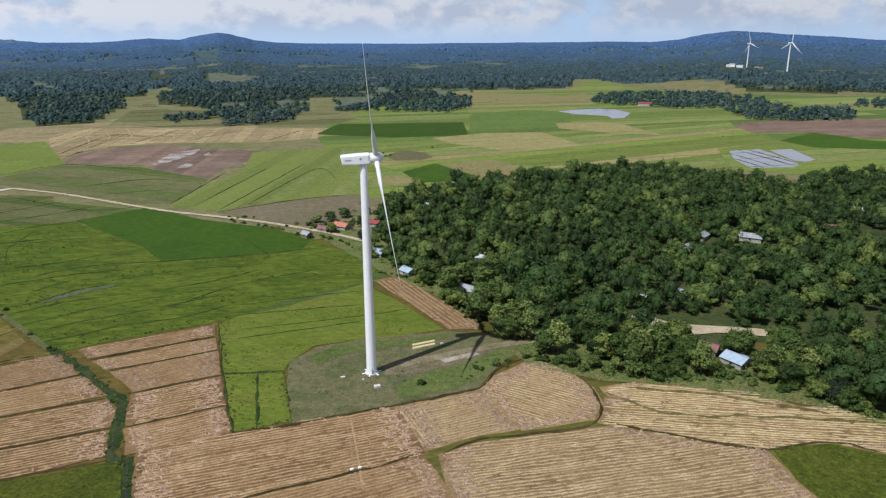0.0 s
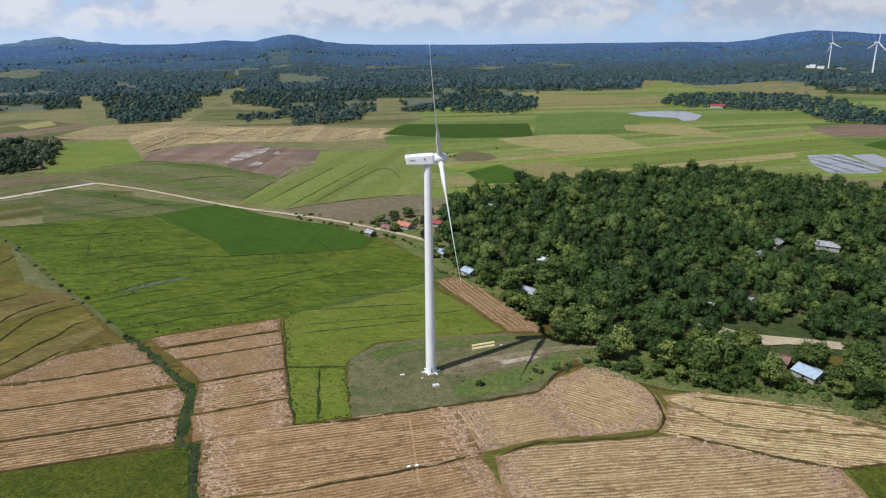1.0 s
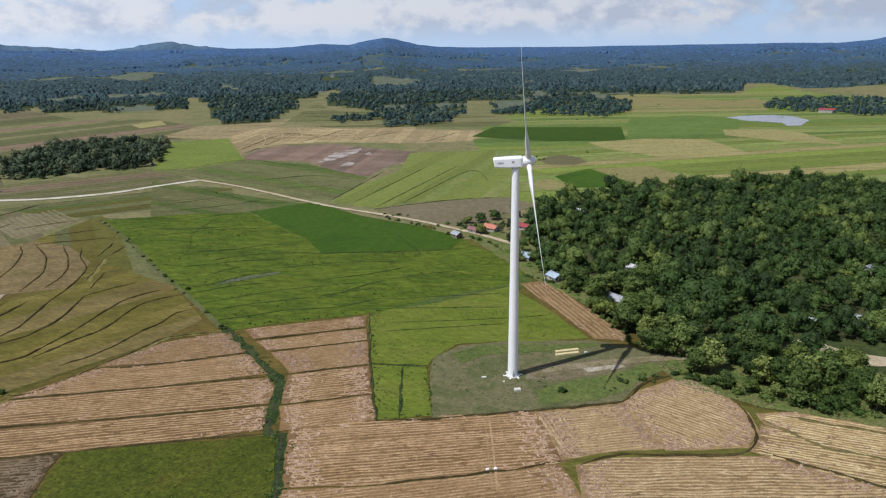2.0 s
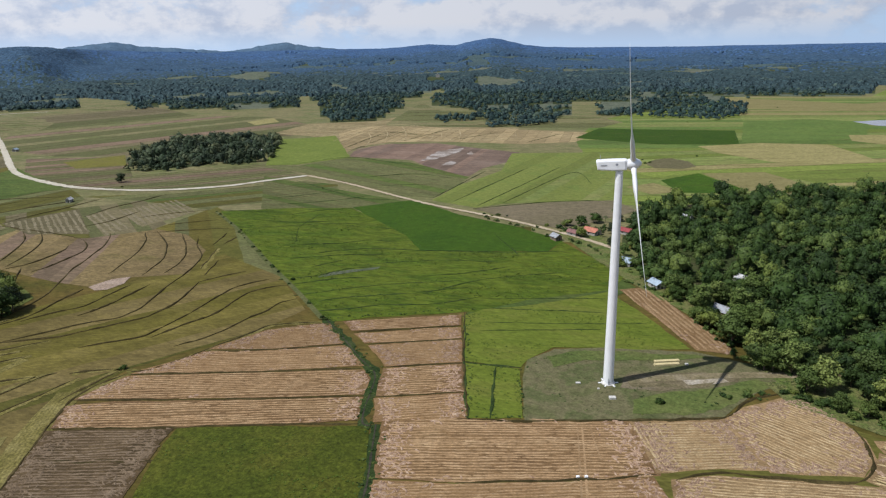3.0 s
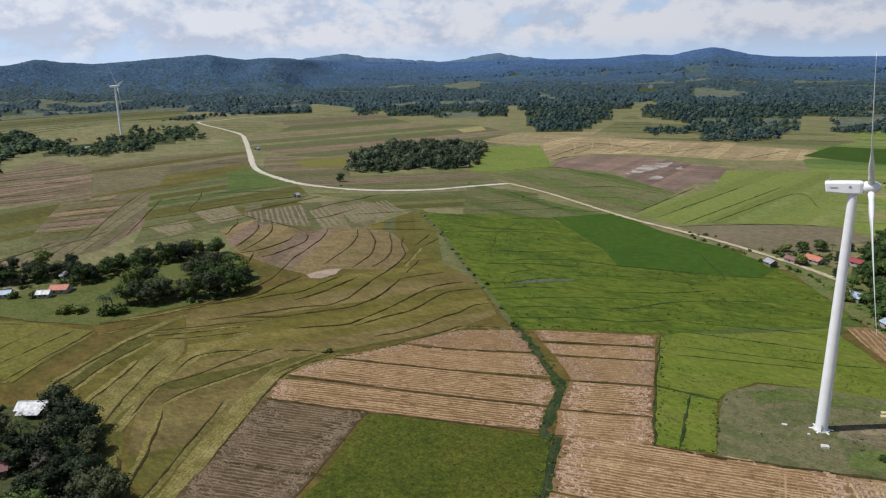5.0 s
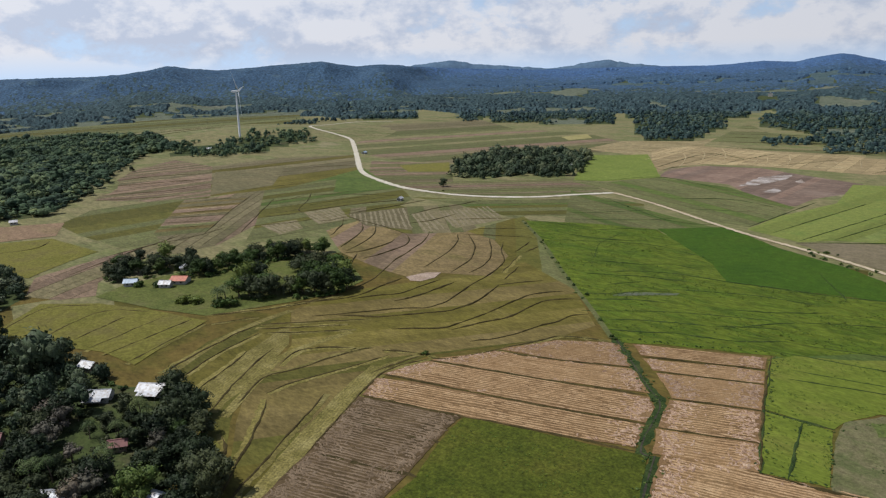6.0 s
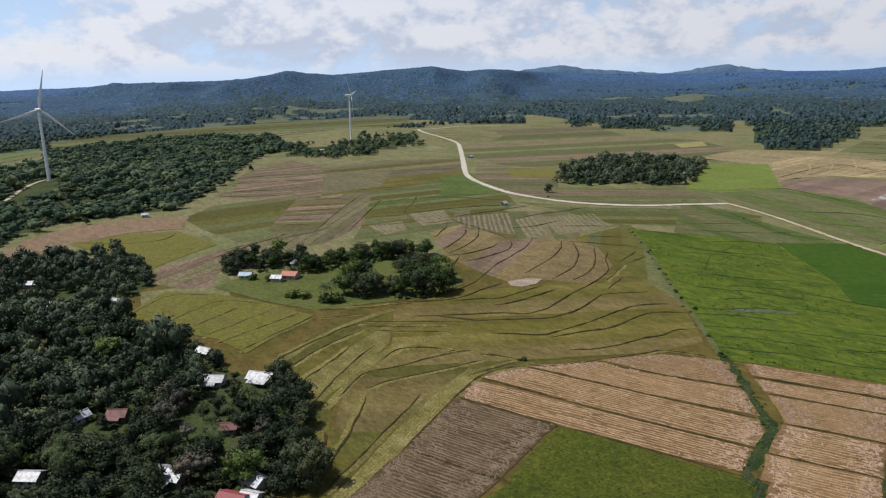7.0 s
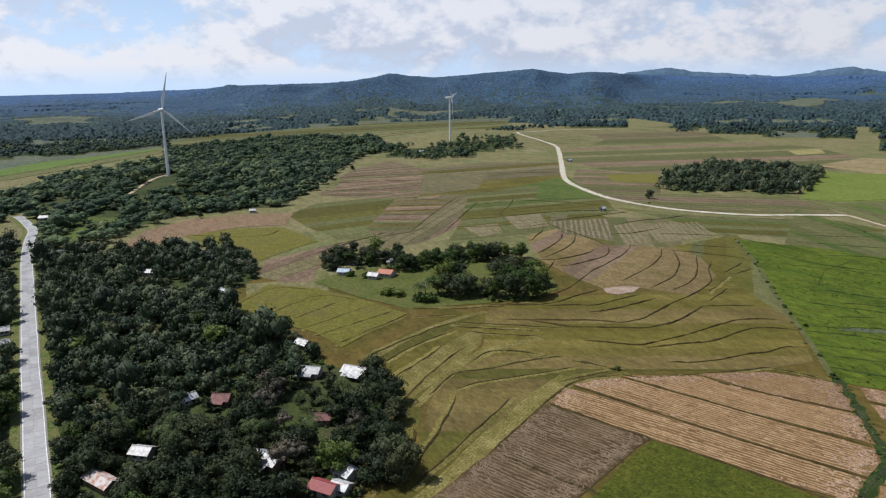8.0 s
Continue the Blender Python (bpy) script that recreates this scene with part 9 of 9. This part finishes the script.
hedge("scrub at the edge of the village wood", [(-359.1, 25.7), (-328.9, 29.1), (-291, 43.4), (-263.3, 44.9), (-242, 56.6), (-222.1, 60.1), (-198.4, 48.4), (-178.3, 30.1), (-165.1, 18)], 3, 2.5, (0.5, 1.1), 87)
hedge("rank dark undergrowth between village houses", [(-266, -18), (-243, 6), (-218, 18), (-194, 26), (-172, 22)], 15, 0.8, (0.5, 1.2), 121, leaves="undergrowth")
hedge("rank dark undergrowth between village houses", [(-262, 44), (-238, 32), (-216, 36), (-192, 36), (-170, 28)], 13, 0.8, (0.5, 1.2), 122, leaves="undergrowth")
hedge("rank dark undergrowth between village houses", [(-232, -36), (-208, -12), (-190, 4), (-168, 8)], 15, 0.8, (0.5, 1.2), 123, leaves="undergrowth")
hedge("rank shrubs under roadside houses and palms", [(-82, 398), (-62, 402), (-44, 408), (-30, 398), (-26, 372)], 11, 0.9, (0.5, 1.2), 124)
hedge("dark weeds scattered over the turbine ground", [(-16.2, 187.7), (-11.3, 189.3), (-5.2, 190.9), (0.9, 190.7), (6, 192.3)], 5, 1, (0.12, 0.4), 88, 0.6)
hedge("dark weeds scattered over the turbine ground", [(-41.1, 180.9), (-32.6, 175.2), (-22.8, 171.9), (-13.4, 171.6), (-5.9, 174.1)], 6, 1.4, (0.1, 0.3), 89, 0.5)
hedge("rough weeds between grass and straw", [(9.9, 188.7), (16.3, 194.3), (22.8, 197.3), (27.4, 200.9)], 5, 1, (0.15, 0.5), 90, 0.7)
hedge("rank green growth along a rice plot edge", [(-77, 192.9), (-65.5, 193.4), (-55.5, 194), (-52.8, 196.2)], 1.2, 0.9, (0.15, 0.34), 91, 0.6)
hedge("rank green growth along a rice plot edge", [(-55.3, 193.1), (-51.7, 181.2), (-48.3, 169.6), (-45.9, 161)], 1.2, 0.9, (0.15, 0.34), 92, 0.6)
hedge("rank green growth along a rice plot edge", [(-62.8, 154.8), (-56.6, 156.6), (-50.1, 159.1), (-45.9, 161)], 1.5, 0.9, (0.15, 0.38), 93, 0.6)
hedge("rank green growth along a rice plot edge", [(-64.9, 192.5), (-60.5, 177.5), (-54.6, 157.2)], 0.9, 1, (0.12, 0.28), 94, 0.6)
hedge("rank green growth along a rice plot edge", [(-91.9, 244.9), (-81.9, 213.9), (-72.6, 185.9), (-63.5, 156.1)], 1.6, 1.1, (0.15, 0.4), 95, 0.6)
hedge("rank green growth along a rice plot edge", [(-52.8, 196.2), (-48.2, 205.5), (-39.7, 213.7), (-29.3, 219.7)], 1.2, 1.2, (0.12, 0.3), 96, 0.6)
hedge("dense shrubs under garden trees", [(-411.5, 98.2), (-400.1, 114.5), (-407.3, 133), (-381.3, 136.9), (-378.3, 155.2), (-381.9, 169.3), (-375.9, 182.8), (-372.3, 197.9), (-366.3, 211.7)], 5, 2.2, (0.8, 1.7), 97, 1)
hedge("dense shrubs under garden trees", [(-323.9, 130.6), (-316.8, 137.3), (-313, 146.5)], 4, 1.6, (0.7, 1.4), 98, 1)
hedge("dense shrubs under garden trees", [(-308, 153.7), (-297.7, 161.6), (-292.9, 179.3)], 5, 1.6, (0.7, 1.5), 99, 1)
hedge("weedy scrub along the foot of the wood", [(47.2, 193.4), (62.8, 189.9), (78.2, 186.8), (93.5, 184.7), (107.9, 181)], 6, 1.1, (0.25, 0.7), 100, 0.8)
hedge("shrubs round houses at the wood edge", [(73.6, 199.6), (85, 195.5), (96.2, 192), (115.2, 188.4), (123.5, 180.5), (133.9, 170.7)], 7, 1.6, (0.4, 1.2), 101, 1)
hedge("shrubs round houses at the wood edge", [(89.4, 209), (96, 202.8), (102.1, 196.5)], 6, 1.6, (0.5, 1.2), 102, 1)
hedge("rank dark weeds along an old rice bund", [(-240.2, 335.1), (-231.1, 324.8), (-248, 357), (-254, 395)], 2.0, 1.3, (0.12, 0.34), 103, 0.55)
hedge("rank dark weeds along an old rice bund", [(-194.3, 257.2), (-157.8, 288.5)], 2.0, 1.3, (0.12, 0.34), 104, 0.55)
hedge("rank dark weeds along an old rice bund", [(-119.8, 259.6), (-97.1, 289), (-61.8, 311.4)], 2.0, 1.3, (0.12, 0.34), 105, 0.55)
hedge("rank dark weeds along an old rice bund", [(-133.2, 331.4), (-100.9, 338.6), (-68, 350.6)], 2.0, 1.3, (0.12, 0.34), 106, 0.55)
hedge("rank dark weeds along an old rice bund", [(-280, 402), (-241, 418)], 2.0, 1.3, (0.12, 0.34), 107, 0.55)
hedge("rank dark weeds along an old rice bund", [(-116.9, 376.3), (-90.6, 335.1)], 2.0, 1.3, (0.12, 0.34), 108, 0.55)
hedge("rank dark weeds along an old rice bund", [(-253, 357), (-226, 368), (-177.3, 372.3)], 2.0, 1.3, (0.12, 0.34), 109, 0.55)
hedge("rank dark weeds along an old rice bund", [(-217.8, 297.1), (-193.4, 315.8), (-142.8, 323.7), (-103.2, 335.5)], 2.0, 1.3, (0.12, 0.34), 110, 0.55)
hedge("rank dark weeds along an old rice bund", [(-215.7, 324.2), (-163.5, 337.6), (-129.4, 329.2)], 2.0, 1.3, (0.12, 0.34), 111, 0.55)
hedge("rank dark weeds along an old rice bund", [(-151.3, 226.6), (-123.1, 236.1), (-95, 248.8)], 2.0, 1.3, (0.12, 0.34), 112, 0.55)
hedge("rank dark weeds along an old rice bund", [(-126.4, 278), (-106.7, 293.4), (-64.5, 329)], 2.0, 1.3, (0.12, 0.34), 113, 0.55)
hedge("rank dark weeds along an old rice bund", [(-264, 375), (-221, 393)], 2.0, 1.3, (0.12, 0.34), 114, 0.55)
hedge("rank dark weeds along an old rice bund", [(-166.4, 295.4), (-130.4, 313.7), (-96.4, 320.2)], 2.0, 1.3, (0.12, 0.34), 115, 0.55)
hedge("rank dark weeds along an old rice bund", [(-180.8, 237.3), (-147.1, 263.9), (-108.5, 283.4)], 2.0, 1.3, (0.12, 0.34), 116, 0.55)
hedge("rank dark weeds along an old rice bund", [(-167.2, 225.8), (-130.6, 248.2), (-100.9, 261.4)], 2.0, 1.3, (0.12, 0.34), 117, 0.55)
hedge("rank dark weeds along an old rice bund", [(-245.1, 312.6), (-192.4, 318.6), (-150.9, 334)], 2.0, 1.3, (0.12, 0.34), 118, 0.55)
hedge("rank dark weeds along an old rice bund", [(-277, 347), (-222, 375), (-176.3, 367.1)], 2.0, 1.3, (0.12, 0.34), 119, 0.55)
hedge("rank dark weeds along an old rice bund", [(-174.5, 278.3), (-161.8, 287.4)], 2.0, 1.3, (0.12, 0.34), 120, 0.55)
slab("timber_beam", "long pale yellow beam lying on the grass", -4.4, 217.2, 24.2, 9.5, 1.5, 0.6, M["board"], "beam")
slab("timber_beam", "long pale yellow beam lying on the grass", -4.3, 214.3, 24.2, 9.5, 1.5, 0.6, M["board"], "beam")
slab("concrete_block", "white concrete block on the grass", -20.2, 182.0, 20, 2.2, 1.6, 0.7, M["conc"], "concrete block")
slab("concrete_block", "small pale slab in the grass", -33.0, 189.5, 20, 1.6, 1, 0.4, M["conc"], "concrete block")
slab("concrete_block", "small pale slab in the grass", -25.6, 187.5, 20, 0.8, 0.8, 0.3, M["conc"], "concrete block")
slab("concrete_block", "white concrete block on the grass", 2.7, 216.7, 20, 1.2, 1, 0.5, M["conc"], "concrete block")
slab("marker_block", "white-painted culvert block on a bund", -23.7, 133.2, 25, 0.9, 0.7, 0.8, M["white"], "culvert block")
slab("marker_block", "white-painted culvert block on a bund", -21.5, 134.0, 25, 0.9, 0.7, 0.8, M["white"], "culvert block")
tufts("uneven green rice with dark and bright patches", [(-332, 382), (-288, 406), (-240, 419), (-163.9, 356.6), (-146.6, 327.9), (-76, 346.9), (-74, 373), (-41.1, 331), (-30.5, 313.3), (-32.1, 293.1), (-69.4, 266.3), (-87.2, 244.7), (-93.1, 242.4), (-121.6, 228.3), (-146.9, 214.1), (-227.5, 286.6)], 12000, 0.6, 301, "tuft", 0.05)
tufts("bright green rice growth", [(-91.7, 238.1), (-86.2, 247.9), (-64.1, 261.4), (-34.5, 288.6), (-12.6, 257.7), (4, 231.1), (-16, 224.8), (-29.6, 222.5), (-46.8, 216.5), (-54.8, 203.2), (-55.3, 195.4), (-77.7, 194.6)], 1800, 0.4, 302, "tuft", -0.05)
tufts("bright green rice growth", [(-77, 192.9), (-55.5, 194), (-50.5, 177.2), (-45.7, 160.3), (-62.9, 154.2)], 400, 0.4, 303, "tuft", -0.1)
tufts("green rice growth with darker tufts", [(-149.2, 119.7), (-121.3, 130), (-96.7, 138.2), (-90.3, 139.6), (-84.8, 125.9), (-75.7, 103.6), (-65.6, 80.9), (-129.5, 53.9), (-133.6, 81.5), (-142.9, 101.9)], 1500, 0.4, 304, "tuft", -0.05)
tufts("green rice growth with darker tufts", [(98.1, 141.2), (116.6, 143.1), (129.3, 137), (142.2, 129.3), (132.1, 93.6), (97.8, 74.1), (100.4, 116.6), (97.5, 126.8)], 900, 0.4, 305, "tuft", -0.05)
tufts("sparse weeds in worn grass", [(-54.6, 202.3), (-46.6, 215.5), (-29.5, 221.9), (4.7, 229.3), (18.5, 226.1), (36.3, 221.1), (37.9, 215.7), (22.7, 196.4), (15, 180.6), (-5.9, 172.6), (-24.1, 166), (-44.8, 159), (-51.7, 181.2)], 1200, 0.3, 306, "weedtuft", 0.2)
tufts("rough weeds at the foot of the wood", [(28.3, 209.7), (40.1, 215.6), (62.1, 213.9), (76.6, 210.4), (102.3, 202.6), (119.7, 193.7), (130.5, 186.2), (140.7, 176), (148.5, 167.3), (138.5, 151.6), (124.7, 164.3), (109.1, 170.6), (83.9, 180), (59.3, 183.9), (46.6, 190.3), (35.1, 196)], 3500, 0.5, 307, "weedtuft", -0.2)
